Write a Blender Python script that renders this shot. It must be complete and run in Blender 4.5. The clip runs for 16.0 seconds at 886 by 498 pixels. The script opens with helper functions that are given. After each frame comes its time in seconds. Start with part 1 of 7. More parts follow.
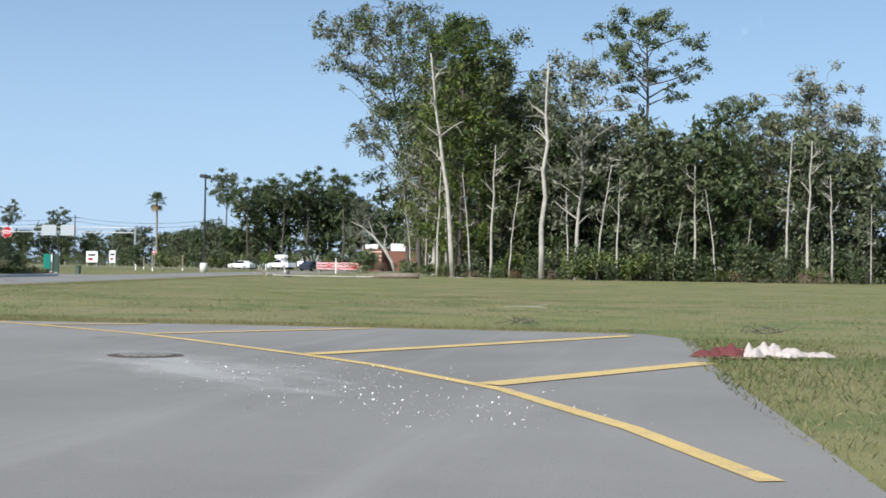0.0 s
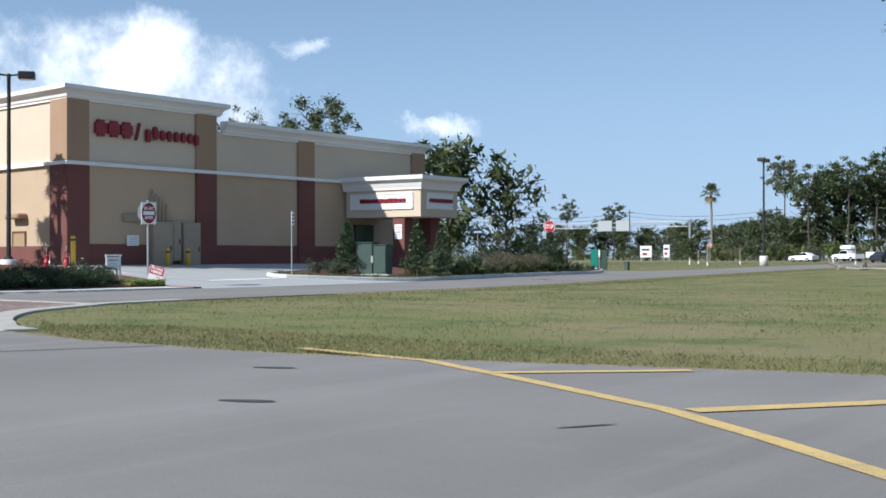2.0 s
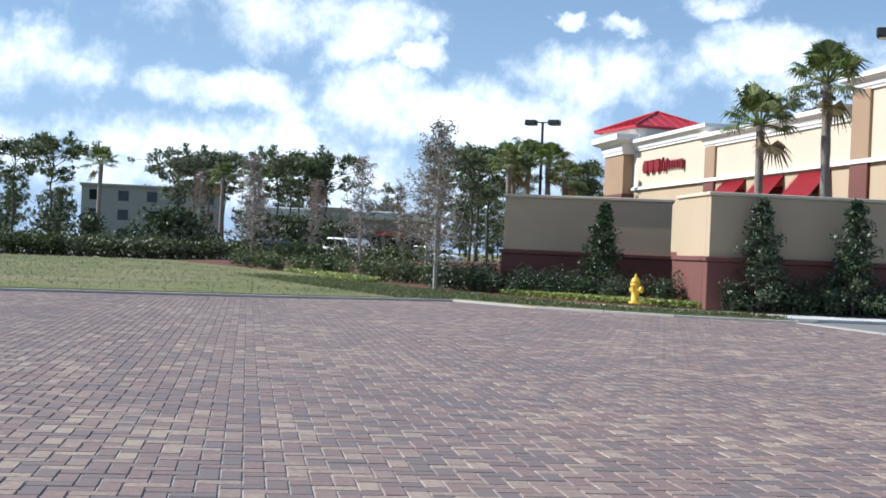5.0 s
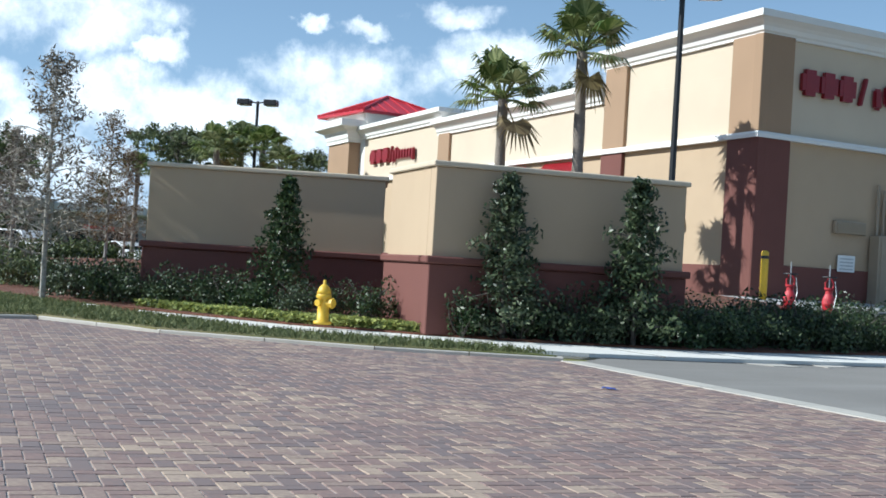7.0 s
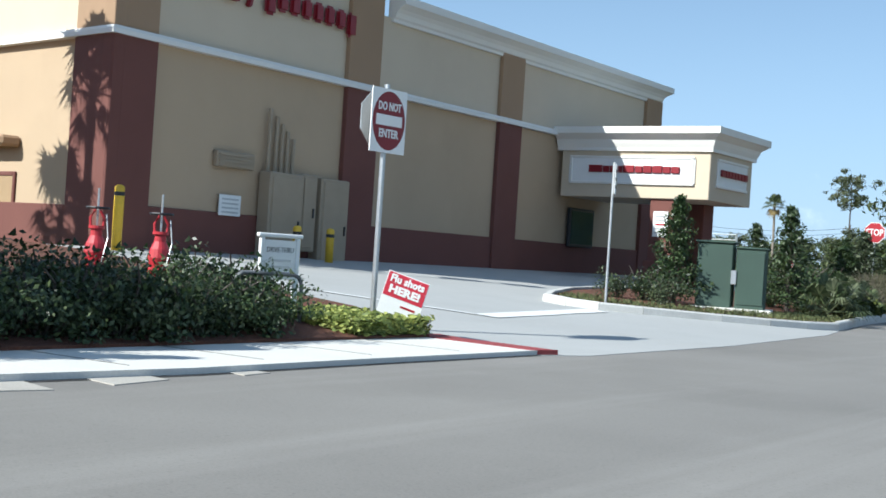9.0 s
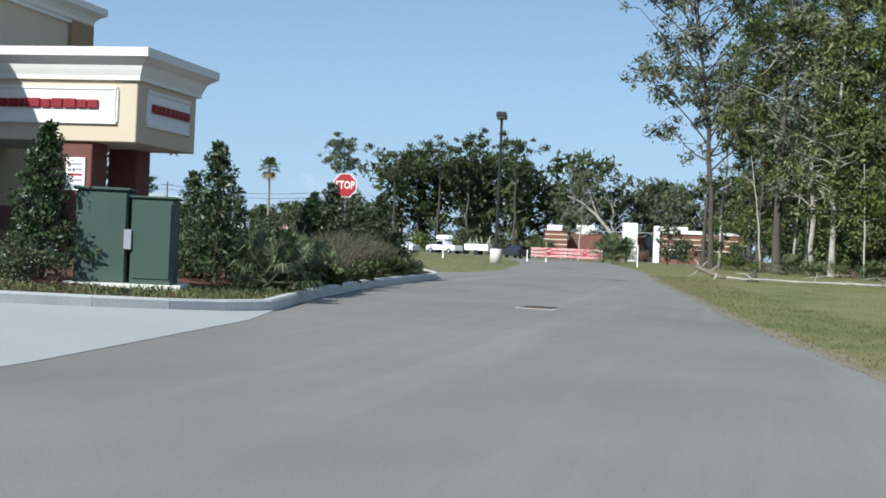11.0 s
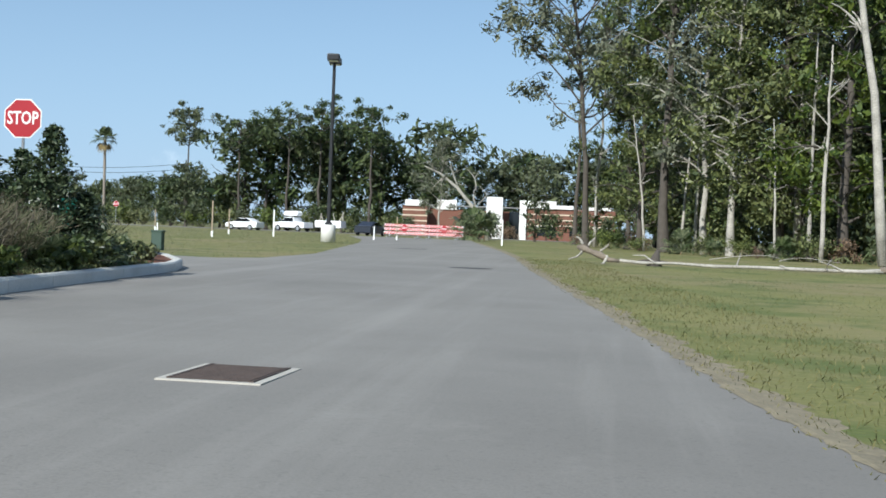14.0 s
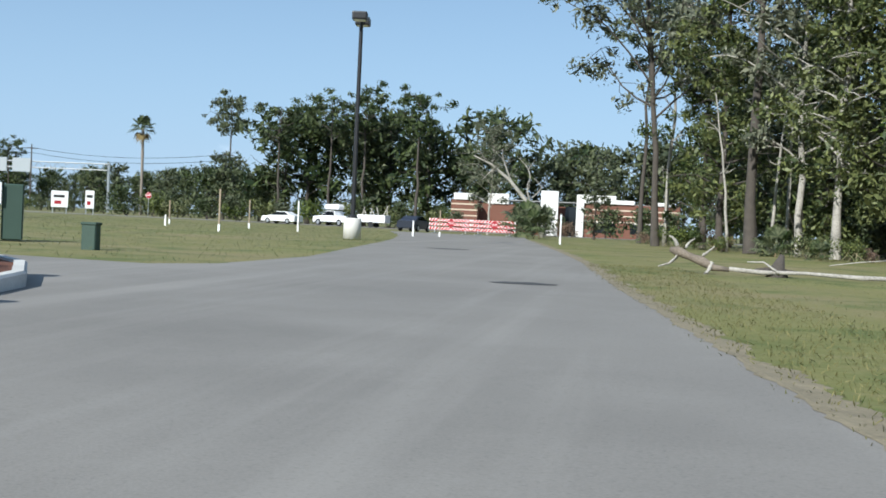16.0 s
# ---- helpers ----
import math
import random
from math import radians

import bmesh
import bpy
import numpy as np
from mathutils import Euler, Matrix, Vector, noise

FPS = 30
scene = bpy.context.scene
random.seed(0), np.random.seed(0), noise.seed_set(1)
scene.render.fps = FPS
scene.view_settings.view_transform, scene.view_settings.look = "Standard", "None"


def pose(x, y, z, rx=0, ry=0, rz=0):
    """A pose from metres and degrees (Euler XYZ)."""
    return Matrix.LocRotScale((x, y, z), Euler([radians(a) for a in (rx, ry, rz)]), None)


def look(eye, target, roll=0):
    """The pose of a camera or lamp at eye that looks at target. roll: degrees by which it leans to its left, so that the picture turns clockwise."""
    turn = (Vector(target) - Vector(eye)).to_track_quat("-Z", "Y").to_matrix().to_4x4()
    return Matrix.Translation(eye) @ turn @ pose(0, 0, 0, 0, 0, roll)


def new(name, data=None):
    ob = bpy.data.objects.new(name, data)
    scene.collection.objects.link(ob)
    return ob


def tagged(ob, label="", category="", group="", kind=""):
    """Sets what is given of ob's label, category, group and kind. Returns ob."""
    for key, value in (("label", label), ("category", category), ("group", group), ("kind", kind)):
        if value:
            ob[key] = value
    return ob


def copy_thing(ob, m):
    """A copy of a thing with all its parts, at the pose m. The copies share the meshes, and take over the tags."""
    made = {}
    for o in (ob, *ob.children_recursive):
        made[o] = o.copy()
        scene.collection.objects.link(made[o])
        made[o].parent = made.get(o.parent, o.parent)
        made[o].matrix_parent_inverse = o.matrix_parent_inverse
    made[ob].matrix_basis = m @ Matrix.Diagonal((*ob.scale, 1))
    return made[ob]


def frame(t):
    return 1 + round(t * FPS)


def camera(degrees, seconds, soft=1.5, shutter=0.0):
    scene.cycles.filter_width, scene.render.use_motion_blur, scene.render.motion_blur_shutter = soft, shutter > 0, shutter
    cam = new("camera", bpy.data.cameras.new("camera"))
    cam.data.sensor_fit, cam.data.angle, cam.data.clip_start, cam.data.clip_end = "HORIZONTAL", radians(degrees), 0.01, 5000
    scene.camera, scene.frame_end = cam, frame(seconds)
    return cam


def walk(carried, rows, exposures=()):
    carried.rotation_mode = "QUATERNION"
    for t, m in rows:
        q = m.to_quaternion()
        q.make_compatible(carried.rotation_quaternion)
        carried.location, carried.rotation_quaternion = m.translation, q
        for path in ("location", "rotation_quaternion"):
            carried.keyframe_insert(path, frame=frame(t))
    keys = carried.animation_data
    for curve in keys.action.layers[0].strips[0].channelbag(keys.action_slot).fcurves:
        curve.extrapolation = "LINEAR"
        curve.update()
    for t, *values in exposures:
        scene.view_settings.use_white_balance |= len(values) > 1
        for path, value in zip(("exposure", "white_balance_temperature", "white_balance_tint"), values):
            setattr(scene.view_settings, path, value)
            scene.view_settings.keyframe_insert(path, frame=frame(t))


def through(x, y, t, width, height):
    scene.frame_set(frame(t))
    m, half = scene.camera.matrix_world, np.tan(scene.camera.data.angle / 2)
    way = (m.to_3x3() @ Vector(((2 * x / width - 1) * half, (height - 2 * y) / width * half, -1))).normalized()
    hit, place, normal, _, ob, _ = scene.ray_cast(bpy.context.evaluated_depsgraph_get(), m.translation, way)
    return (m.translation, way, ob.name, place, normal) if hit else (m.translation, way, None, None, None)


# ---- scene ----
PATH = (
    # seconds, x, y, z, yaw to the left of north, pitch up, roll
    (0, 50.42, -46.10, 1.034, 11.14, 0.85, 0.97),
    (0.5, 49.68, -43.16, 1.031, 14.87, 0.71, 0.93),
    (1, 48.96, -40.75, 1.070, 21.62, 0.54, -0.36),
    (1.5, 47.75, -38.37, 1.046, 28.18, 0.46, -0.06),
    (2, 46.30, -36.53, 1.045, 35.48, 0.38, -0.11),
    (2.5, 44.54, -34.80, 1.046, 43.00, 0.15, -0.13),
    (3, 42.51, -33.49, 1.036, 50.24, 0.43, 0.85),
    (3.5, 40.46, -32.47, 1.043, 57.43, 0.33, 0.75),
    (4, 38.58, -31.64, 1.042, 64.25, 0.16, 1.40),
    (4.2, 37.76, -31.34, 1.043, 66.68, 0.12, 1.46),
    (5.25, 33.55, -29.90, 1.043, 71.60, 0.16, 2.60),
    (6.3, 29.42, -27.66, 1.045, 66.29, 0.24, 3.60),
    (6.5, 28.61, -27.04, 1.041, 64.67, 0.45, 3.39),
    (7, 26.63, -25.42, 1.041, 59.81, 0.82, 3.49),
    (7.5, 24.91, -23.77, 1.052, 54.31, 1.21, 4.09),
    (8, 23.28, -22.08, 1.059, 47.62, 0.85, 3.75),
    (8.5, 22.02, -20.28, 1.043, 40.74, 0.34, 2.58),
    (9, 20.99, -18.10, 1.040, 34.39, 0.27, 3.75),
    (9.5, 20.20, -15.92, 1.041, 28.00, 0.23, 3.27),
    (10, 19.85, -13.73, 1.046, 21.88, 0.13, 3.11),
    (10.2, 19.72, -12.90, 1.047, 19.47, 0.12, 2.80),
    (11.25, 19.29, -8.38, 1.049, 11.20, -0.12, 2.60),
    (12.3, 19.02, -3.46, 1.051, 8.20, -0.32, 2.49),
    (12.5, 18.96, -2.47, 1.049, 7.87, -0.37, 2.44),
    (13, 18.77, 0.08, 1.051, 7.25, -0.52, 2.50),
    (13.5, 18.57, 2.71, 1.044, 6.93, -0.68, 2.42),
    (14, 18.37, 5.37, 1.043, 6.66, -0.80, 2.21),
    (14.5, 18.12, 8.18, 1.042, 7.10, -0.91, 2.04),
    (15, 17.88, 10.80, 1.045, 7.69, -1.00, 2.05),
    (15.5, 17.60, 13.45, 1.034, 8.38, -1.05, 2.64),
    (16, 17.32, 16.14, 1.043, 8.99, -1.09, 2.65),
)
cam = camera(37.96, 16.0, soft=1.7)


def heading(x, y, z, yaw, pitch, roll):
    a, b = radians(yaw), radians(pitch)
    return look((x, y, z), (x - math.sin(a) * math.cos(b), y + math.cos(a) * math.cos(b), z + math.sin(b)), roll)


walk(cam, [(r[0], heading(*r[1:])) for r in PATH], [(0.0, 0.46, 6080, 8), (1.5, 0.30, 6000, 9), (3.5, 0.44, 5750, 10), (7.0, 0.38, 5750, 3), (8.0, 0.41, 5800, 3), (9.0, 0.61, 5950, 4), (9.5, 0.38, 5920, 4), (10.0, 0.33, 5920, 4), (12.3, 0.35, 5980, 4), (16.0, 0.38, 5970, 5)])

# ---- light ----
SUN_DIR = Vector((-0.44, -1.0, 0.77)).normalized()  # towards the sun, south-south-west
sun = new("sun", bpy.data.lights.new("sun", "SUN"))
sun.data.energy, sun.data.angle, sun.data.color = 5.0, radians(0.5), (1.0, 0.945, 0.87)
sun.matrix_world = look(SUN_DIR * 100, (0, 0, 0))

world = bpy.data.worlds.new("sky")
scene.world = world
world.use_nodes = True
wt = world.node_tree
wt.nodes.clear()
w_out = wt.nodes.new("ShaderNodeOutputWorld")
w_bg = wt.nodes.new("ShaderNodeBackground")
w_sky = wt.nodes.new("ShaderNodeTexSky")
w_sky.sky_type, w_sky.sun_disc = "NISHITA", False
w_sky.sun_elevation = math.asin(SUN_DIR.z)
w_sky.sun_rotation = math.atan2(SUN_DIR.x, SUN_DIR.y)
w_sky.air_density, w_sky.dust_density, w_sky.ozone_density = 1.0, 0.1, 2.2
w_co = wt.nodes.new("ShaderNodeTexCoord")


def wmath(op, a, b=None, c=None):
    n = wt.nodes.new("ShaderNodeMath")
    n.operation = op
    for i, v in enumerate((a, b, c)):
        if v is None:
            continue
        if isinstance(v, (int, float)):
            n.inputs[i].default_value = v
        else:
            wt.links.new(v, n.inputs[i])
    return n.outputs[0]


w_sep = wt.nodes.new("ShaderNodeSeparateXYZ")
wt.links.new(w_co.outputs["Generated"], w_sep.inputs[0])
az = wmath("ARCTAN2", wmath("MULTIPLY", w_sep.outputs[0], -1.0), w_sep.outputs[1])  # left of north
el = wmath("ARCSINE", w_sep.outputs[2])
w_noise = wt.nodes.new("ShaderNodeTexNoise")
w_noise.inputs["Scale"].default_value, w_noise.inputs["Detail"].default_value = 13.0, 8.0
w_noise.inputs["Roughness"].default_value = 0.62
wt.links.new(w_co.outputs["Generated"], w_noise.inputs["Vector"])
# cumulus clouds over the west: azimuth left of north, elevation, half width, half height, in degrees
CLOUDS = ((50.5, 8.0, 8, 2.2), (45.5, 6.5, 3, 1.5), (41.7, 9.2, 1.2, 0.6), (36, 5.9, 1.6, 0.6), (80, 10, 6, 1.8), (82, 6.8, 4, 0.9), (72.5, 8.7, 1, 0.6), (71, 6.2, 6.5, 1.6),
          (66.2, 10.5, 0.8, 0.35), (63.9, 10.2, 1.1, 0.4), (59.5, 11.1, 2, 0.6), (62, 4.6, 5, 1.6), (56, 5.0, 4, 1.3), (92, 7, 6, 2.0), (64.5, 8.0, 4.5, 1.5), (57.5, 9.2, 3.2, 1.1), (66, 3.2, 12, 1.7), (85, 3.6, 9, 1.9), (50, 3.4, 6, 1.3),
          (104, 9, 9, 3), (122, 13, 11, 4), (150, 9, 12, 3), (205, 12, 10, 3), (240, 9, 9, 2.5))
ruffle = wt.nodes.new("ShaderNodeTexNoise")
ruffle.inputs["Scale"].default_value, ruffle.inputs["Detail"].default_value, ruffle.inputs["Roughness"].default_value = 34.0, 5.0, 0.6
wt.links.new(w_co.outputs["Generated"], ruffle.inputs["Vector"])
r_sep = wt.nodes.new("ShaderNodeSeparateColor")
wt.links.new(ruffle.outputs["Color"], r_sep.inputs[0])
az = wmath("ADD", az, wmath("MULTIPLY", wmath("SUBTRACT", r_sep.outputs[0], 0.5), 0.06))
el = wmath("ADD", el, wmath("MULTIPLY", wmath("SUBTRACT", r_sep.outputs[1], 0.5), 0.035))
cover = None
for ca, ce, ra, re in CLOUDS:
    da = wmath("MULTIPLY", wmath("SUBTRACT", az, radians(ca if ca <= 180 else ca - 360)), 1 / radians(ra))
    de = wmath("MULTIPLY", wmath("SUBTRACT", el, radians(ce)), 1 / radians(re))
    m = wmath("SUBTRACT", 1.0, wmath("ADD", wmath("MULTIPLY", da, da), wmath("MULTIPLY", de, de)))
    cover = m if cover is None else wmath("MAXIMUM", cover, m)
cover = wmath("MAXIMUM", cover, -1.5)
dens = wmath("ADD", wmath("MULTIPLY", cover, 0.55), wmath("MULTIPLY", wmath("SUBTRACT", w_noise.outputs[0], 0.5), 3.4))
ramp = wt.nodes.new("ShaderNodeMapRange")
ramp.interpolation_type = "SMOOTHSTEP"
ramp.inputs[1].default_value, ramp.inputs[2].default_value = -0.28, 0.9
wt.links.new(dens, ramp.inputs[0])
w_mix = wt.nodes.new("ShaderNodeMix")
w_mix.data_type = "RGBA"
w_tone = wt.nodes.new("ShaderNodeMix")
w_tone.data_type = "RGBA"
w_tone.inputs["A"].default_value, w_tone.inputs["B"].default_value = (9.2, 9.7, 10.6, 1), (17.5, 17.6, 17.8, 1)
wt.links.new(wmath("MULTIPLY_ADD", wmath("SUBTRACT", r_sep.outputs[2], 0.5), 1.6, wmath("MULTIPLY", w_noise.outputs[0], 1.3)), w_tone.inputs["Factor"])
wt.links.new(w_tone.outputs["Result"], w_mix.inputs["B"])
wt.links.new(wmath("MULTIPLY", ramp.outputs[0], 0.92), w_mix.inputs["Factor"])
haze = wt.nodes.new("ShaderNodeMapRange")  # pale moist air over the horizon
haze.interpolation_type = "SMOOTHSTEP"
haze.inputs[1].default_value, haze.inputs[2].default_value, haze.inputs[3].default_value, haze.inputs[4].default_value = -0.02, 0.27, 0.8, 0.3
wt.links.new(wmath("ARCSINE", w_sep.outputs[2]), haze.inputs[0])
w_haze = wt.nodes.new("ShaderNodeMix")
w_haze.data_type = "RGBA"
w_haze.inputs["B"].default_value = (5.1, 7.1, 10.0, 1)
wt.links.new(haze.outputs[0], w_haze.inputs["Factor"])
wt.links.new(w_sky.outputs[0], w_haze.inputs["A"])
wt.links.new(w_haze.outputs["Result"], w_mix.inputs["A"])
wt.links.new(w_mix.outputs["Result"], w_bg.inputs[0])
w_bg.inputs[1].default_value = 0.069
wt.links.new(w_bg.outputs[0], w_out.inputs[0])


# ---- materials ----
def material(name, color, rough=0.8, vary=0.25, scale=3.0, fine=40.0, bump=0.15, metal=0.0, color2=None, dist=0.01, spread=0.0, island=0.0, spec=0.5, patch=None):
    """Base colour broken up by noise at two scales, with fine relief; spread: change from object to object; island: from piece to piece."""
    m = bpy.data.materials.new(name)
    m.use_nodes = True
    nt = m.node_tree
    p = nt.nodes["Principled BSDF"]
    p.inputs["Roughness"].default_value, p.inputs["Metallic"].default_value = rough, metal
    p.inputs["Specular IOR Level"].default_value = spec
    co = nt.nodes.new("ShaderNodeTexCoord")
    big, small = nt.nodes.new("ShaderNodeTexNoise"), nt.nodes.new("ShaderNodeTexNoise")
    for n, s, d in ((big, scale, 5.0), (small, fine, 3.0)):
        n.inputs["Scale"].default_value, n.inputs["Detail"].default_value = s, d
        nt.links.new(co.outputs["Object"], n.inputs["Vector"])
    add = nt.nodes.new("ShaderNodeMath")
    add.operation = "MULTIPLY_ADD"
    nt.links.new(small.outputs[0], add.inputs[0])
    add.inputs[1].default_value = 0.5
    half = nt.nodes.new("ShaderNodeMath")
    half.operation = "MULTIPLY"
    half.inputs[1].default_value = 0.5
    nt.links.new(big.outputs[0], half.inputs[0])
    nt.links.new(half.outputs[0], add.inputs[2])
    fac = add.outputs[0]
    if spread or island:
        if island:
            src = nt.nodes.new("ShaderNodeNewGeometry").outputs["Random Per Island"]
        else:
            src = nt.nodes.new("ShaderNodeObjectInfo").outputs["Random"]
        mm = nt.nodes.new("ShaderNodeMath")
        mm.operation = "MULTIPLY_ADD"
        nt.links.new(src, mm.inputs[0])
        mm.inputs[1].default_value = spread or island
        sh = nt.nodes.new("ShaderNodeMath")
        sh.operation = "SUBTRACT"
        nt.links.new(fac, sh.inputs[0])
        sh.inputs[1].default_value = (spread or island) / 2
        nt.links.new(sh.outputs[0], mm.inputs[2])
        fac = mm.outputs[0]
    ramp = nt.nodes.new("ShaderNodeValToRGB")
    c2 = color2 or tuple(min(1, c * (1 + vary)) for c in color)
    c1 = color if color2 else tuple(c * (1 - vary) for c in color)
    ramp.color_ramp.elements[0].position, ramp.color_ramp.elements[1].position = 0.3, 0.7
    ramp.color_ramp.elements[0].color, ramp.color_ramp.elements[1].color = (*c1, 1), (*c2, 1)
    nt.links.new(fac, ramp.inputs[0])
    col = ramp.outputs[0]
    for p_scale, p_color, p_lo, p_hi, p_amount in patch or ():
        pn, pr, pm = nt.nodes.new("ShaderNodeTexNoise"), nt.nodes.new("ShaderNodeMapRange"), nt.nodes.new("ShaderNodeMix")
        pn.inputs["Scale"].default_value, pn.inputs["Detail"].default_value, pn.inputs["Roughness"].default_value = p_scale, 6.0, 0.65
        nt.links.new(co.outputs["Object"], pn.inputs["Vector"])
        pr.inputs[1].default_value, pr.inputs[2].default_value, pr.inputs[4].default_value = p_lo, p_hi, p_amount
        nt.links.new(pn.outputs[0], pr.inputs[0])
        pm.data_type = "RGBA"
        nt.links.new(pr.outputs[0], pm.inputs["Factor"])
        nt.links.new(col, pm.inputs["A"])
        pm.inputs["B"].default_value = (*p_color, 1)
        col = pm.outputs["Result"]
    nt.links.new(col, p.inputs["Base Color"])
    if bump:
        b = nt.nodes.new("ShaderNodeBump")
        b.inputs["Strength"].default_value, b.inputs["Distance"].default_value = bump, dist
        nt.links.new(small.outputs[0], b.inputs["Height"])
        nt.links.new(b.outputs[0], p.inputs["Normal"])
    return m


def leaf_material(name, dark, light, rough=0.55, through=0.25, patch=None):
    """Leaves: colour from leaf to leaf, some light coming through."""
    m = material(name, dark, rough, color2=light, scale=0.6, fine=6.0, bump=0.0, island=0.7, spec=0.35, patch=patch)
    nt = m.node_tree
    p = nt.nodes["Principled BSDF"]
    tr = nt.nodes.new("ShaderNodeBsdfTranslucent")
    mix = nt.nodes.new("ShaderNodeMixShader")
    mix.inputs[0].default_value = through
    hue = nt.nodes.new("ShaderNodeHueSaturation")
    plant = nt.nodes.new("ShaderNodeObjectInfo").outputs["Random"]
    for socket, lo, hi in (("Hue", 0.485, 0.515), ("Saturation", 0.72, 1.08), ("Value", 0.8, 1.2)):
        span = nt.nodes.new("ShaderNodeMapRange")
        span.inputs[3].default_value, span.inputs[4].default_value = (lo, hi) if socket != "Value" else (hi, lo)
        nt.links.new(plant, span.inputs[0])
        nt.links.new(span.outputs[0], hue.inputs[socket])
    nt.links.new(p.inputs["Base Color"].links[0].from_socket, hue.inputs["Color"])
    nt.links.new(hue.outputs[0], p.inputs["Base Color"])
    nt.links.new(hue.outputs[0], tr.inputs[0])
    nt.links.new(p.outputs[0], mix.inputs[1])
    nt.links.new(tr.outputs[0], mix.inputs[2])
    nt.links.new(mix.outputs[0], nt.nodes["Material Output"].inputs[0])
    return m


STRAW = ((0.13, (0.215, 0.175, 0.085), 0.45, 0.62, 0.8), (0.45, (0.07, 0.102, 0.017), 0.5, 0.62, 0.75), (2.2, (0.22, 0.185, 0.085), 0.55, 0.7, 0.5))  # dry and lush patches of the lawns
M_ASPHALT = material("asphalt", (0.178, 0.165, 0.148), 0.85, color2=(0.255, 0.238, 0.214), scale=0.35, fine=60, bump=0.35, dist=0.004, patch=((0.12, (0.148, 0.137, 0.122), 0.48, 0.72, 0.6), (1.6, (0.28, 0.262, 0.235), 0.58, 0.8, 0.4), (1.0, (0.305, 0.285, 0.258), 0.5, 0.72, 0.5), (28.0, (0.09, 0.083, 0.075), 0.55, 0.75, 0.45)))
# faint lighter streaks along the lane, where wheels have polished the surface
streak = M_ASPHALT.node_tree.nodes.new("ShaderNodeMapping")
streak.inputs["Scale"].default_value = (1.1, 0.045, 1.0)
M_ASPHALT.node_tree.links.new(M_ASPHALT.node_tree.nodes["Texture Coordinate"].outputs["Object"], streak.inputs["Vector"])
M_ASPHALT.node_tree.links.new(streak.outputs[0], M_ASPHALT.node_tree.nodes["Noise Texture.004"].inputs["Vector"])
M_LAWN = material("lawn", (0.105, 0.118, 0.025), 0.95, color2=(0.215, 0.197, 0.066), scale=0.25, fine=9, bump=0.6, dist=0.03, patch=STRAW)
M_CONCRETE = material("pale_concrete", (0.66, 0.64, 0.59), 0.85, vary=0.12, scale=0.6, fine=50, bump=0.15, dist=0.003, patch=((0.5, (0.46, 0.45, 0.42), 0.55, 0.8, 0.5),))
M_APRON = material("worn_grey_concrete", (0.40, 0.40, 0.385), 0.85, vary=0.1, scale=0.5, fine=50, bump=0.15, dist=0.003, patch=((0.25, (0.33, 0.325, 0.31), 0.5, 0.75, 0.6), (2.5, (0.47, 0.465, 0.45), 0.58, 0.75, 0.4)))
M_KERB = material("kerb_concrete", (0.54, 0.53, 0.50), 0.85, vary=0.2, scale=1.5, fine=40, bump=0.2, dist=0.004)
M_OLDCONCRETE = material("weathered_concrete", (0.43, 0.40, 0.35), 0.9, vary=0.18, scale=1.2, fine=50, bump=0.2, dist=0.004)
M_EDGE_LINE = material("dark_edge_line", (0.035, 0.034, 0.032), 0.95, vary=0.4, scale=3)
M_YELLOW = material("yellow_road_paint", (0.60, 0.42, 0.15), 0.8, vary=0.2, scale=2.5, fine=60, bump=0.2, dist=0.002, patch=((5.0, (0.33, 0.27, 0.17), 0.5, 0.66, 0.6), (22.0, (0.22, 0.2, 0.17), 0.56, 0.68, 0.7)))
M_WHITE_LINE = material("white_road_paint", (0.75, 0.75, 0.73), 0.7, vary=0.1, scale=2, fine=60, bump=0.1, dist=0.002)
M_REDPAINT = material("red_kerb_paint", (0.28, 0.05, 0.05), 0.8, vary=0.2)
M_STUCCO = material("tan_stucco", (0.46, 0.345, 0.23), 0.9, vary=0.07, scale=0.5, fine=120, bump=0.2, dist=0.004, patch=((0.35, (0.37, 0.27, 0.18), 0.5, 0.8, 0.4),))
M_CREAM = material("cream_stucco", (0.585, 0.49, 0.37), 0.9, vary=0.06, scale=0.5, fine=120, bump=0.2, dist=0.004, patch=((0.35, (0.49, 0.40, 0.30), 0.5, 0.8, 0.4),))
M_ORANGE = material("ochre_stucco", (0.335, 0.222, 0.138), 0.9, vary=0.08, scale=0.6, fine=120, bump=0.2, dist=0.004)
M_BRICKRED = material("red_brown_stucco", (0.15, 0.056, 0.044), 0.85, vary=0.15, scale=0.8, fine=90, bump=0.25, dist=0.004)
M_TRIM = material("white_cornice_paint", (0.76, 0.74, 0.70), 0.7, vary=0.05, scale=0.7, fine=60, bump=0.08, dist=0.003)
M_ROOF = material("grey_flat_roof", (0.35, 0.35, 0.34), 0.9, vary=0.15)
M_SIGNRED = material("red_sign_face", (0.22, 0.010, 0.018), 0.4, vary=0.1, bump=0.0)
M_METALRED = material("red_metal_roofing", (0.46, 0.022, 0.032), 0.4, vary=0.12, bump=0.05)
M_BLACK = material("black_painted_metal", (0.018, 0.018, 0.02), 0.45, vary=0.2, bump=0.05)
M_GALV = material("galvanised_steel", (0.52, 0.53, 0.54), 0.4, vary=0.15, metal=0.8, bump=0.05)
M_GREENBOX = material("green_cabinet_paint", (0.04, 0.072, 0.055), 0.6, vary=0.18, scale=1.2, bump=0.05)
M_TEAL = material("teal_plastic_panel", (0.01, 0.20, 0.15), 0.5, vary=0.1, bump=0.03)
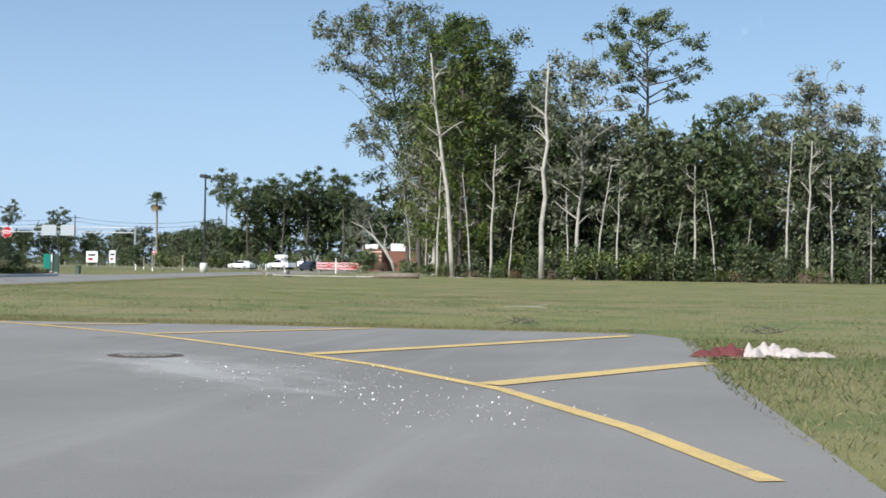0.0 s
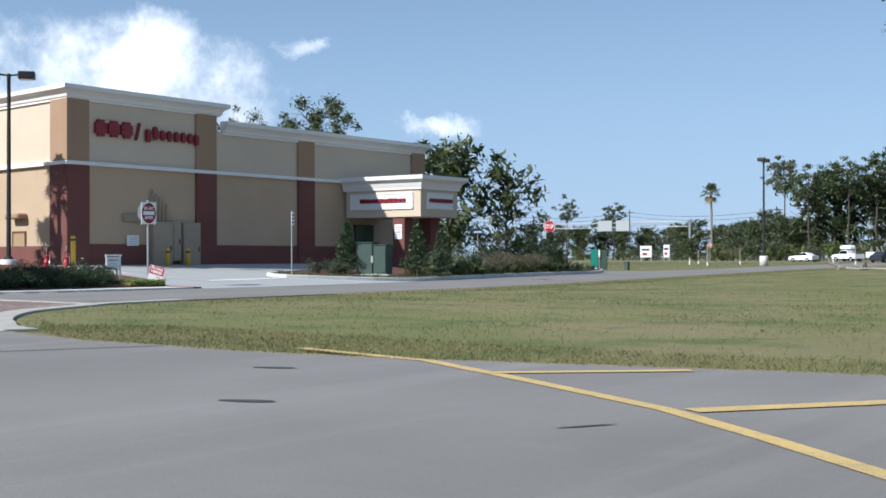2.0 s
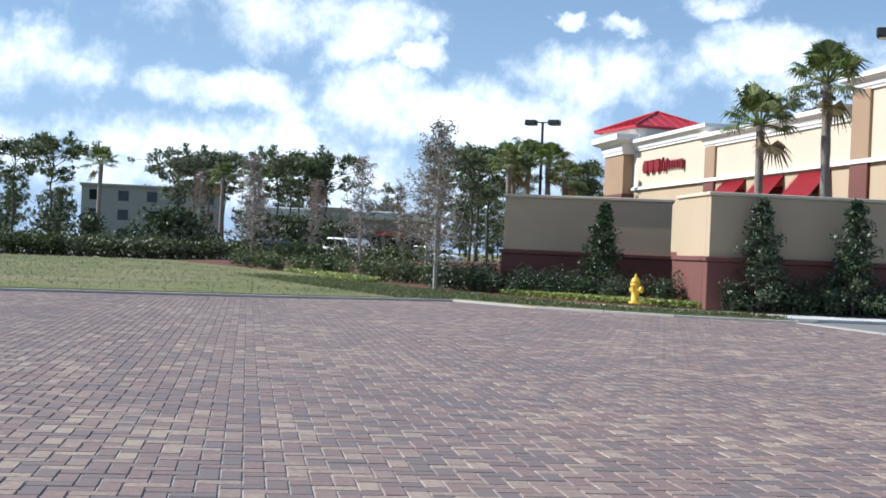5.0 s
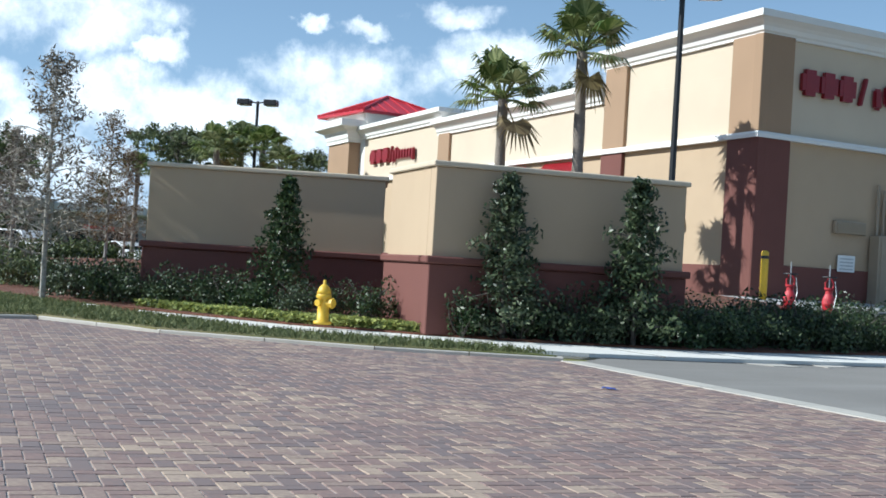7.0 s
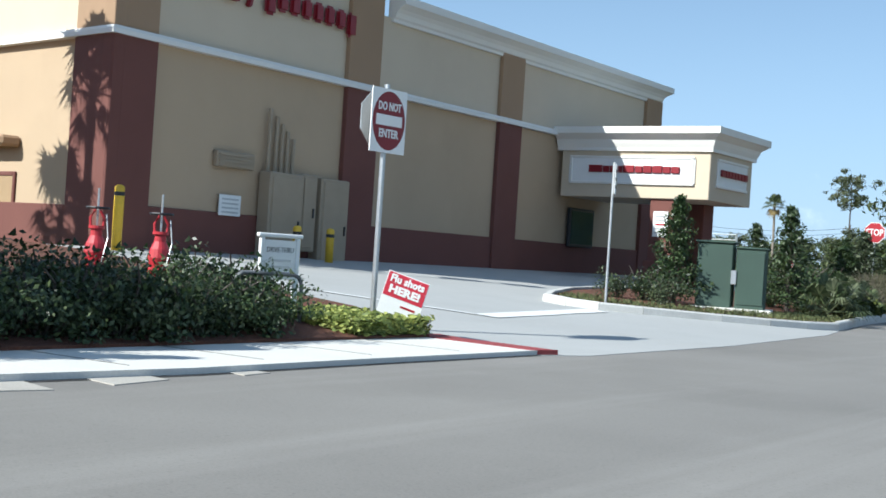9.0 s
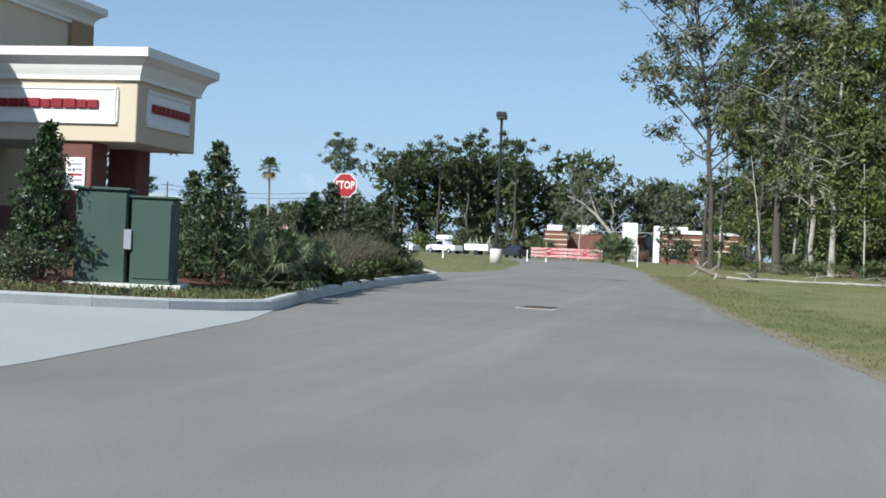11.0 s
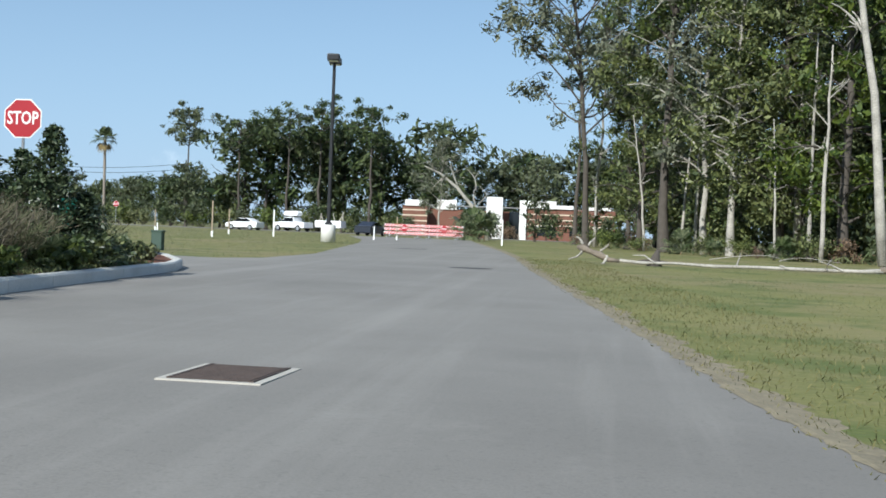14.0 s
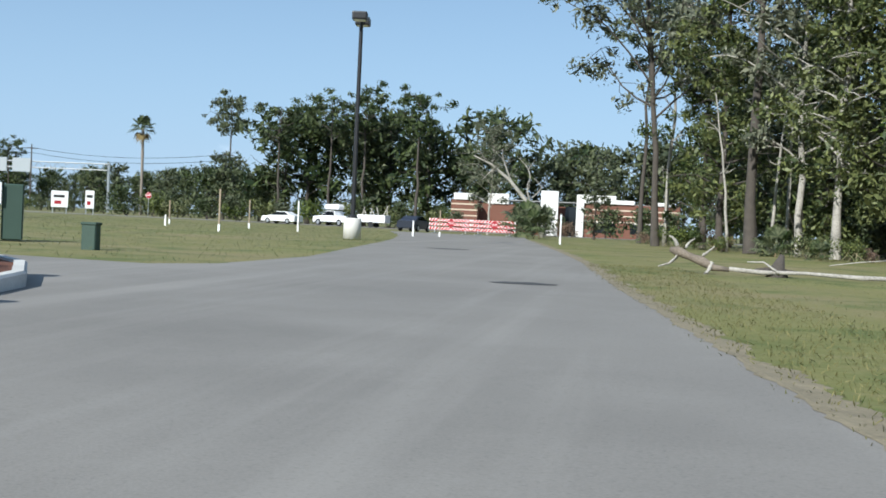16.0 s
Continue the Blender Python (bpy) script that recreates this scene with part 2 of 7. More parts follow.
M_STOPRED = material("red_reflective_sheeting", (0.34, 0.012, 0.022), 0.4, vary=0.06, bump=0.0)
M_SIGNWHITE = material("white_sign_face", (0.80, 0.80, 0.79), 0.45, vary=0.04, bump=0.0)
M_YELLOWPAINT = material("yellow_metal_paint", (0.66, 0.42, 0.03), 0.5, vary=0.15, scale=4, bump=0.05)
M_FIRERED = material("red_valve_paint", (0.45, 0.03, 0.04), 0.45, vary=0.15, scale=5, bump=0.05)
M_BARK = material("grey_brown_bark", (0.078, 0.066, 0.055), 0.95, vary=0.35, scale=2.5, fine=22, bump=0.8, dist=0.03)
M_PALEBARK = material("pale_bleached_bark", (0.34, 0.315, 0.275), 0.9, vary=0.55, scale=1.4, fine=18, bump=0.5, dist=0.02)
M_PALMBARK = material("grey_palm_bark", (0.24, 0.205, 0.17), 0.95, vary=0.3, scale=5, fine=25, bump=0.8, dist=0.03)
M_MULCH = material("red_brown_mulch", (0.13, 0.05, 0.028), 0.95, vary=0.5, scale=6, fine=40, bump=0.9, dist=0.03)
M_LEAF = leaf_material("broad_leaves", (0.036, 0.056, 0.018), (0.14, 0.162, 0.052), through=0.16)
M_LEAF2 = leaf_material("grey_green_leaves", (0.085, 0.098, 0.06), (0.235, 0.24, 0.16), through=0.18)
M_LEAF3 = leaf_material("bright_green_leaves", (0.042, 0.064, 0.015), (0.155, 0.18, 0.042), through=0.16)
M_LEAFDARK = leaf_material("dark_oak_and_shaded_wood_leaves", (0.028, 0.046, 0.017), (0.108, 0.132, 0.048), through=0.15)
M_PINE = leaf_material("pine_needles", (0.05, 0.075, 0.028), (0.15, 0.18, 0.07))
M_SHRUB = leaf_material("dark_shrub_leaves", (0.018, 0.038, 0.014), (0.078, 0.112, 0.04), rough=0.42, through=0.12)
M_COVER = leaf_material("yellow_green_groundcover", (0.13, 0.19, 0.02), (0.36, 0.41, 0.05))
M_FROND = leaf_material("palm_fronds", (0.085, 0.125, 0.03), (0.27, 0.30, 0.10), rough=0.42)
M_PALMETTO = leaf_material("palmetto_fans", (0.045, 0.07, 0.024), (0.14, 0.17, 0.07), rough=0.5)
M_DRYFROND = leaf_material("dry_palm_fronds", (0.16, 0.11, 0.05), (0.30, 0.22, 0.10), rough=0.8)
M_GRASS = leaf_material("grass_blades", (0.09, 0.108, 0.024), (0.205, 0.192, 0.066), rough=0.8, patch=STRAW)
M_VERGE = leaf_material("verge_grass_blades", (0.062, 0.09, 0.022), (0.15, 0.175, 0.05), rough=0.8)
M_STRAWBLADE = leaf_material("dry_grass_blades", (0.13, 0.125, 0.05), (0.28, 0.24, 0.12), rough=0.9)
M_RUSTLEAF = leaf_material("rusty_dry_leaves", (0.11, 0.075, 0.045), (0.24, 0.15, 0.085), rough=0.9)
M_MUHLY = leaf_material("pinkish_plume_grass", (0.07, 0.076, 0.034), (0.175, 0.145, 0.10), rough=0.9)
M_TWIG = leaf_material("bare_twigs", (0.16, 0.13, 0.10), (0.32, 0.28, 0.23), rough=0.95, through=0.05)


def gz(y):
    """Height of the ground, which rises slightly to the north."""
    return 0.0055 * min(max(y - 8.0, 0.0), 52.0)


def rise(x, y):
    """How far the drive-through apron and its beds climb from the lane towards the pharmacy."""
    edge = 13.7 - 0.098 * y if y > -4.8 else 12.0
    return 0.057 * min(max(edge - x, 0.0), 13.0) * min(max((y + 14.0) / 8.0, 0.0), 1.0)


def climb(ob):
    """Lifts a slab's corners with the rising apron."""
    for v in ob.data.vertices:
        v.co.z += rise(v.co.x, v.co.y)
    return ob


def part(name, bm, mat, parent=None, label="", smooth=False):
    me = bpy.data.meshes.new(name)
    bm.to_mesh(me)
    bm.free()
    me.materials.append(mat)
    if smooth:
        me.polygons.foreach_set("use_smooth", [True] * len(me.polygons))
    ob = new(name, me)
    if parent is not None:
        ob.parent = parent
    if label:
        tagged(ob, label)
    return ob


def thing(name, x, y, z, label, category, group="", rz=0.0, kind=""):
    ob = new(name)
    ob.empty_display_size = 0.2
    ob.matrix_basis = pose(x, y, z, 0, 0, rz)
    return tagged(ob, label, category, group, kind)


def box(bm, x0, x1, y0, y1, z0, z1):
    v = [bm.verts.new((x, y, z)) for z in (z0, z1) for x, y in ((x0, y0), (x1, y0), (x1, y1), (x0, y1))]
    for f in ((3, 2, 1, 0), (4, 5, 6, 7), (0, 1, 5, 4), (1, 2, 6, 5), (2, 3, 7, 6), (3, 0, 4, 7)):
        bm.faces.new([v[i] for i in f])
    return v


def bbox(x0, x1, y0, y1, z0, z1, bev=0.02, seg=1):
    bm = bmesh.new()
    box(bm, x0, x1, y0, y1, z0, z1)
    if bev:
        bmesh.ops.bevel(bm, geom=bm.edges[:], offset=bev, segments=seg, affect="EDGES", profile=0.6)
    return bm


def tube(bm, pts, radii, seg=8, cap=True):
    """A round bar through points."""
    rings, pts = [], [Vector(p) for p in pts]
    for i, p in enumerate(pts):
        d = (pts[min(i + 1, len(pts) - 1)] - pts[max(i - 1, 0)]).normalized()
        a = d.cross(Vector((0, 0, 1)) if abs(d.z) < 0.9 else Vector((1, 0, 0))).normalized()
        b = d.cross(a)
        r = radii[i] if isinstance(radii, (list, tuple)) else radii
        rings.append([bm.verts.new(p + (a * math.cos(t) + b * math.sin(t)) * r) for t in (2 * math.pi * k / seg for k in range(seg))])
    for r0, r1 in zip(rings, rings[1:]):
        for k in range(seg):
            bm.faces.new((r0[k], r0[(k + 1) % seg], r1[(k + 1) % seg], r1[k]))
    if cap:
        bm.faces.new(rings[0][::-1])
        bm.faces.new(rings[-1])


def lathe(bm, profile, seg=16, c=(0, 0)):
    """Turns (radius, height) pairs round an upright axis."""
    rings = [[bm.verts.new((c[0] + r * math.cos(2 * math.pi * k / seg), c[1] + r * math.sin(2 * math.pi * k / seg), z)) for k in range(seg)] for r, z in profile]
    for r0, r1 in zip(rings, rings[1:]):
        for k in range(seg):
            bm.faces.new((r0[k], r0[(k + 1) % seg], r1[(k + 1) % seg], r1[k]))
    bm.faces.new(rings[0][::-1])
    bm.faces.new(rings[-1])


def extrude_outline(bm, outline, z0, z1, hill=True):
    """A slab with the given outline; follows the ground."""
    n = len(outline)
    low = [bm.verts.new((x, y, z0)) for x, y in outline]
    top = [bm.verts.new((x, y, z1)) for x, y in outline]
    f = bm.faces.new(top)
    for i in range(n):
        bm.faces.new((low[i], low[(i + 1) % n], top[(i + 1) % n], top[i]))
    bmesh.ops.recalc_face_normals(bm, faces=bm.faces[:])
    bmesh.ops.triangulate(bm, faces=[g for g in bm.faces if len(g.verts) > 4])
    if hill:
        for yc in (8.0, 60.0):
            bmesh.ops.bisect_plane(bm, geom=bm.verts[:] + bm.edges[:] + bm.faces[:], plane_co=(0, yc, 0), plane_no=(0, 1, 0))
        for v in bm.verts:
            v.co.z += gz(v.co.y)


def slab(name, outline, z0, z1, mat, label, category="", kind="structure", parent=None):
    bm = bmesh.new()
    area = sum(a[0] * b[1] - b[0] * a[1] for a, b in zip(outline, outline[1:] + outline[:1]))
    extrude_outline(bm, outline if area > 0 else outline[::-1], z0, z1)
    ob = part(name, bm, mat, parent)
    return tagged(ob, label, category or name.split("_")[0], "", kind)


def smooth_line(pts, n=4):
    """More points on a smooth curve through the given ones."""
    p = [Vector(q) for q in pts]
    p = [p[0] * 2 - p[1], *p, p[-1] * 2 - p[-2]]
    out = []
    for a, b, c, d in zip(p, p[1:], p[2:], p[3:]):
        for k in range(n):
            u = k / n
            out.append(0.5 * (2 * b + (c - a) * u + (2 * a - 5 * b + 4 * c - d) * u * u + (3 * b - a - 3 * c + d) * u**3))
    return [tuple(q) for q in out] + [tuple(p[-2])]


def kerb(name, line, w, h, mat, label, kind="structure", climbs=False):
    """A kerb stone strip along a line, with a rounded top edge, in stones of about 1.5 m."""
    bm = bmesh.new()
    pts = []
    for a, b in zip(line, line[1:]):
        a, b = Vector(a), Vector(b)
        n = max(1, round((b - a).length / 1.5))
        pts += [a.lerp(b, k / n) for k in range(n)]
    pts.append(Vector(line[-1]))
    for a, b in zip(pts, pts[1:]):
        d = (b - a).normalized()
        s = Vector((-d.y, d.x))
        a2, b2 = a + d * 0.006, b - d * 0.006
        c = min(0.03, h * 0.25)
        prof = ((0, -0.06), (0, h - c), (c, h), (w, h), (w, -0.06))
        ha, hb = (gz(q.y) + (rise(q.x, q.y) if climbs else 0.0) for q in (a, b))
        r0 = [bm.verts.new((*(a2 + s * u), ha + v)) for u, v in prof]
        r1 = [bm.verts.new((*(b2 + s * u), hb + v)) for u, v in prof]
        for k in range(4):
            bm.faces.new((r0[k], r1[k], r1[k + 1], r0[k + 1]))
        bm.faces.new(r0)
        bm.faces.new(r1[::-1])
    bmesh.ops.recalc_face_normals(bm, faces=bm.faces[:])
    return tagged(part(name, bm, mat), label, "kerb", "", kind)


def lettering(name, text, size, mat, parent, m, depth=0.01, width=None, bold=0.0):
    """Raised letters in the built-in font, as a mesh; m places the text's centre, reading along its x."""
    cu = bpy.data.curves.new(name, "FONT")
    cu.body, cu.size, cu.align_x, cu.align_y, cu.extrude, cu.offset, cu.resolution_u = text, size, "CENTER", "CENTER", depth / 2, bold, 2
    tmp = new(name, cu)
    bpy.context.view_layer.update()
    me = bpy.data.meshes.new_from_object(tmp.evaluated_get(bpy.context.evaluated_depsgraph_get()))
    bpy.data.objects.remove(tmp)
    bpy.data.curves.remove(cu)
    if width:
        xs = [v.co.x for v in me.vertices]
        k = width / max(max(xs) - min(xs), 1e-6)
        me.transform(Matrix.Diagonal((k, 1, 1, 1)))
    me.materials.clear()
    me.materials.append(mat)
    me.transform(m)
    ob = new(name, me)
    ob.parent = parent
    return ob


# ---- ground ----
EAST_EDGE = [(22.5, -17.0), (22.0, -8.0), (21.2, 0.0), (20.1, 8.6), (19.4, 14.0), (18.4, 23.4), (16.9, 37.0), (15.7, 49.5), (9.9, 98.0), (7.2, 122.0)]
WEST_EDGE = [(-4.0, 122.0), (2.6, 92.0), (5.9, 73.7), (7.7, 62.0), (9.9, 44.0), (9.8, 38.2), (9.0, 36.8), (4.9, 37.6), (-30.0, 39.5)]
ISLAND = [(-30.0, 34.5), (5.0, 33.4), (8.2, 32.6), (9.6, 31.4), (10.4, 29.8), (10.75, 28.3), (11.3, 19.0), (12.0, 13.0), (12.75, 8.6), (12.5, 7.4), (12.1, 6.4), (11.5, 5.4), (10.5, 4.0), (9.9, 3.35), (9.3, 3.15), (8.6, 3.5), (7.9, 4.9), (6.9, 7.5), (6.2, 10.5)]

bm = bmesh.new()
ys = [-2500, -60, 8, 60, 300, 2500]
xs = [-2500, -100, 0, 100, 2500]
gv = [[bm.verts.new((x, y, gz(y) - 0.03)) for x in xs] for y in ys]
for r0, r1 in zip(gv, gv[1:]):
    for k in range(len(xs) - 1):
        bm.faces.new((r0[k], r0[k + 1], r1[k + 1], r1[k]))
ground = tagged(part("ground", bm, M_LAWN), "grassy level ground, green with dry straw patches", "ground", "", "structure")

PARKING = [(31.2, -25.3), (33.0, -25.75), (36.0, -26.0), (38.0, -25.9), (42.0, -25.1), (46.5, -24.7), (49.6, -24.5), (50.4, -26.2), (50.6, -31.3), (51.0, -36.0), (54.0, -70.0), (10.0, -70.0), (10.0, -40.1), (30.5, -40.1), (30.5, -25.05)]
slab("road", PARKING, -0.2, 0.0, M_ASPHALT, "grey worn asphalt of the parking lot", "road")
LANE = EAST_EDGE + WEST_EDGE + ISLAND[:9] + [(13.3, 6.2), (14.0, -0.3), (14.15, -5.0), (13.5, -6.2), (13.6, -11.0), (13.2, -15.0), (13.95, -16.0)]
slab("road", LANE, -0.2, 0.0, M_ASPHALT, "grey asphalt lane without markings, worn smooth", "road")
apron = slab("pavement", [(12.75, 8.7), (13.3, 6.2), (14.0, -0.3), (14.15, -5.0), (13.9, -5.7), (12.3, -5.4), (10.5, -4.6), (3.0, -2.6), (0.05, -2.6), (0.05, 34.0), (5.9, 33.0), (6.4, 10.0)], -0.2, 0.006, M_APRON,
             "pale sunlit concrete of the drive-through lane", "pavement")
climb(apron)
BRICKS = [(30.5, -25.05), (29.5, -24.75), (28.5, -24.1), (27.0, -23.1), (25.5, -21.8), (24.2, -20.3), (23.1, -18.2), (22.5, -17.3), (14.0, -16.3), (12.9, -18.3), (10.9, -20.3), (8.7, -21.3), (9.3, -25.0), (9.8, -32.0), (10.0, -40.0), (30.5, -40.0)]
brick_bed = slab("pavement", BRICKS, -0.3, -0.0035, material("sandy_joints", (0.40, 0.36, 0.32), 0.95, vary=0.3, fine=60), "brick-paved crossing where the lanes meet", "pavement")
# concrete bands and kerbs round the paved crossing
kerb("kerb", [(30.6, -40.0), (30.6, -25.15)], 0.34, 0.012, M_OLDCONCRETE, "flush pale concrete band at the edge of the bricks")
kerb("kerb", [(14.0, -16.35), (22.6, -17.35)], 0.3, 0.012, M_OLDCONCRETE, "flush pale concrete band at the edge of the bricks")
kerb("kerb", [(14.0, -16.3), (12.9, -18.3), (10.9, -20.3), (8.7, -21.3), (9.3, -25.0), (9.8, -32.0), (10.0, -40.0)][::-1], 0.16, 0.05, M_OLDCONCRETE, "low pale concrete kerb beside the bricks")
kerb("kerb", smooth_line([(30.3, -25.05), (29.2, -24.6), (28.4, -24.05), (27.0, -23.1), (25.5, -21.8), (24.2, -20.3), (23.1, -18.2), (22.4, -16.8), (21.9, -14.0)][::-1]), 0.5, 0.014, M_OLDCONCRETE, "broad pale concrete gutter kerb at the lawn corner")
# kerb round the planted island
kerb("kerb", ISLAND[1:][::-1] + [ISLAND[1]], 0.16, 0.16, M_KERB, "grey concrete kerb round the planted island", climbs=True)
climb(slab("planting_bed", [(p[0] + (8.6 - p[0]) * 0.03, p[1] + (18.0 - p[1]) * 0.012) for p in ISLAND[1:]], -0.1, 0.12, M_MULCH, "mulched bed of the planted island", "planting bed"))
# planted strip between the enclosure and the walk
climb(slab("planting_bed", [(5.0, -19.6), (9.0, -17.75), (10.5, -16.4), (11.5, -15.15), (12.1, -13.6), (12.4, -11.8), (12.35, -9.2), (12.25, -5.5), (10.5, -4.7), (3.0, -2.7), (0.0, -2.6), (-30.0, -0.4), (-33.0, -22.0), (-10.0, -19.5), (2.0, -20.3)], -0.1, 0.085, M_MULCH, "red-brown mulched planting strip", "planting bed"))
slab("walkway", [(6.0, -19.05), (9.0, -17.7), (10.5, -16.35), (11.45, -15.1), (12.05, -13.6), (12.35, -11.8), (12.3, -9.2), (12.25, -5.45), (13.85, -5.6), (13.85, -8.5), (13.9, -11.0), (13.65, -13.8), (13.3, -15.4), (12.7, -16.4), (10.6, -18.55), (7.1, -19.5)], -0.1, 0.055, M_CONCRETE, "pale concrete walk along the lane", "walkway")
slab("verge", [(13.92, -16.35), (12.83, -18.35), (10.83, -20.33), (8.55, -21.3), (9.0, -25.0), (9.5, -32.0), (9.7, -40.0), (-30.0, -42.0), (-33.0, -22.3), (-10.0, -19.9), (2.0, -20.6), (5.9, -19.9), (7.0, -19.55), (10.55, -18.62), (12.65, -16.47)], -0.1, 0.062, M_LAWN, "grassy verge between bricks and walk", "grass verge")
bm = bmesh.new()
for y in (-6.9, -8.4, -9.9, -11.4, -12.9, -14.4):
    box(bm, 12.38, 13.6, y, y + 0.02, 0.045, 0.0585)
tagged(part("joint", bm, M_ASPHALT, bpy.data.objects["walkway"]), "", "", "", "")
slab("red_kerb", [(11.4, -4.95), (12.25, -5.55), (13.82, -5.78), (13.95, -5.4), (12.5, -5.12), (11.6, -4.68)], -0.05, 0.0595, M_REDPAINT, "red painted kerb end beside the walk", "kerb")


# ---- road markings ----
def stripe(pts, w, mat, label, z=0.006):
    bm = bmesh.new()
    for a, b in zip(pts, pts[1:]):
        a, b = Vector(a), Vector(b)
        d = (b - a).normalized()
        s = Vector((-d.y, d.x)) * (w / 2)
        n = max(1, int((b - a).length / 1.2))
        for k in range(n):
            p, q = a.lerp(b, k / n), a.lerp(b, (k + 1) / n)
            j = 0.9 + 0.2 * random.random()
            vs = [(*(p - s * j), gz(p.y) + z), (*(q - s * j), gz(q.y) + z), (*(q + s), gz(q.y) + z), (*(p + s), gz(p.y) + z)]
            bm.faces.new([bm.verts.new(v) for v in vs])
    return tagged(part("road_marking", bm, mat), label, "road marking", "painted lines", "structure")


stripe([(36.3, -25.35), (38.6, -26.0), (40.5, -27.2), (42.4, -28.45), (43.6, -29.5), (46.1, -31.85), (47.1, -32.9), (48.8, -35.15), (50.0, -37.5), (50.8, -39.5)], 0.15, M_YELLOW, "yellow boundary line of a striped no-parking area, worn")
for a, b, w in (((39.85, -26.85), (41.3, -25.6), 0.2), ((42.6, -28.45), (45.1, -25.1), 0.22), ((46.0, -31.65), (49.4, -25.4), 0.28), ((48.6, -34.75), (50.55, -31.1), 0.3)):
    stripe([a, b], w, M_YELLOW, "yellow diagonal stripe of a no-parking area, worn", 0.009)
for pts, w in (([(3.0, -1.2), (7.9, -2.55), (10.85, -2.1)], 0.13), ([(10.9, -2.15), (10.05, 3.0)], 0.42)):
    climb(stripe(pts, w, M_WHITE_LINE, "white painted line on the drive-through concrete", 0.026))

# near-black line drawn where the walk meets the asphalt
stripe([(13.88, -5.7), (13.88, -8.5), (13.94, -11.0), (13.69, -13.8), (13.34, -15.4), (12.9, -16.2)], 0.07, M_EDGE_LINE, "thin dark line along the edge of the walk", 0.005)

# ---- pharmacy building ----
SU = Vector((-0.990, 0.139))  # along the south wall, from the corner
SN = Vector((-0.139, -0.990))  # out of the south wall


def south(s, d, z):
    p = SU * s + SN * d
    return Vector((p.x, p.y, z))


def east(s, d, z):
    return Vector((d, s, z))


def wall_box(bm, frame_of, s0, s1, d0, d1, z0, z1):
    v = [bm.verts.new(frame_of(s, d, z)) for z in (z0, z1) for s, d in ((s0, d0), (s1, d0), (s1, d1), (s0, d1))]
    for f in ((3, 2, 1, 0), (4, 5, 6, 7), (0, 1, 5, 4), (1, 2, 6, 5), (2, 3, 7, 6), (3, 0, 4, 7)):
        bm.faces.new([v[i] for i in f])


def wpart(name, frame_of, boxes, mat, parent, label="", bev=0.015):
    bm = bmesh.new()
    for b in boxes:
        wall_box(bm, frame_of, *b)
    bmesh.ops.recalc_face_normals(bm, faces=bm.faces[:])
    if bev:
        bmesh.ops.bevel(bm, geom=bm.edges[:], offset=bev, segments=1, affect="EDGES")
    return part(name, bm, mat, parent, label)


def moulding(bm, path, profile):
    """Sweeps (out, up) pairs along a plan line with mitred corners; out is to the right of the line."""
    pts = [Vector(p) for p in path]
    rows = []
    for i, p in enumerate(pts):
        d0 = (p - pts[i - 1]).normalized() if i else (pts[1] - p).normalized()
        d1 = (pts[i + 1] - p).normalized() if i + 1 < len(pts) else d0
        n0, n1 = Vector((d0.y, -d0.x)), Vector((d1.y, -d1.x))
        n = (n0 + n1).normalized()
        n = n / max(n.dot(n0), 0.3)
        rows.append([bm.verts.new((p.x + n.x * u, p.y + n.y * u, v)) for u, v in profile])
    for r0, r1 in zip(rows, rows[1:]):
        for k in range(len(profile)):
            j = (k + 1) % len(profile)
            bm.faces.new((r0[k], r1[k], r1[j], r0[j]))
    bm.faces.new(rows[0])
    bm.faces.new(rows[-1][::-1])
    bmesh.ops.recalc_face_normals(bm, faces=bm.faces[:])


def crown_profile(z0, z1, out):
    h = z1 - z0
    return [(-0.1, z0), (0.09, z0), (0.09, z0 + 0.12 * h), (0.15, z0 + 0.2 * h), (0.18, z0 + 0.38 * h), (0.26, z0 + 0.52 * h), (out - 0.06, z0 + 0.66 * h), (out, z0 + 0.7 * h), (out, z1), (-0.1, z1)]


def crown(path, z0, z1, out, parent, label=""):
    bm = bmesh.new()
    moulding(bm, path, crown_profile(z0, z1, out))
    return part("cornice", bm, M_TRIM, parent, label)


LEN = 35.0
sw = south(LEN, 0, 0)
store = thing("pharmacy_building", 0, 0, 0, "tan stucco pharmacy with red-brown base, white cornices and red awnings", "building")
bm = bmesh.new()
extrude_outline(bm, [(-0.3, 0.36), (-0.3, 26.1), (sw.x + 0.3, 30.5), (sw.x + 0.3, sw.y + 0.4)], 0.0, 6.7, hill=False)
part("roof", bm, M_ROOF, store, "flat grey roof behind the parapets")
# east front
wpart("wall", east, [(0, 26.4, -0.32, 0, 0, 5.2)], M_STUCCO, store, "shaded tan stucco lower wall")
wpart("wall", east, [(0, 26.4, -0.32, -0.01, 5.2, 7.32)], M_CREAM, store, "shaded pale stucco upper wall")
wpart("base", east, [(1.1, 26.35, -0.1, 0.07, 0, 1.68)], M_BRICKRED, store, "dark red-brown wainscot")
for s0, s1 in ((-0.14, 1.1), (7.6, 8.95), (15.0, 16.3), (25.1, 26.42)):
    wpart("pilaster", east, [(s0, s1, -0.2, 0.14, 0, 5.21)], M_BRICKRED, store, "red-brown lower pilaster")
    wpart("pilaster", east, [(s0, s1, -0.2, 0.12, 5.3, 8.1 if s0 < 9 else 7.32)], M_ORANGE, store, "ochre upper pilaster")
wpart("wall", east, [(0, 9.1, -0.32, -0.012, 7.3, 8.2)], M_CREAM, store)
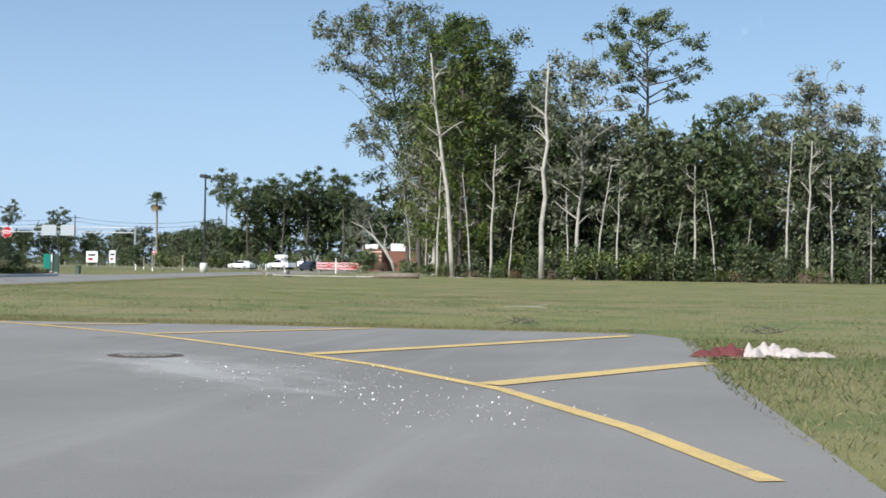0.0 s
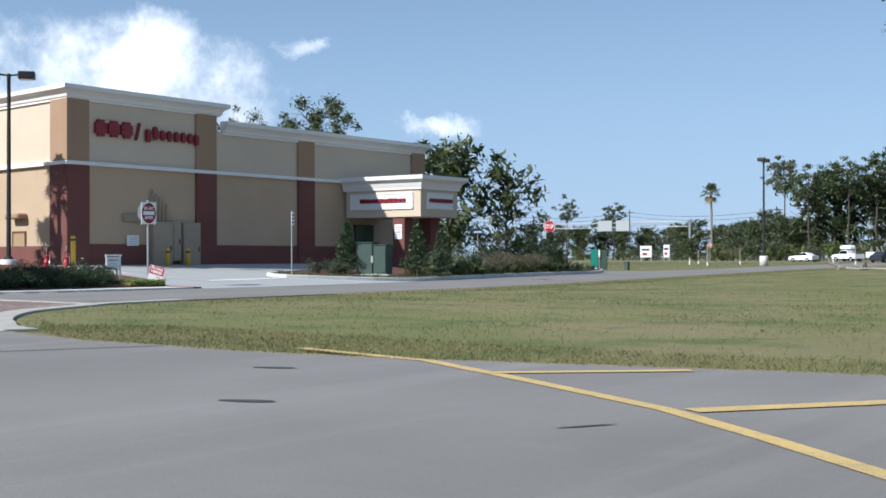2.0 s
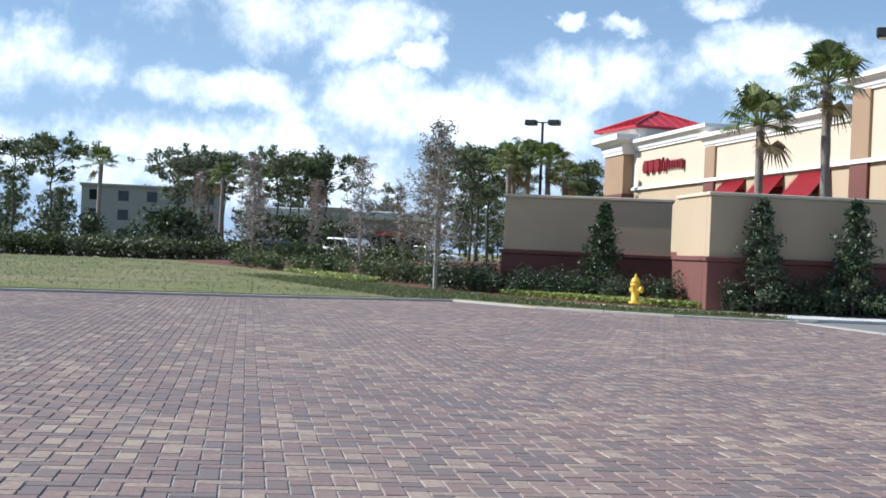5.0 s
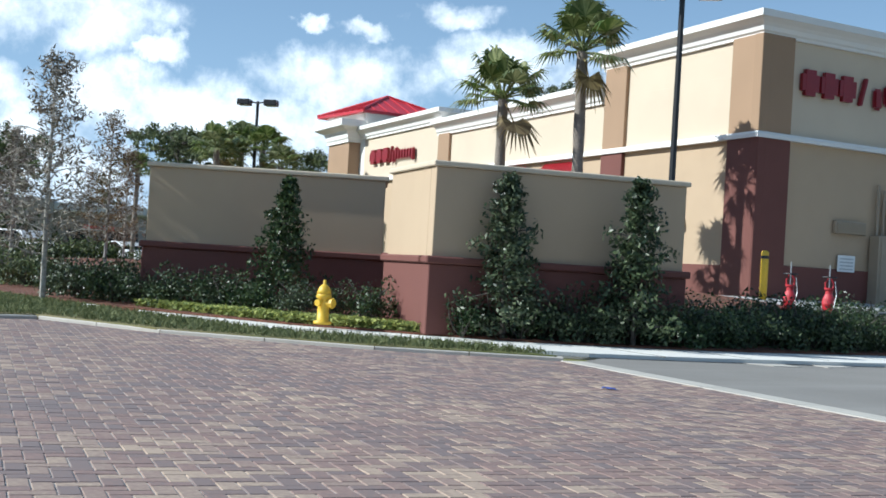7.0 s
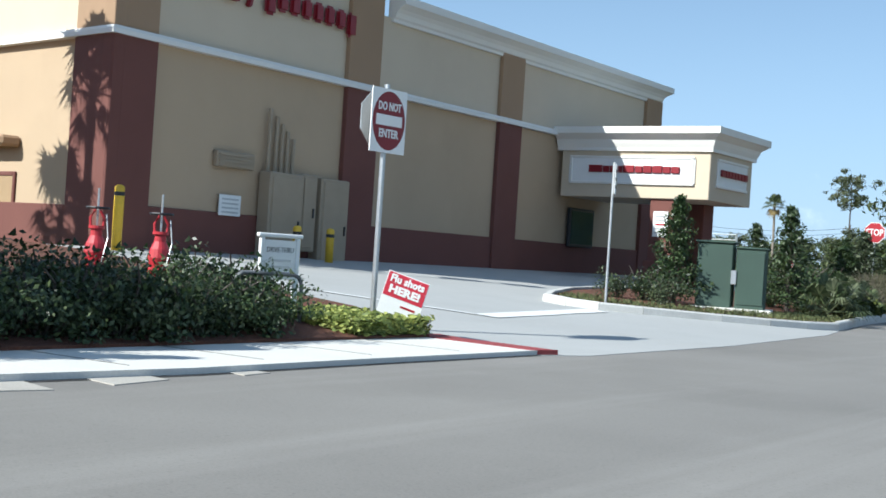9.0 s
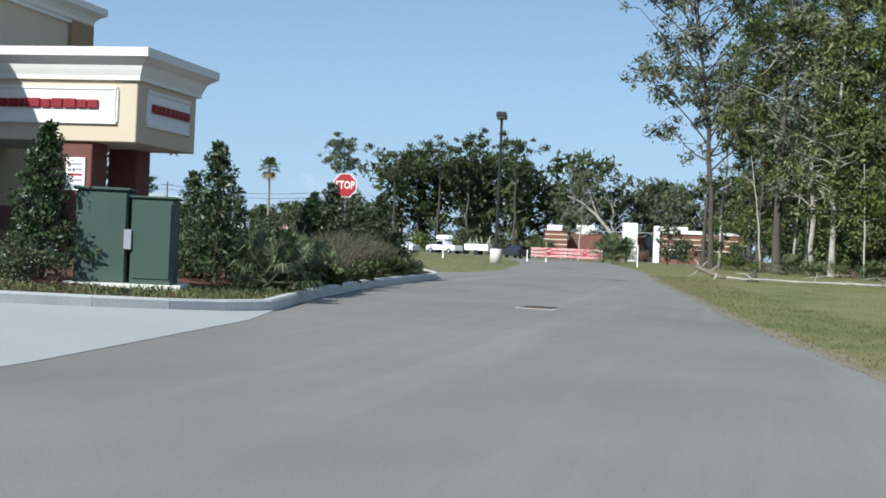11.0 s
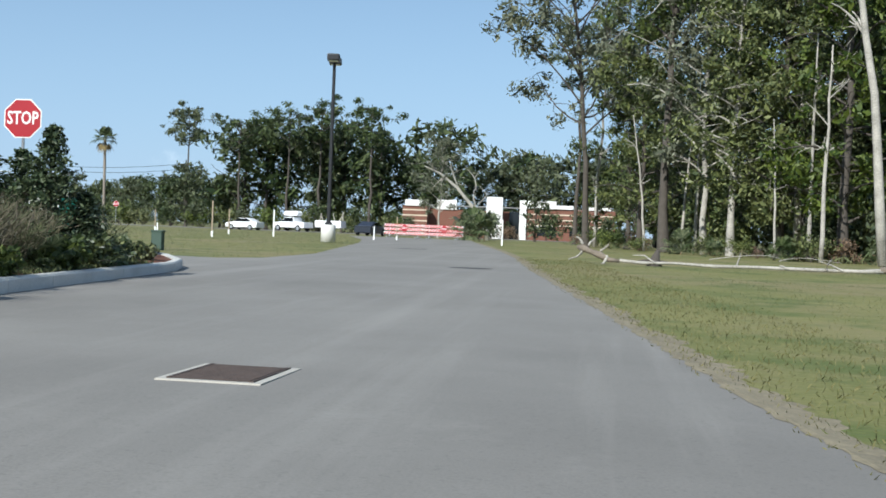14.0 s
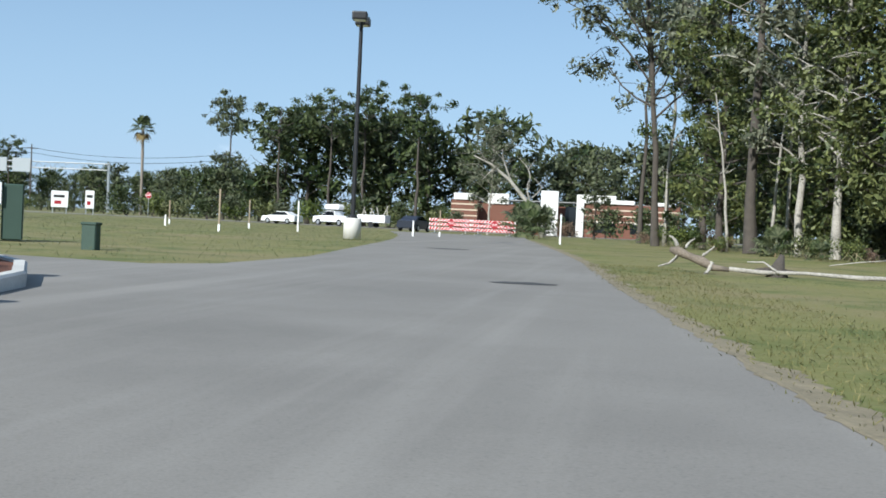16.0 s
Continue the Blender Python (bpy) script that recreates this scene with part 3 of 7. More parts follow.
# south front
wpart("wall", south, [(0.02, LEN, -0.3, 0, 0, 5.2)], M_STUCCO, store, "sunlit tan stucco lower wall")
wpart("wall", south, [(0.02, LEN, -0.3, -0.01, 5.2, 7.1)], M_CREAM, store, "sunlit cream stucco upper wall")
wpart("wall", south, [(0.02, 8.7, -0.3, -0.012, 7.0, 8.2)], M_CREAM, store)
wpart("wall", south, [(23.7, LEN, -0.3, -0.012, 6.9, 7.6)], M_CREAM, store)
wpart("base", south, [(1.3, LEN, -0.1, 0.07, 0, 1.6)], M_BRICKRED, store, "red-brown wainscot")
for s0, s1, top in ((-0.12, 1.32, 8.1), (7.3, 8.7, 8.1), (22.5, 23.8, 7.0)):
    wpart("pilaster", south, [(s0, s1, -0.2, 0.135, 0, 5.21)], M_BRICKRED, store, "red-brown lower pilaster")
    wpart("pilaster", south, [(s0, s1, -0.2, 0.115, 5.3, top)], M_ORANGE, store, "ochre upper pilaster")
# white string course and cornices
bm = bmesh.new()
moulding(bm, [tuple(south(LEN, 0, 0).xy), (0, 0), (0, 26.4), (-4, 26.9)], [(-0.05, 5.19), (0.2, 5.19), (0.2, 5.29), (0.16, 5.36), (-0.05, 5.36)])
part("string_course", bm, M_TRIM, store, "white string course round the walls")
crown([tuple(south(8.8, -3.5, 0).xy), tuple(south(8.8, 0, 0).xy), (0, 0), (0, 9.15), (-3.5, 9.4)], 8.05, 8.68, 0.46, store, "tall white cornice of the raised corner")
crown([(0, 9.4), (0, 26.2), (-6, 26.9)], 7.2, 7.86, 0.46, store, "white cornice along the east wall")
crown([tuple(south(24.0, 0, 0).xy), tuple(south(8.9, 0, 0).xy)], 6.95, 7.62, 0.45, store, "white cornice along the south wall")
crown([tuple(south(LEN, 0, 0).xy), tuple(south(23.5, 0.02, 0).xy), tuple(south(23.5, -2, 0).xy)], 7.5, 8.15, 0.45, store, "white cornice over the entrance wing")
bm = bmesh.new()
wall_box(bm, south, 1.6, 8.75, -0.4, -4.5, 6.7, 8.3)
wall_box(bm, east, 1.6, 9.1, -5.0, -0.4, 6.7, 8.29)
bmesh.ops.recalc_face_normals(bm, faces=bm.faces[:])
part("parapet", bm, M_ROOF, store)
# red awnings over the south windows
for s0, s1 in ((10.4, 13.2), (14.7, 17.3), (18.8, 21.5)):
    bm = bmesh.new()
    bm.faces.new([bm.verts.new(p) for p in (south(s0, 0.02, 5.1), south(s1, 0.02, 5.1), south(s1, 0.95, 4.0), south(s0, 0.95, 4.0))])
    bmesh.ops.solidify(bm, geom=bm.faces[:], thickness=0.03)
    aw = part("awning", bm, M_METALRED, store, "red ribbed metal awning")
    for k in range(9):
        a = s0 + (s1 - s0 - 0.05) * k / 8
        bm = bmesh.new()
        bm.faces.new([bm.verts.new(p) for p in (south(a, 0.07, 5.12), south(a + 0.05, 0.07, 5.12), south(a + 0.05, 1.0, 4.02), south(a, 1.0, 4.02))])
        bmesh.ops.solidify(bm, geom=bm.faces[:], thickness=0.05)
        part("rib", bm, M_METALRED, aw)
    for q in (s0 + 0.05, s1 - 0.05):
        for za in (4.1, 5.05):
            bm = bmesh.new()
            tube(bm, [south(q, 0.03, za), south(q, 0.9, 4.03)], 0.025, 6)
            part("bracket", bm, M_BLACK, aw)
    bm = bmesh.new()
    wall_box(bm, south, s0 + 0.1, s1 - 0.1, 0.0, 0.03, 1.7, 4.6)
    bmesh.ops.recalc_face_normals(bm, faces=bm.faces[:])
    part("window", bm, material("dark_window_glass", (0.02, 0.025, 0.03), 0.08, vary=0.2, bump=0.0), store, "dark shop window")
# service door and the hood over it on the south wall
wpart("door", south, [(3.7, 4.75, 0.0, 0.04, 0.02, 2.2)], material("beige_metal_door", (0.36, 0.25, 0.14), 0.5, vary=0.08, bump=0.03), store, "beige metal service door")
wpart("door_frame", south, [(3.6, 3.7, 0.0, 0.06, 0.0, 2.3), (4.75, 4.85, 0.0, 0.06, 0.0, 2.3), (3.7, 4.75, 0.0, 0.06, 2.2, 2.3)], M_BRICKRED, store)
wpart("wall_lamp", south, [(3.5, 4.75, 0.0, 0.5, 2.85, 3.1)], M_ORANGE, store, "ochre hood over the service door", 0.06)
# entrance tower with red hip roof
tx, ty = -36.1, 7.0
part("tower", bbox(tx - 2.2, tx + 2.2, ty - 2.2, ty + 2.2, 5.0, 8.93, 0.03), M_TRIM, store, "white upper stage of the entrance tower")
bm = bmesh.new()
moulding(bm, [(tx - 2.2, ty - 2.2), (tx + 2.2, ty - 2.2), (tx + 2.2, ty + 2.2), (tx - 2.2, ty + 2.2), (tx - 2.2, ty - 2.2)], [(-0.1, 8.38), (0.1, 8.38), (0.28, 8.68), (0.35, 8.88), (-0.1, 8.88)])
part("cornice", bm, M_TRIM, store)
bm = bmesh.new()
apex = bm.verts.new((tx, ty, 10.18))
R = 2.85
ring = [bm.verts.new((tx + a * R, ty + b * R, 8.98)) for a, b in ((-1, -1), (1, -1), (1, 1), (-1, 1))]
low = [bm.verts.new((tx + a * R, ty + b * R, 8.85)) for a, b in ((-1, -1), (1, -1), (1, 1), (-1, 1))]
for k in range(4):
    bm.faces.new((ring[k], ring[(k + 1) % 4], apex))
    bm.faces.new((low[k], low[(k + 1) % 4], ring[(k + 1) % 4], ring[k]))
bm.faces.new(low[::-1])
corners, peak = [v.co.copy() for v in ring], apex.co.copy()
hip_roof = part("roof", bm, M_METALRED, store, "red metal hip roof with standing seams")
for k in range(4):
    bm = bmesh.new()
    tube(bm, [corners[k] + Vector((0, 0, 0.03)), peak + Vector((0, 0, 0.03))], 0.07, 6)
    part("hip_cap", bm, M_METALRED, hip_roof)
    for j in range(1, 8):
        e = corners[k].lerp(corners[(k + 1) % 4], j / 8)
        mid = corners[k].lerp(corners[(k + 1) % 4], 0.5)
        bm = bmesh.new()
        tube(bm, [e + Vector((0, 0, 0.02)), e + (peak - mid) * (1 - abs(j / 8 - 0.5) * 2) + Vector((0, 0, 0.02))], 0.035, 4)
        part("seam", bm, M_METALRED, hip_roof)
wpart("tower", south, [(35.0, 38.6, -3.0, 0.7, 0, 7.4)], M_ORANGE, store, "ochre corner pier at the entrance")
wpart("base", south, [(34.95, 38.65, -3.1, 0.75, 0, 5.0)], M_BRICKRED, store)
crown([tuple(south(38.6, -3.0, 0).xy), tuple(south(38.6, 0.7, 0).xy), tuple(south(35.0, 0.7, 0).xy), tuple(south(35.0, -2, 0).xy)], 7.35, 8.5, 0.7, store, "flaring white cornice of the entrance pier")


# brand signs as plain red shapes
def brand(frame_of, s_big, step_big, h_big, s_small, step_small, h_small, z, parent, n_small=8):
    def block(s, w, z0, z1, lean=0.0):
        bm = bmesh.new()
        wall_box(bm, frame_of, s, s + w, 0.02, 0.16, z0, z1)
        if lean:
            for v in bm.verts:
                if v.co.z > (z0 + z1) / 2:
                    v.co += (frame_of(1, 0, 0) - frame_of(0, 0, 0)) * lean
        bmesh.ops.recalc_face_normals(bm, faces=bm.faces[:])
        bmesh.ops.bevel(bm, geom=bm.edges[:], offset=min(abs(w), z1 - z0) * 0.2, segments=2, affect="EDGES")
        return part("sign_block", bm, M_SIGNRED, parent)

    sg = 1 if step_big > 0 else -1
    for k in range(3):
        block(s_big + step_big * k, step_big * 0.88, z, z + h_big)
    block(s_big + step_big * 3 + sg * 0.06, sg * 0.15, z - 0.05, z + h_big * 1.05, sg * 0.22)
    for k in range(n_small):
        tall = {1: 1.3}.get(k, 1.0)
        drop = 0.14 if k in (0, 7) else 0.0
        block(s_small + step_small * k, step_small * 0.86, z + 0.04 - drop, z + 0.04 + h_small * tall)


esign = thing("brand_sign", 0.16, 0, 0, "dark red raised block sign on the east wall", "sign", "brand signs")
brand(lambda s, d, z: Vector((d - 0.16, s, z)), 1.42, 0.75, 0.74, 4.35, 0.44, 0.5, 6.55, esign)
ssign = thing("brand_sign", 0, 0, 0, "red raised block sign on the sunlit south wall", "sign", "brand signs")
brand(lambda s, d, z: south(s, d + 0.03, z), 33.0, -0.95, 0.72, 29.7, -0.38, 0.5, 6.1, ssign)

# service equipment on the east wall
M_CABINET = material("tan_metal_cabinet", (0.34, 0.27, 0.19), 0.55, vary=0.08, bump=0.03)
for s0, s1, z0, z1, dd in ((4.55, 5.75, 0.25, 2.75, 0.45), (5.8, 6.4, 0.9, 2.8, 0.35), (6.5, 7.6, 0.2, 2.75, 0.4)):
    c = thing("electrical_cabinet", 0.01, 0, 0, "tan metal electrical cabinet on the shaded wall", "cabinet", "wall cabinets")
    wpart("body", lambda s, d, z: Vector((d, s, z)), [(s0, s1, 0.06, dd, z0, z1)], M_CABINET, c, "", 0.03)
    wpart("door", lambda s, d, z: Vector((d, s, z)), [(s0 + 0.08, s1 - 0.08, dd, dd + 0.025, z0 + 0.1, z1 - 0.1)], M_CABINET, c, "", 0.01)
    wpart("handle", lambda s, d, z: Vector((d, s, z)), [(s1 - 0.2, s1 - 0.14, dd + 0.025, dd + 0.06, (z0 + z1) / 2 - 0.12, (z0 + z1) / 2 + 0.12)], M_BLACK, c, "black latch", 0.01)
conduit = thing("conduit_pipes", 0.05, 0, 0, "tan painted conduits rising up the wall", "pipe")
for k, s in enumerate((4.75, 5.0, 5.2, 5.4, 5.62)):
    bm = bmesh.new()
    tube(bm, [(0.1, s, 2.7), (0.1, s, 4.25 - 0.16 * k)], 0.05, 8)
    part("pipe", bm, M_CABINET, conduit)
vent = thing("wall_vent", 0.02, 0, 0, "tan louvred vent on the wall", "vent")
wpart("frame", lambda s, d, z: Vector((d, s, z)), [(3.05, 4.3, 0.0, 0.14, 2.72, 3.1)], M_CABINET, vent, "", 0.02)
for k in range(4):
    wpart("slat", lambda s, d, z: Vector((d, s, z)), [(3.1, 4.25, 0.14, 0.17, 2.76 + 0.08 * k, 2.8 + 0.08 * k)], M_CABINET, vent, "", 0.0)
nt_sign = thing("notice_board", 0.07, 0, 0, "white notice with grey lines on the wall", "sign")
wpart("board", lambda s, d, z: Vector((d, s, z)), [(3.25, 3.95, 0.02, 0.05, 1.62, 2.1)], M_SIGNWHITE, nt_sign, "", 0.005)
for k in range(4):
    wpart("text_bar", lambda s, d, z: Vector((d, s, z)), [(3.33, 3.87, 0.05, 0.055, 1.68 + 0.1 * k, 1.72 + 0.1 * k)], M_GALV, nt_sign, "", 0.0)

# drive-through canopy
canopy = thing("drive_through_canopy", 0.2, 18.85, 0, "cream stucco drive-through canopy with white cornice on red piers", "canopy")
part("body", bbox(0, 5.17, 0, 3.45, 3.24, 5.0, 0.02), M_CREAM, canopy)
bm = bmesh.new()
moulding(bm, [(-0.15, 0), (5.17, 0), (5.17, 3.45), (-0.15, 3.45)], [(-0.2, 4.72), (0.1, 4.72), (0.1, 4.82), (0.16, 4.96), (0.2, 5.08), (0.38, 5.22), (0.44, 5.25), (0.44, 5.46), (-0.2, 5.46)])
part("cornice", bm, M_TRIM, canopy, "white stepped cornice")
part("roof", bbox(0.1, 5.05, 0.1, 3.35, 5.0, 5.4, 0), M_ROOF, canopy)
for nm, boxes in (("sign_panel", (0.3, 4.7, -0.05, 0.0, 3.72, 4.5)),):
    part(nm, bbox(*boxes, 0.01), M_SIGNWHITE, canopy, "white sign panel")
    for x0 in (0.35, 4.57):
        part("panel_frame", bbox(x0, x0 + 0.08, -0.08, 0.0, 3.7, 4.52, 0.01), M_TRIM, canopy)
    for z0 in (3.66, 4.48):
        part("panel_frame", bbox(0.33, 4.67, -0.08, 0.0, z0, z0 + 0.08, 0.01), M_TRIM, canopy)
part("sign_panel", bbox(5.17, 5.22, 0.5, 2.95, 3.72, 4.5, 0.01), M_SIGNWHITE, canopy, "shaded white sign panel")
for z0 in (3.66, 4.48):
    part("panel_frame", bbox(5.17, 5.25, 0.48, 2.97, z0, z0 + 0.08, 0.01), M_TRIM, canopy)
x = 1.05
for wd in (0.5, 0.26, 0.3, 0.16, 0.42, 0.28, 0.32, 0.36, 0.28, 0.3):
    part("sign_block", bbox(x, x + wd - 0.03, -0.12, -0.05, 4.03, 4.24 + 0.02 * (wd > 0.3), 0.015), M_SIGNRED, canopy, "red raised sign bar")
    x += wd
y = 0.7
for wd in (0.35, 0.2, 0.25, 0.3, 0.22, 0.3, 0.25, 0.3):
    part("sign_block", bbox(5.22, 5.29, y, y + wd - 0.03, 4.03, 4.24, 0.015), M_SIGNRED, canopy, "red raised sign bar")
    y += wd
for px, py in ((3.6, 0.5), (3.6, 2.9)):
    pier = part("pier", bbox(px - 0.4, px + 0.4, py - 0.4, py + 0.4, 0.5, 3.25, 0.02), M_BRICKRED, canopy, "red-brown stucco pier")
    part("pier_base", bbox(px - 0.5, px + 0.5, py - 0.5, py + 0.5, 0.3, 1.3, 0.03), M_BRICKRED, canopy)
part("notice", bbox(3.35, 3.85, 0.06, 0.095, 2.05, 2.85, 0.005), M_SIGNWHITE, canopy, "white notice with red lines")
for k in range(5):
    part("text_bar", bbox(3.42, 3.78, 0.05, 0.06, 2.15 + 0.13 * k, 2.2 + 0.13 * k, 0), M_STOPRED if k == 2 else M_GALV, canopy)
dw = thing("service_window", 0.1, 19.6, 0.6, "dark drive-up service window under the canopy", "window")
part("window_frame", bbox(0, 0.12, 0, 1.7, 1.0, 2.3, 0.02), M_BLACK, dw)
part("pane", bbox(0.12, 0.14, 0.1, 1.6, 1.1, 2.2, 0.0), material("green_tinted_glass", (0.03, 0.06, 0.055), 0.06, vary=0.1, bump=0.0), dw)

# ---- refuse enclosures ----
for a, b, wdt in (((4.75, -18.65), (6.6, -15.0), 2.0), ((10.64, -16.3), (11.5, -12.38), 2.35)):
    d = Vector(b) - Vector(a)
    L = d.length
    t = thing("refuse_enclosure", a[0], a[1], 0.07, "tan stucco refuse enclosure with a red-brown base and capped top", "wall", "refuse enclosures", math.degrees(math.atan2(d.y, d.x)))
    for x0, x1, y0, y1 in ((0, L, 0, 0.25), (0, 0.25, 0.25, wdt), (L - 0.25, L, 0.25, wdt)):
        part("wall", bbox(x0, x1, y0, y1, 0, 2.42, 0.01), M_STUCCO, t)
        part("cap", bbox(x0 - 0.05, x1 + 0.05, y0 - 0.05, y1 + 0.05, 2.42, 2.5, 0.015), M_CREAM, t)
        part("base", bbox(x0 - 0.05, x1 + 0.05, y0 - 0.05, y1 + 0.05, 0, 1.02, 0.015), M_BRICKRED, t)
        part("base_cap", bbox(x0 - 0.1, x1 + 0.1, y0 - 0.1, y1 + 0.1, 1.02, 1.13, 0.02), M_BRICKRED, t)
    part("gate", bbox(0.3, L - 0.3, wdt - 0.1, wdt - 0.04, 0.1, 2.3, 0.01), material("dark_brown_gate", (0.06, 0.035, 0.025), 0.7, vary=0.2), t, "dark brown slatted gate")


# ---- lamps ----
def street_lamp(x, y, h, base_h, label, rz=0.0):
    t = thing("street_lamp", x, y, gz(y), label, "street lamp", "parking lamps", rz)
    bm = bmesh.new()
    lathe(bm, [(0.36, 0), (0.36, base_h - 0.03), (0.33, base_h)], 20)
    part("footing", bm, M_CONCRETE, t, "round concrete footing", True)
    bm = bmesh.new()
    tube(bm, [(0, 0, base_h), (0, 0, h)], [0.1, 0.075], 10)
    lathe(bm, [(0.2, base_h), (0.2, base_h + 0.05), (0.12, base_h + 0.14)], 12)
    part("pole", bm, M_BLACK, t)
    for sx in (-1, 1):
        bm = bmesh.new()
        tube(bm, [(0, 0, h - 0.08), (sx * 0.45, 0, h - 0.02)], 0.04, 8)
        part("arm", bm, M_BLACK, t)
        hd = part("lamp_head", bbox(sx * 0.72 - 0.34, sx * 0.72 + 0.34, -0.3, 0.3, h - 0.22, h + 0.1, 0.06, 2), M_BLACK, t)
        part("lens", bbox(sx * 0.72 - 0.26, sx * 0.72 + 0.26, -0.22, 0.22, h - 0.235, h - 0.215, 0.0), M_SIGNWHITE, hd, "pale flat lens")


street_lamp(5.5, 67.1, 8.95, 0.85, "tall black lamp post with two heads on a concrete footing", 98)
street_lamp(0.1, -3.1, 8.8, 1.0, "tall black lamp post with two flat heads beside the pharmacy", 48)
street_lamp(-36.1, -0.55, 9.05, 0.8, "black lamp post among the palms", 50)


# ---- signs ----
def octagon(bm, r, y0, y1):
    a = [bm.verts.new((r * math.cos(math.pi / 8 + k * math.pi / 4), y0, r * math.sin(math.pi / 8 + k * math.pi / 4))) for k in range(8)]
    b = [bm.verts.new((v.co.x, y1, v.co.z)) for v in a]
    bm.faces.new(a)
    bm.faces.new(b[::-1])
    for k in range(8):
        bm.faces.new((a[k], b[k], b[(k + 1) % 8], a[(k + 1) % 8]))
    bmesh.ops.recalc_face_normals(bm, faces=bm.faces[:])


def post(t, h, r=0.03, mat=None):
    bm = bmesh.new()
    tube(bm, [(0, 0, -0.1), (0, 0, h)], r, 8)
    return part("post", bm, mat or M_GALV, t)


def stop_sign(x, y, zc, faces, label, r=0.411, z=None):
    """faces: the way it faces, degrees left of north."""
    t = thing("stop_sign", x, y, gz(y) if z is None else z, label, "traffic sign", "stop signs", faces + 180)
    post(t, zc + 0.3)
    bm = bmesh.new()
    octagon(bm, r, -0.045, -0.035)
    bmesh.ops.translate(bm, verts=bm.verts[:], vec=(0, 0, zc))
    pl = part("plate", bm, M_SIGNWHITE, t, "white-edged octagonal plate")
    bm = bmesh.new()
    octagon(bm, r * 0.94, -0.05, -0.045)
    bmesh.ops.translate(bm, verts=bm.verts[:], vec=(0, 0, zc))
    part("face", bm, M_STOPRED, pl, "red octagonal face")
    lettering("lettering", "STOP", r * 0.86, M_SIGNWHITE, pl, pose(0, -0.054, zc, 90, 0, 0), 0.004, r * 1.55, 0.006)
    return t


stop_sign(7.75, 28.3, 2.72, 180, "red octagonal stop sign on a steel post above shrubs", 0.392)

dne = thing("do_not_enter_sign", 11.42, -5.55, 0.1, "white square do-not-enter sign with a red disc on a steel post", "traffic sign", "", 86)
post(dne, 2.98, 0.035)
pl = part("plate", bbox(-0.32, 0.32, -0.06, -0.045, 2.14, 2.92, 0.0), M_SIGNWHITE, dne, "white sign plate")
bm = bmesh.new()
ring = [[bm.verts.new((0.3 * math.cos(k * math.pi / 16), yy, 2.53 + 0.36 * math.sin(k * math.pi / 16))) for k in range(32)] for yy in (-0.062, -0.06)]
bm.faces.new(ring[0])
for k in range(32):
    bm.faces.new((ring[0][k], ring[1][k], ring[1][(k + 1) % 32], ring[0][(k + 1) % 32]))
bmesh.ops.recalc_face_normals(bm, faces=bm.faces[:])
part("disc", bm, material("dark_red_sheeting", (0.20, 0.012, 0.02), 0.45, vary=0.08, bump=0), pl, "dark red disc")
part("bar", bbox(-0.24, 0.24, -0.066, -0.0625, 2.47, 2.6, 0.0), M_SIGNWHITE, pl, "white bar")
lettering("lettering", "DO NOT", 0.14, M_SIGNWHITE, pl, pose(0, -0.066, 2.70, 90, 0, 0), 0.004, 0.42, 0.004)
lettering("lettering", "ENTER", 0.14, M_SIGNWHITE, pl, pose(0, -0.066, 2.37, 90, 0, 0), 0.004, 0.36, 0.004)
bm = bmesh.new()
octagon(bm, 0.4, 0.045, 0.055)
bmesh.ops.translate(bm, verts=bm.verts[:], vec=(-0.02, 0, 2.55))
part("back_plate", bm, M_GALV, dne, "bare metal back of an octagonal sign")

side = thing("lane_sign", 9.85, 3.7, 0.34, "narrow lane sign on a thin steel post, seen edge on", "traffic sign", "", 112)
post(side, 2.66, 0.024)
pl = part("plate", bbox(-0.15, 0.15, -0.05, -0.04, 2.06, 2.62, 0.0), M_SIGNWHITE, side, "white sign plate")
for k in range(3):
    part("text_bar", bbox(-0.1, 0.1, -0.055, -0.05, 2.16 + 0.15 * k, 2.22 + 0.15 * k, 0), M_BLACK, pl)

flu = thing("yard_sign", 11.84, -5.62, -0.05, "leaning red and white flu shots yard sign", "sign", "", 38)
tilt = pose(0, 0, 0.32, 0, 16, 0)
bm = bbox(-0.28, 0.28, -0.012, 0.0, -0.02, 0.5, 0)
bm.transform(tilt)
pl = part("plate", bm, M_SIGNWHITE, flu, "white corrugated panel")
bm = bbox(-0.27, 0.27, -0.016, -0.012, 0.2, 0.49, 0)
bm.transform(tilt)
part("face", bm, material("bright_red_print", (0.50, 0.022, 0.045), 0.5, vary=0.06, bump=0), pl, "red printed field")
lettering("lettering", "Flu shots", 0.125, M_SIGNWHITE, pl, tilt @ pose(0, -0.02, 0.42, 90, 0, 0), 0.003, 0.46, 0.005)
lettering("lettering", "HERE!", 0.13, M_SIGNWHITE, pl, tilt @ pose(0, -0.02, 0.29, 90, 0, 0), 0.003, 0.42, 0.007)
bm = bbox(0.0, 0.2, -0.016, -0.012, 0.11, 0.135, 0)
bm.transform(tilt)
part("text_bar", bm, M_STOPRED, pl)
bm = bmesh.new()
for x in (-0.15, 0.15):
    tube(bm, [(x, 0.005, -0.1), (x + 0.05, 0.005, 0.5)], 0.006, 5)
part("wire_stake", bm, M_GALV, flu)
flu.matrix_basis = flu.matrix_basis @ Matrix.Diagonal((0.92, 1.0, 1.0, 1))

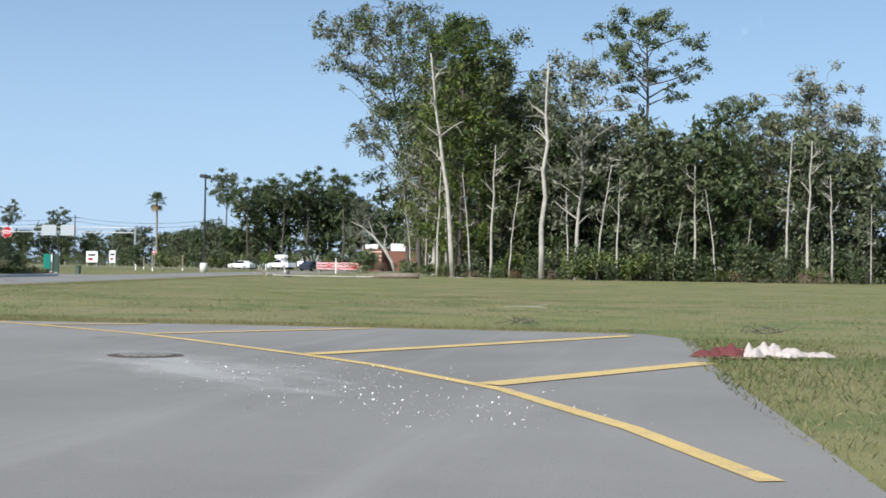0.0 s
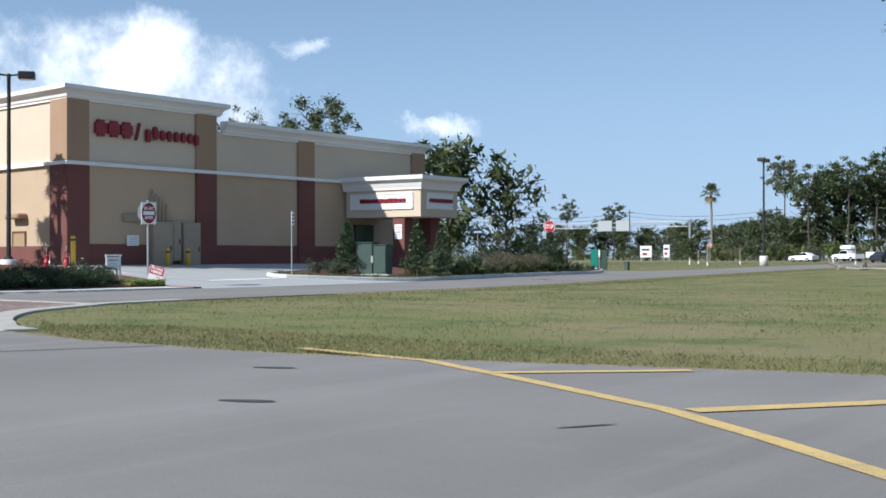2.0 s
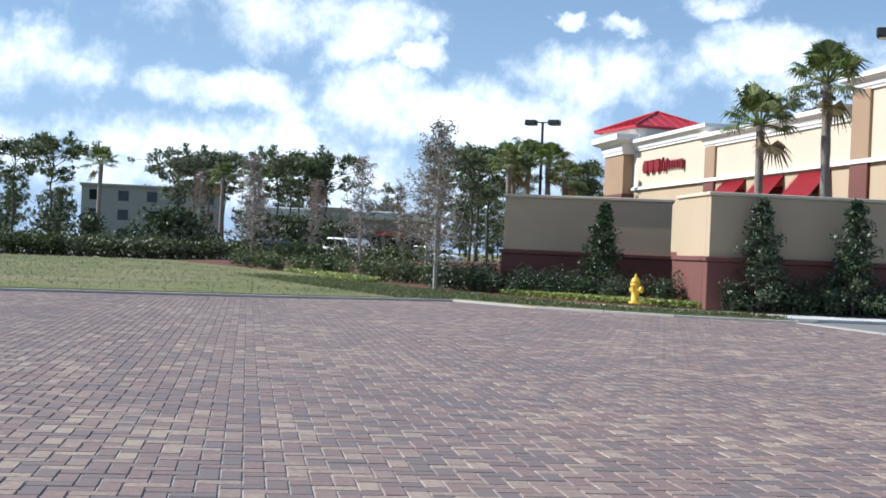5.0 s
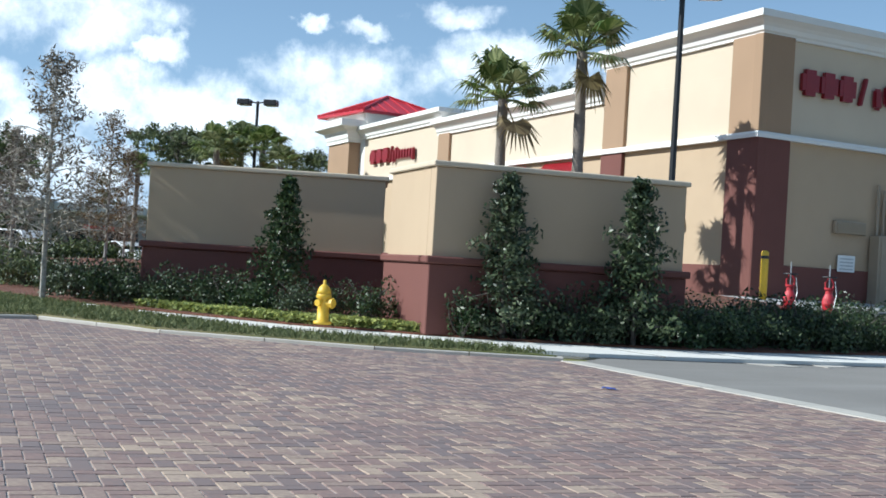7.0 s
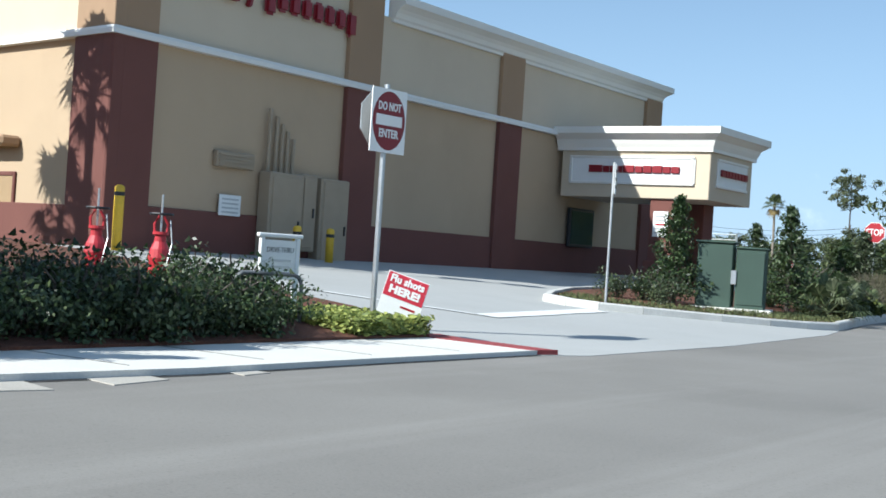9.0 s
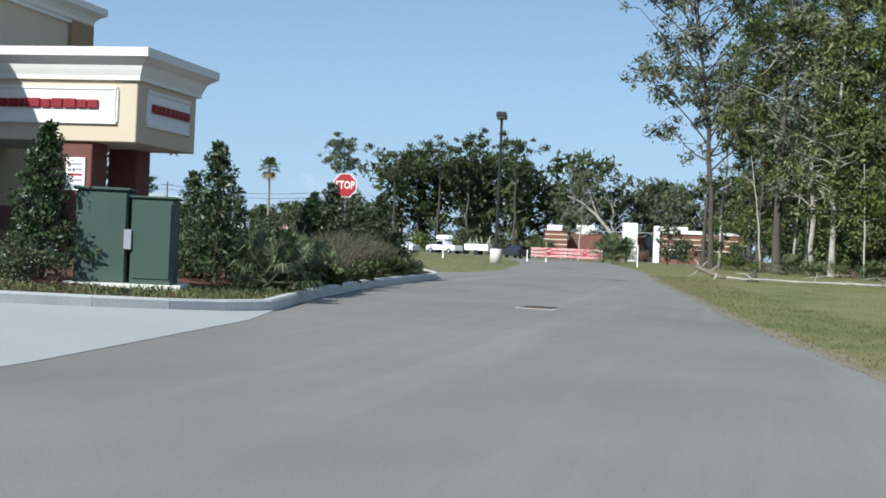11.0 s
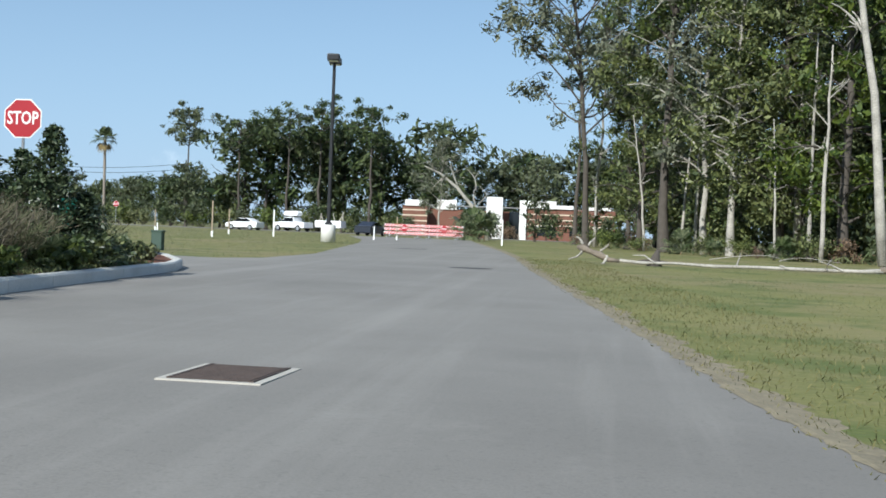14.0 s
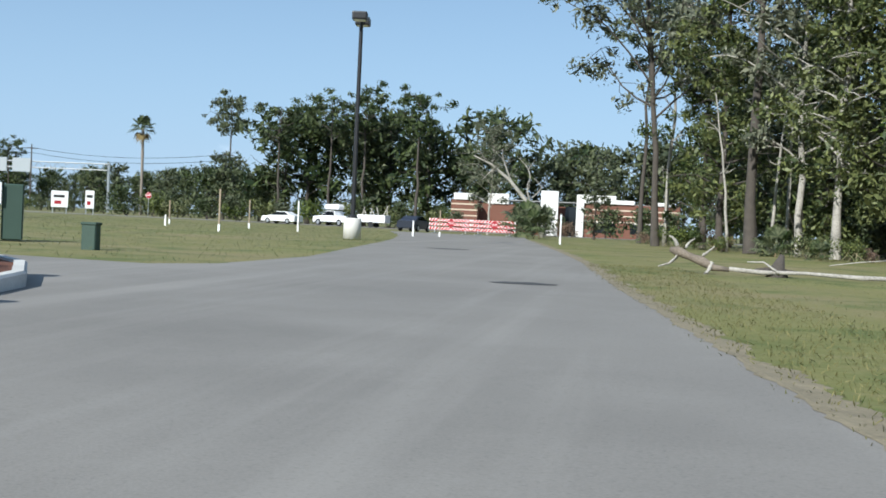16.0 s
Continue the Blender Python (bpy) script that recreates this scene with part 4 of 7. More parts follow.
dt = thing("drive_through_sign", 10.6, -6.4, 0.17, "small white-framed drive-through sign in the hedge", "sign", "", 70)
for x in (-0.24, 0.24):
    part("post", bbox(x - 0.03, x + 0.03, -0.03, 0.03, -0.1, 0.95, 0.01), M_SIGNWHITE, dt)
pl = part("panel", bbox(-0.21, 0.21, -0.02, 0.02, 0.45, 0.92, 0.005), M_SIGNWHITE, dt)
part("cap", bbox(-0.3, 0.3, -0.04, 0.04, 0.95, 1.0, 0.01), M_SIGNWHITE, dt)
lettering("lettering", "DRIVE-THRU", 0.09, M_BLACK, pl, pose(0, -0.022, 0.8, 90, 0, 0), 0.003, 0.36)
for k in range(2):
    part("text_bar", bbox(-0.15, 0.15, -0.024, -0.02, 0.58 + 0.08 * k, 0.61 + 0.08 * k, 0), M_GALV, pl)
M_DULLSTEEL = material("dull_grey_steel", (0.16, 0.165, 0.17), 0.6, vary=0.2, metal=0.3, bump=0.05)
hoop = thing("hoop_guard", 11.2, -7.79, 0.13, "bent grey pipe hoop standing in the mulch before the hedge", "guard rail", "", 69)
bm = bmesh.new()
tube(bm, [(0, 0, -0.1), (0, 0, 0.46), (0.03, 0, 0.54), (0.1, 0, 0.58), (0.74, 0, 0.58), (0.81, 0, 0.54), (0.84, 0, 0.46), (0.84, 0, -0.1)], 0.026, 8)
part("pipe", bm, M_DULLSTEEL, hoop, "", True)

# ---- bollards, hydrant, fire connections ----
for x, y, h in ((1.1, -0.57, 1.3), (1.25, 4.7, 0.82), (1.1, 6.1, 0.82)):
    t = thing("bollard", x, y, rise(x, y), "yellow painted steel bollard by the wall", "bollard", "yellow bollards")
    bm = bmesh.new()
    lathe(bm, [(0.1, -0.02), (0.1, h - 0.06), (0.08, h - 0.02), (0.03, h)], 14)
    part("post", bm, M_YELLOWPAINT, t, "", True)
    bm = bmesh.new()
    lathe(bm, [(0.104, h - 0.22), (0.104, h - 0.14)], 14)
    part("band", bm, M_BLACK, t, "dark reflective band")

hyd = thing("fire_hydrant", 9.75, -17.53, 0.12, "yellow fire hydrant on the groundcover", "hydrant", "", 120)
bm = bmesh.new()
lathe(bm, [(0.17, 0), (0.17, 0.05), (0.11, 0.06), (0.105, 0.42), (0.14, 0.44), (0.14, 0.5), (0.115, 0.51)], 18)
body = part("barrel", bm, M_YELLOWPAINT, hyd, "", True)
bm = bmesh.new()
lathe(bm, [(0.13, 0.51), (0.125, 0.56), (0.09, 0.63), (0.05, 0.66), (0.03, 0.67), (0.03, 0.74)], 18)
part("bonnet", bm, M_YELLOWPAINT, hyd, "domed bonnet", True)
for dx, dy, r, l in ((1, 0, 0.06, 0.21), (-1, 0, 0.06, 0.21), (0, -1, 0.085, 0.22)):
    bm = bmesh.new()
    tube(bm, [(dx * 0.08, dy * 0.08, 0.36), (dx * (l - 0.05), dy * (l - 0.05), 0.36)], r * 0.8, 10)
    tube(bm, [(dx * (l - 0.06), dy * (l - 0.06), 0.36), (dx * l, dy * l, 0.36)], r, 8)
    part("outlet_cap", bm, M_YELLOWPAINT, hyd)

hyd.matrix_basis = hyd.matrix_basis @ Matrix.Diagonal((0.78, 0.78, 0.86, 1))

for x, y, h in ((11.15, -8.85, 1.12), (10.7, -9.3, 1.14)):
    t = thing("fire_valve", x, y, 0.15, "red fire main valve with a black handwheel above the hedge", "valve", "fire valves", 60)
    t.matrix_basis = t.matrix_basis @ Matrix.Diagonal((0.82, 0.82, 1, 1))
    bm = bmesh.new()
    lathe(bm, [(0.13, -0.1), (0.12, h - 0.62), (0.16, h - 0.6), (0.16, h - 0.56), (0.11, h - 0.55), (0.14, h - 0.45), (0.12, h - 0.36), (0.075, h - 0.28), (0.07, h - 0.22), (0.1, h - 0.21), (0.1, h - 0.18)], 16)
    part("valve_body", bm, M_FIRERED, t)
    for sx in (-1, 1):
        bm = bmesh.new()
        tube(bm, [(sx * 0.075, 0, h - 0.19), (sx * 0.085, 0, h - 0.1), (sx * 0.03, 0, h - 0.02)], 0.018, 6)
        part("yoke_arm", bm, M_FIRERED, t)
    bm = bmesh.new()
    ring = [(0.14 * math.cos(k * math.pi / 8), 0.14 * math.sin(k * math.pi / 8), h) for k in range(17)]
    tube(bm, ring, 0.014, 6, False)
    for k in range(4):
        tube(bm, [(0, 0, h), (0.14 * math.cos(k * math.pi / 2), 0.14 * math.sin(k * math.pi / 2), h)], 0.01, 5)
    part("handwheel", bm, M_BLACK, t, "black spoked handwheel")
    bm = bmesh.new()
    tube(bm, [(0, 0, h - 0.22), (0, 0, h + 0.2)], 0.014, 6)
    part("stem", bm, M_GALV, t)
    bm = bmesh.new()
    tube(bm, [(0.1, -0.06, h - 0.06), (0.12, -0.12, h - 0.3), (0.06, -0.17, h - 0.5), (0.03, -0.15, h - 0.62)], 0.008, 5)
    part("chain", bm, M_GALV, t, "hanging pale chain")

# torn concrete strips where the walk meets the lane
for q in ([(13.6, -12.44), (14.25, -12.6), (14.15, -13.0), (13.6, -13.2)], [(13.7, -11.95), (14.2, -12.05), (14.1, -11.45), (13.7, -11.4)], [(13.75, -10.6), (14.1, -10.65), (14.05, -10.3), (13.75, -10.3)]):
    slab("walkway_patch", q, -0.05, 0.007, M_OLDCONCRETE, "ragged pale concrete patch between walk and asphalt", "concrete patch")

# ---- cabinets ----
elb = thing("transformer_cabinet", 10.35, 8.6, 0.27, "dark green metal utility cabinet in the planted island", "utility cabinet", "", 18)
part("body", bbox(-0.72, 0.05, -0.35, 0.5, 0, 1.42, 0.03), M_GREENBOX, elb)
part("body", bbox(0.12, 0.75, -0.45, 0.35, 0, 1.32, 0.03), M_GREENBOX, elb)
part("lid", bbox(-0.76, 0.08, -0.39, 0.54, 1.42, 1.47, 0.015), M_GREENBOX, elb)
part("lid", bbox(0.09, 0.78, -0.48, 0.38, 1.32, 1.36, 0.015), M_GREENBOX, elb)
part("door", bbox(0.16, 0.71, -0.475, -0.45, 0.12, 1.25, 0.01), M_GREENBOX, elb)
part("padlock_box", bbox(0.02, 0.14, -0.5, -0.38, 0.55, 0.85, 0.01), M_GALV, elb, "pale padlock hasp")
part("plinth", bbox(-0.85, 0.9, -0.6, 0.65, -0.05, 0.04, 0.01), M_CONCRETE, elb)

teal = thing("equipment_cabinet", 2.1, 44.7, gz(44.7), "teal and dark green utility cabinets on the lawn", "utility cabinet", "", 26)
part("panel", bbox(-0.6, -0.08, -0.25, 0.25, 0, 1.4, 0.03), M_TEAL, teal, "teal panel")
part("body", bbox(0.06, 0.55, -0.25, 0.3, 0, 1.33, 0.03), M_GREENBOX, teal, "dark green cabinet")
part("post", bbox(-0.03, 0.02, -0.33, -0.27, 0, 1.4, 0.01), M_GALV, teal)
part("label_plate", bbox(-0.06, 0.05, -0.35, -0.33, 0.85, 1.35, 0.003), M_SIGNWHITE, teal, "white label plate")
gb = thing("pedestal_box", 5.65, 42.0, gz(42), "small dark green pedestal box in the grass", "utility box")
part("body", bbox(-0.16, 0.16, -0.14, 0.14, -0.05, 0.52, 0.02), M_GREENBOX, gb)
part("lid", bbox(-0.18, 0.18, -0.16, 0.16, 0.5, 0.56, 0.015), M_GREENBOX, gb)

# ---- drains and patches ----
gr = thing("storm_drain", 16.0, 13.75, gz(13.75), "rusty storm drain grate in a pale concrete frame", "drain", "", -2, "structure")
bm = bmesh.new()
box(bm, -0.46, 0.46, -0.64, 0.64, -0.1, 0.008)
part("frame", bm, M_OLDCONCRETE, gr)
bm = bmesh.new()
for k in range(13):
    box(bm, -0.36, 0.36, -0.56 + k * 0.088, -0.51 + k * 0.088, 0.0, 0.016)
box(bm, -0.38, -0.34, -0.58, 0.58, 0, 0.016)
box(bm, 0.34, 0.38, -0.58, 0.58, 0, 0.016)
M_RUST = material("rusty_iron", (0.07, 0.05, 0.042), 0.9, vary=0.4, scale=8, bump=0.4)
part("grate", bm, M_RUST, gr, "rusty iron grate")
gr.matrix_basis = gr.matrix_basis @ Matrix.Diagonal((0.76, 0.76, 1, 1))
# black sheet between the bars stands in for the unlit shaft
bm = bmesh.new()
box(bm, -0.36, 0.36, -0.57, 0.57, 0.004, 0.010)
part("pit", bm, M_BLACK, gr)
mh = thing("manhole_cover", 44.4, -32.6, 0.0, "round rusty manhole cover in the asphalt", "manhole", "", 0, "structure")
bm = bmesh.new()
lathe(bm, [(0.42, -0.05), (0.42, 0.006), (0.36, 0.008), (0.36, 0.004), (0.34, 0.004), (0.34, 0.01), (0.01, 0.012)], 28)
part("cover", bm, M_RUST, mh, "rusty patterned cover")
bm = bmesh.new()
for a in range(-3, 4):
    for b in range(-3, 4):
        if a * a + b * b < 11:
            box(bm, a * 0.085 - 0.028, a * 0.085 + 0.028, b * 0.085 - 0.028, b * 0.085 + 0.028, 0.008, 0.018)
part("stud", bm, M_ASPHALT, mh, "worn raised studs")
M_PATCH_SHADOW = material("asphalt_patch_and_wire_shadow", (0.06, 0.06, 0.06), 0.9, vary=0.3, scale=4)
for x, y, w, l, rz in ((15.4, 36.7, 0.9, 1.1, 10), (11.1, 56.8, 1.0, 1.6, 5), (39.7, -29.7, 0.16, 0.5, 20), (37.9, -27.5, 0.14, 0.5, 20), (42.4, -29.55, 0.05, 0.5, 60)):
    bm = bmesh.new()
    n = 14
    ring = []
    for k in range(n):
        a, j = 2 * math.pi * k / n, 0.75 + 0.3 * random.random()
        p = pose(x, y, 0, 0, 0, rz) @ Vector((math.cos(a) * l / 2 * j, math.sin(a) * w / 2 * j, 0))
        ring.append(bm.verts.new((p.x, p.y, gz(p.y) + 0.006)))
    bm.faces.new(ring)
    tagged(part("asphalt_patch", bm, M_PATCH_SHADOW), "dark repair patch in the asphalt", "road patch", "asphalt patches", "structure")


# ---- plants ----
RNG = np.random.default_rng(7)


def leaf_mesh(name, centers, sizes, mat, aspect=0.5, up=0.0, directions=None):
    """One mesh of many small pointed leaves, each two triangles bent along the rib."""
    n = len(centers)
    c = np.asarray(centers, float)
    d = RNG.normal(size=(n, 3)) if directions is None else np.asarray(directions, float) + RNG.normal(size=(n, 3)) * 0.25
    d[:, 2] += up
    d /= np.linalg.norm(d, axis=1, keepdims=True) + 1e-9
    s = np.cross(d, RNG.normal(size=(n, 3)))
    s /= np.linalg.norm(s, axis=1, keepdims=True) + 1e-9
    nn = np.cross(d, s)
    L = np.asarray(sizes, float)[:, None]
    v = np.empty((n, 4, 3))
    v[:, 0] = c - d * L * 0.5
    v[:, 1] = c + s * L * aspect * 0.5 + nn * L * 0.08
    v[:, 2] = c + d * L * 0.5
    v[:, 3] = c - s * L * aspect * 0.5 + nn * L * 0.08
    me = bpy.data.meshes.new(name)
    me.vertices.add(n * 4)
    me.vertices.foreach_set("co", v.ravel())
    me.loops.add(n * 4)
    me.loops.foreach_set("vertex_index", np.arange(n * 4, dtype=np.int32))
    me.polygons.add(n)
    me.polygons.foreach_set("loop_start", np.arange(n, dtype=np.int32) * 4)
    me.update(calc_edges=True)
    me.materials.append(mat)
    return me


def mesh_part(name, me, parent, label=""):
    ob = new(name, me)
    ob.parent = parent
    return tagged(ob, label) if label else ob


def clump(center, radius, n, squash=0.75):
    p = RNG.normal(size=(n, 3))
    p /= np.linalg.norm(p, axis=1, keepdims=True)
    p *= (RNG.random((n, 1)) ** 0.45) * radius
    p[:, 2] *= squash
    return p + np.asarray(center)


def limb(bm, a, b, r0, r1, sag=0.15, seg=6, n=4):
    a, b = Vector(a), Vector(b)
    side = Vector(RNG.normal(size=3)) * (b - a).length * 0.09
    pts = [a.lerp(b, k / n) + side * math.sin(math.pi * k / n) + Vector((0, 0, sag * (b - a).length * math.sin(math.pi * k / n) * 0.5)) for k in range(n + 1)]
    tube(bm, pts, [r0 + (r1 - r0) * k / n for k in range(n + 1)], seg, False)
    return pts


def tree(name, label, h, base, radius, leaf, bark, r_trunk, limbs=14, leaves=3200, leaf_size=0.34, lean=(0.0, 0.0), shape="oval", clump_r=1.15, gap=0.0, twigs=True):
    """A tapered trunk, curved limbs with twigs, and a crown of small leaf sprays gathered in uneven clumps."""
    t = thing(name, 0, 0, 0, label, "tree", "woodland trees")
    bm = bmesh.new()
    top = Vector((lean[0], lean[1], h * (0.93 if shape != "pine" else 0.97)))
    n = 9
    wob = [Vector((*(RNG.normal(size=2) * r_trunk * 0.45), 0)) for _ in range(n + 1)]
    spine = [Vector((top.x * (k / n) ** 1.6, top.y * (k / n) ** 1.6, top.z * k / n)) + wob[k] * (0 < k) for k in range(n + 1)]
    tube(bm, spine, [r_trunk * (1.35 if k == 0 else 1.0) * (1 - 0.82 * k / n) for k in range(n + 1)], 9, False)
    tips, centers = [], []
    for i in range(limbs):
        f = (i + RNG.random()) / limbs
        z = base + (h * 0.94 - base) * f
        k = min(z / top.z, 0.999) * n
        a = spine[int(k)].lerp(spine[int(k) + 1], k - int(k))
        ang = i * 2.4 + RNG.normal() * 0.4
        if shape == "oval":
            w = radius * math.sin(math.pi * min(0.14 + 0.8 * f, 0.97)) ** 0.7
        elif shape == "column":
            w = radius * (1 - 0.55 * f) * (0.75 + 0.4 * RNG.random())
        elif shape == "pine":
            w = radius * (0.6 + 0.5 * math.sin(math.pi * f)) * (0.7 + 0.5 * RNG.random())
        else:
            w = radius * (0.55 + 0.6 * f) * (0.7 + 0.4 * RNG.random())
        rise = {"oval": 0.5, "column": 0.35, "pine": 0.45, "vase": 0.9}[shape]
        tip = a + Vector((math.cos(ang) * w, math.sin(ang) * w, w * rise * (0.6 + 0.6 * RNG.random())))
        tip.z = min(tip.z, h)
        pts = limb(bm, a, tip, max(r_trunk * 0.36 * (1 - 0.5 * f), 0.03), 0.02, 0.15, 5)
        stops = {"pine": (0.75, 1.0), "vase": (0.55, 0.8, 1.0)}.get(shape, (0.35, 0.68, 1.0))
        for q in stops:
            kk = q * (len(pts) - 1)
            p = pts[int(min(kk, len(pts) - 2))].lerp(pts[int(min(kk, len(pts) - 2)) + 1], kk - int(min(kk, len(pts) - 2)))
            for _ in range(1 if shape in ("oval", "column") else 2):
                off = Vector(RNG.normal(size=3)) * clump_r * 0.8
                off.z *= 0.6
                e = p + off
                if twigs:
                    limb(bm, p, e, 0.03, 0.012, 0.1, 3, 2)
                if RNG.random() > gap:
                    centers.append((e, clump_r * (0.5 + 0.75 * RNG.random() ** 1.5)))
    if shape in ("oval", "column"):
        for k in range(5, n + 1):
            if spine[k].z > base:
                centers.append((spine[k], clump_r * 1.2))
    part("trunk", bm, bark, t, "", True)
    tot = sum(r**2 for _, r in centers)
    # large inner sprays keep the heart of each clump dark, fine ones make its rim
    flat = 0.62 if shape == "pine" else 0.8
    inner_pts = np.concatenate([clump(c, r * 0.72, max(2, int(leaves * 0.3 * r**2 / tot)), flat) for c, r in centers])
    outer_pts = np.concatenate([clump(c, r * 1.08, max(5, int(leaves * 0.7 * r**2 / tot)), flat) for c, r in centers])
    sizes = np.concatenate([np.full(len(inner_pts), leaf_size * 1.9), np.full(len(outer_pts), leaf_size)])
    pts = np.concatenate([inner_pts, outer_pts])
    mesh_part("crown", leaf_mesh("crown", pts, sizes * (0.7 + 1.05 * RNG.random(len(pts))), leaf, 0.36), t)
    return t


def snag(name, label, h, r, lean, arms):
    t = thing(name, 0, 0, 0, label, "tree", "dead trees")
    bm = bmesh.new()
    n = 8
    spine = [Vector((lean[0] * (k / n) ** 1.3 + RNG.normal() * r * 0.4 * (k > 0), lean[1] * (k / n) ** 1.3, h * k / n)) for k in range(n + 1)]
    tube(bm, spine, [r * (1 - 0.72 * k / n) for k in range(n + 1)], 9)
    for _ in range(arms):
        k = RNG.integers(4, n)
        a = spine[k]
        ang = RNG.random() * 6.3
        l = h * (0.035 + 0.08 * RNG.random())
        pts = limb(bm, a, a + Vector((math.cos(ang) * l, math.sin(ang) * l, l * (0.3 + 0.8 * RNG.random()))), r * 0.3, 0.02)
        for _ in range(2):
            e = pts[2] + Vector(RNG.normal(size=3)) * l * 0.35
            limb(bm, pts[2], e, 0.035, 0.01, 0.1, 4, 2)
    part("trunk", bm, M_PALEBARK, t, "pale bleached bark", True)
    return t


def fan_palm(name, label, h, r_crown, fronds=26, r_trunk=0.17, dry=6, group="palms", green=None):
    t = thing(name, 0, 0, 0, label, "palm", group)
    bm = bmesh.new()
    n = 10
    bend = RNG.normal(size=2) * 0.12
    spine = [Vector((bend[0] * (k / n) ** 2, bend[1] * (k / n) ** 2, h * k / n)) for k in range(n + 1)]
    if h > 0.6:
        tube(bm, spine, [r_trunk * (1.35 if k == 0 else 1.0 + 0.12 * (k % 2)) for k in range(n + 1)], 11, False)
        part("trunk", bm, M_PALMBARK, t, "", True)
    else:
        bm.free()
    crown_at = spine[-1]
    for kind, count, mat in (("frond", fronds, green or M_FROND), ("dry_frond", dry, M_DRYFROND)):
        for i in range(count):
            ang = i * 2.399 + RNG.normal() * 0.2
            tilt = (1.3 - 1.65 * (i / count) ** 1.3) if kind == "frond" else -0.75 - 0.45 * RNG.random()
            ln = r_crown * (0.48 + 0.22 * RNG.random())
            d = Vector((math.cos(ang) * math.cos(tilt), math.sin(ang) * math.cos(tilt), math.sin(tilt)))
            hub = crown_at + d * ln
            side = d.cross(Vector((0, 0, 1))).normalized()
            nrm = side.cross(d)
            bm = bmesh.new()
            tube(bm, [crown_at, crown_at.lerp(hub, 0.5) + Vector((0, 0, 0.04 * ln)), hub], [0.035, 0.025, 0.018], 5, False)
            segs = 25
            for k in range(segs):
                a = (k / (segs - 1) - 0.5) * 4.1
                ll = ln * (1.0 - 0.28 * abs(k / (segs - 1) - 0.5) * 2) * (0.9 + 0.2 * RNG.random())
                w = ll * 0.05
                dr = d * math.cos(a) + side * math.sin(a)
                tip = hub + dr * ll * 0.95 + Vector((0, 0, -(0.2 + 0.35 * RNG.random()) * ll)) + nrm * 0.12 * ll
                mid = hub + dr * ll * 0.55 + nrm * 0.1 * ll
                cr = dr.cross(nrm).normalized() * w
                v = [bm.verts.new(p) for p in (hub, mid + cr, tip, mid - cr)]
                bm.faces.new(v)
            part(kind, bm, mat, t)
    return t


def shrub(name, label, r, h, n, leaf, size, group, stems=7, category="shrub"):
    t = thing(name, 0, 0, 0, label, category, group)
    bm = bmesh.new()
    for k in range(stems):
        a = k * 2.4
        limb(bm, (0, 0, -0.05), (math.cos(a) * r * 0.55, math.sin(a) * r * 0.55, h * (0.5 + 0.3 * RNG.random())), 0.022, 0.008, 0.1, 5, 3)
    part("woody_core", bm, M_BARK, t)
    cs = [clump((RNG.normal() * r * 0.42, RNG.normal() * r * 0.42, h * (0.16 + 0.62 * RNG.random())), r * (0.35 + 0.25 * RNG.random()), n // 12, 0.85) for _ in range(12)]
    p = np.concatenate(cs)
    p[:, 2] = np.clip(p[:, 2], 0.02, None)
    mesh_part("foliage", leaf_mesh("foliage", p, size * (0.7 + 0.6 * RNG.random(len(p))), leaf, 0.5), t)
    return t


def magnolia(label, h, r, n):
    t = thing("magnolia_tree", 0, 0, 0, label, "tree", "young magnolias")
    bm = bmesh.new()
    tube(bm, [(0, 0, -0.05), (0.02, 0, h * 0.5), (0, 0.02, h * 0.96)], [0.045, 0.03, 0.01], 7, False)
    pts = []
    for k in range(34):
        f = (k + 0.5) / 34
        a = k * 2.4
        w = r * (1 - f) ** 0.7 * (0.45 + 0.85 * RNG.random())
        e = Vector((math.cos(a) * w, math.sin(a) * w, h * (0.06 + 0.9 * f)))
        limb(bm, (0, 0, h * (0.03 + 0.88 * f)), e, 0.014, 0.005, 0.1, 4, 2)
        for q in (0.5, 0.95):
            pts.append(clump((e.x * q, e.y * q, e.z), (0.13 + 0.13 * (1 - f)) * (0.7 + 0.7 * RNG.random()), int(n / 68 * (0.4 + 1.2 * RNG.random())), 0.8))
    part("trunk", bm, M_BARK, t)
    p = np.concatenate(pts)
    mesh_part("crown", leaf_mesh("crown", p, 0.088 * (0.7 + 0.6 * RNG.random(len(p))), M_SHRUB, 0.45), t)
    return t


def put(proto, x, y, scale=1.0, rz=None, z=None, sz=None, label=""):
    """A copy of a plant at a place."""
    m = pose(x, y, gz(y) if z is None else z + (rise(x, y) + gz(y) if x > 0 else 0.0), 0, 0, RNG.random() * 360 if rz is None else rz)
    c = copy_thing(proto, m @ Matrix.Diagonal((scale, scale, sz or scale, 1)))
    if label:
        tagged(c, label)
    return c


def away(proto):
    """Takes a finished pattern plant out of the scene."""
    for o in (*proto.children_recursive, proto):
        bpy.data.objects.remove(o)


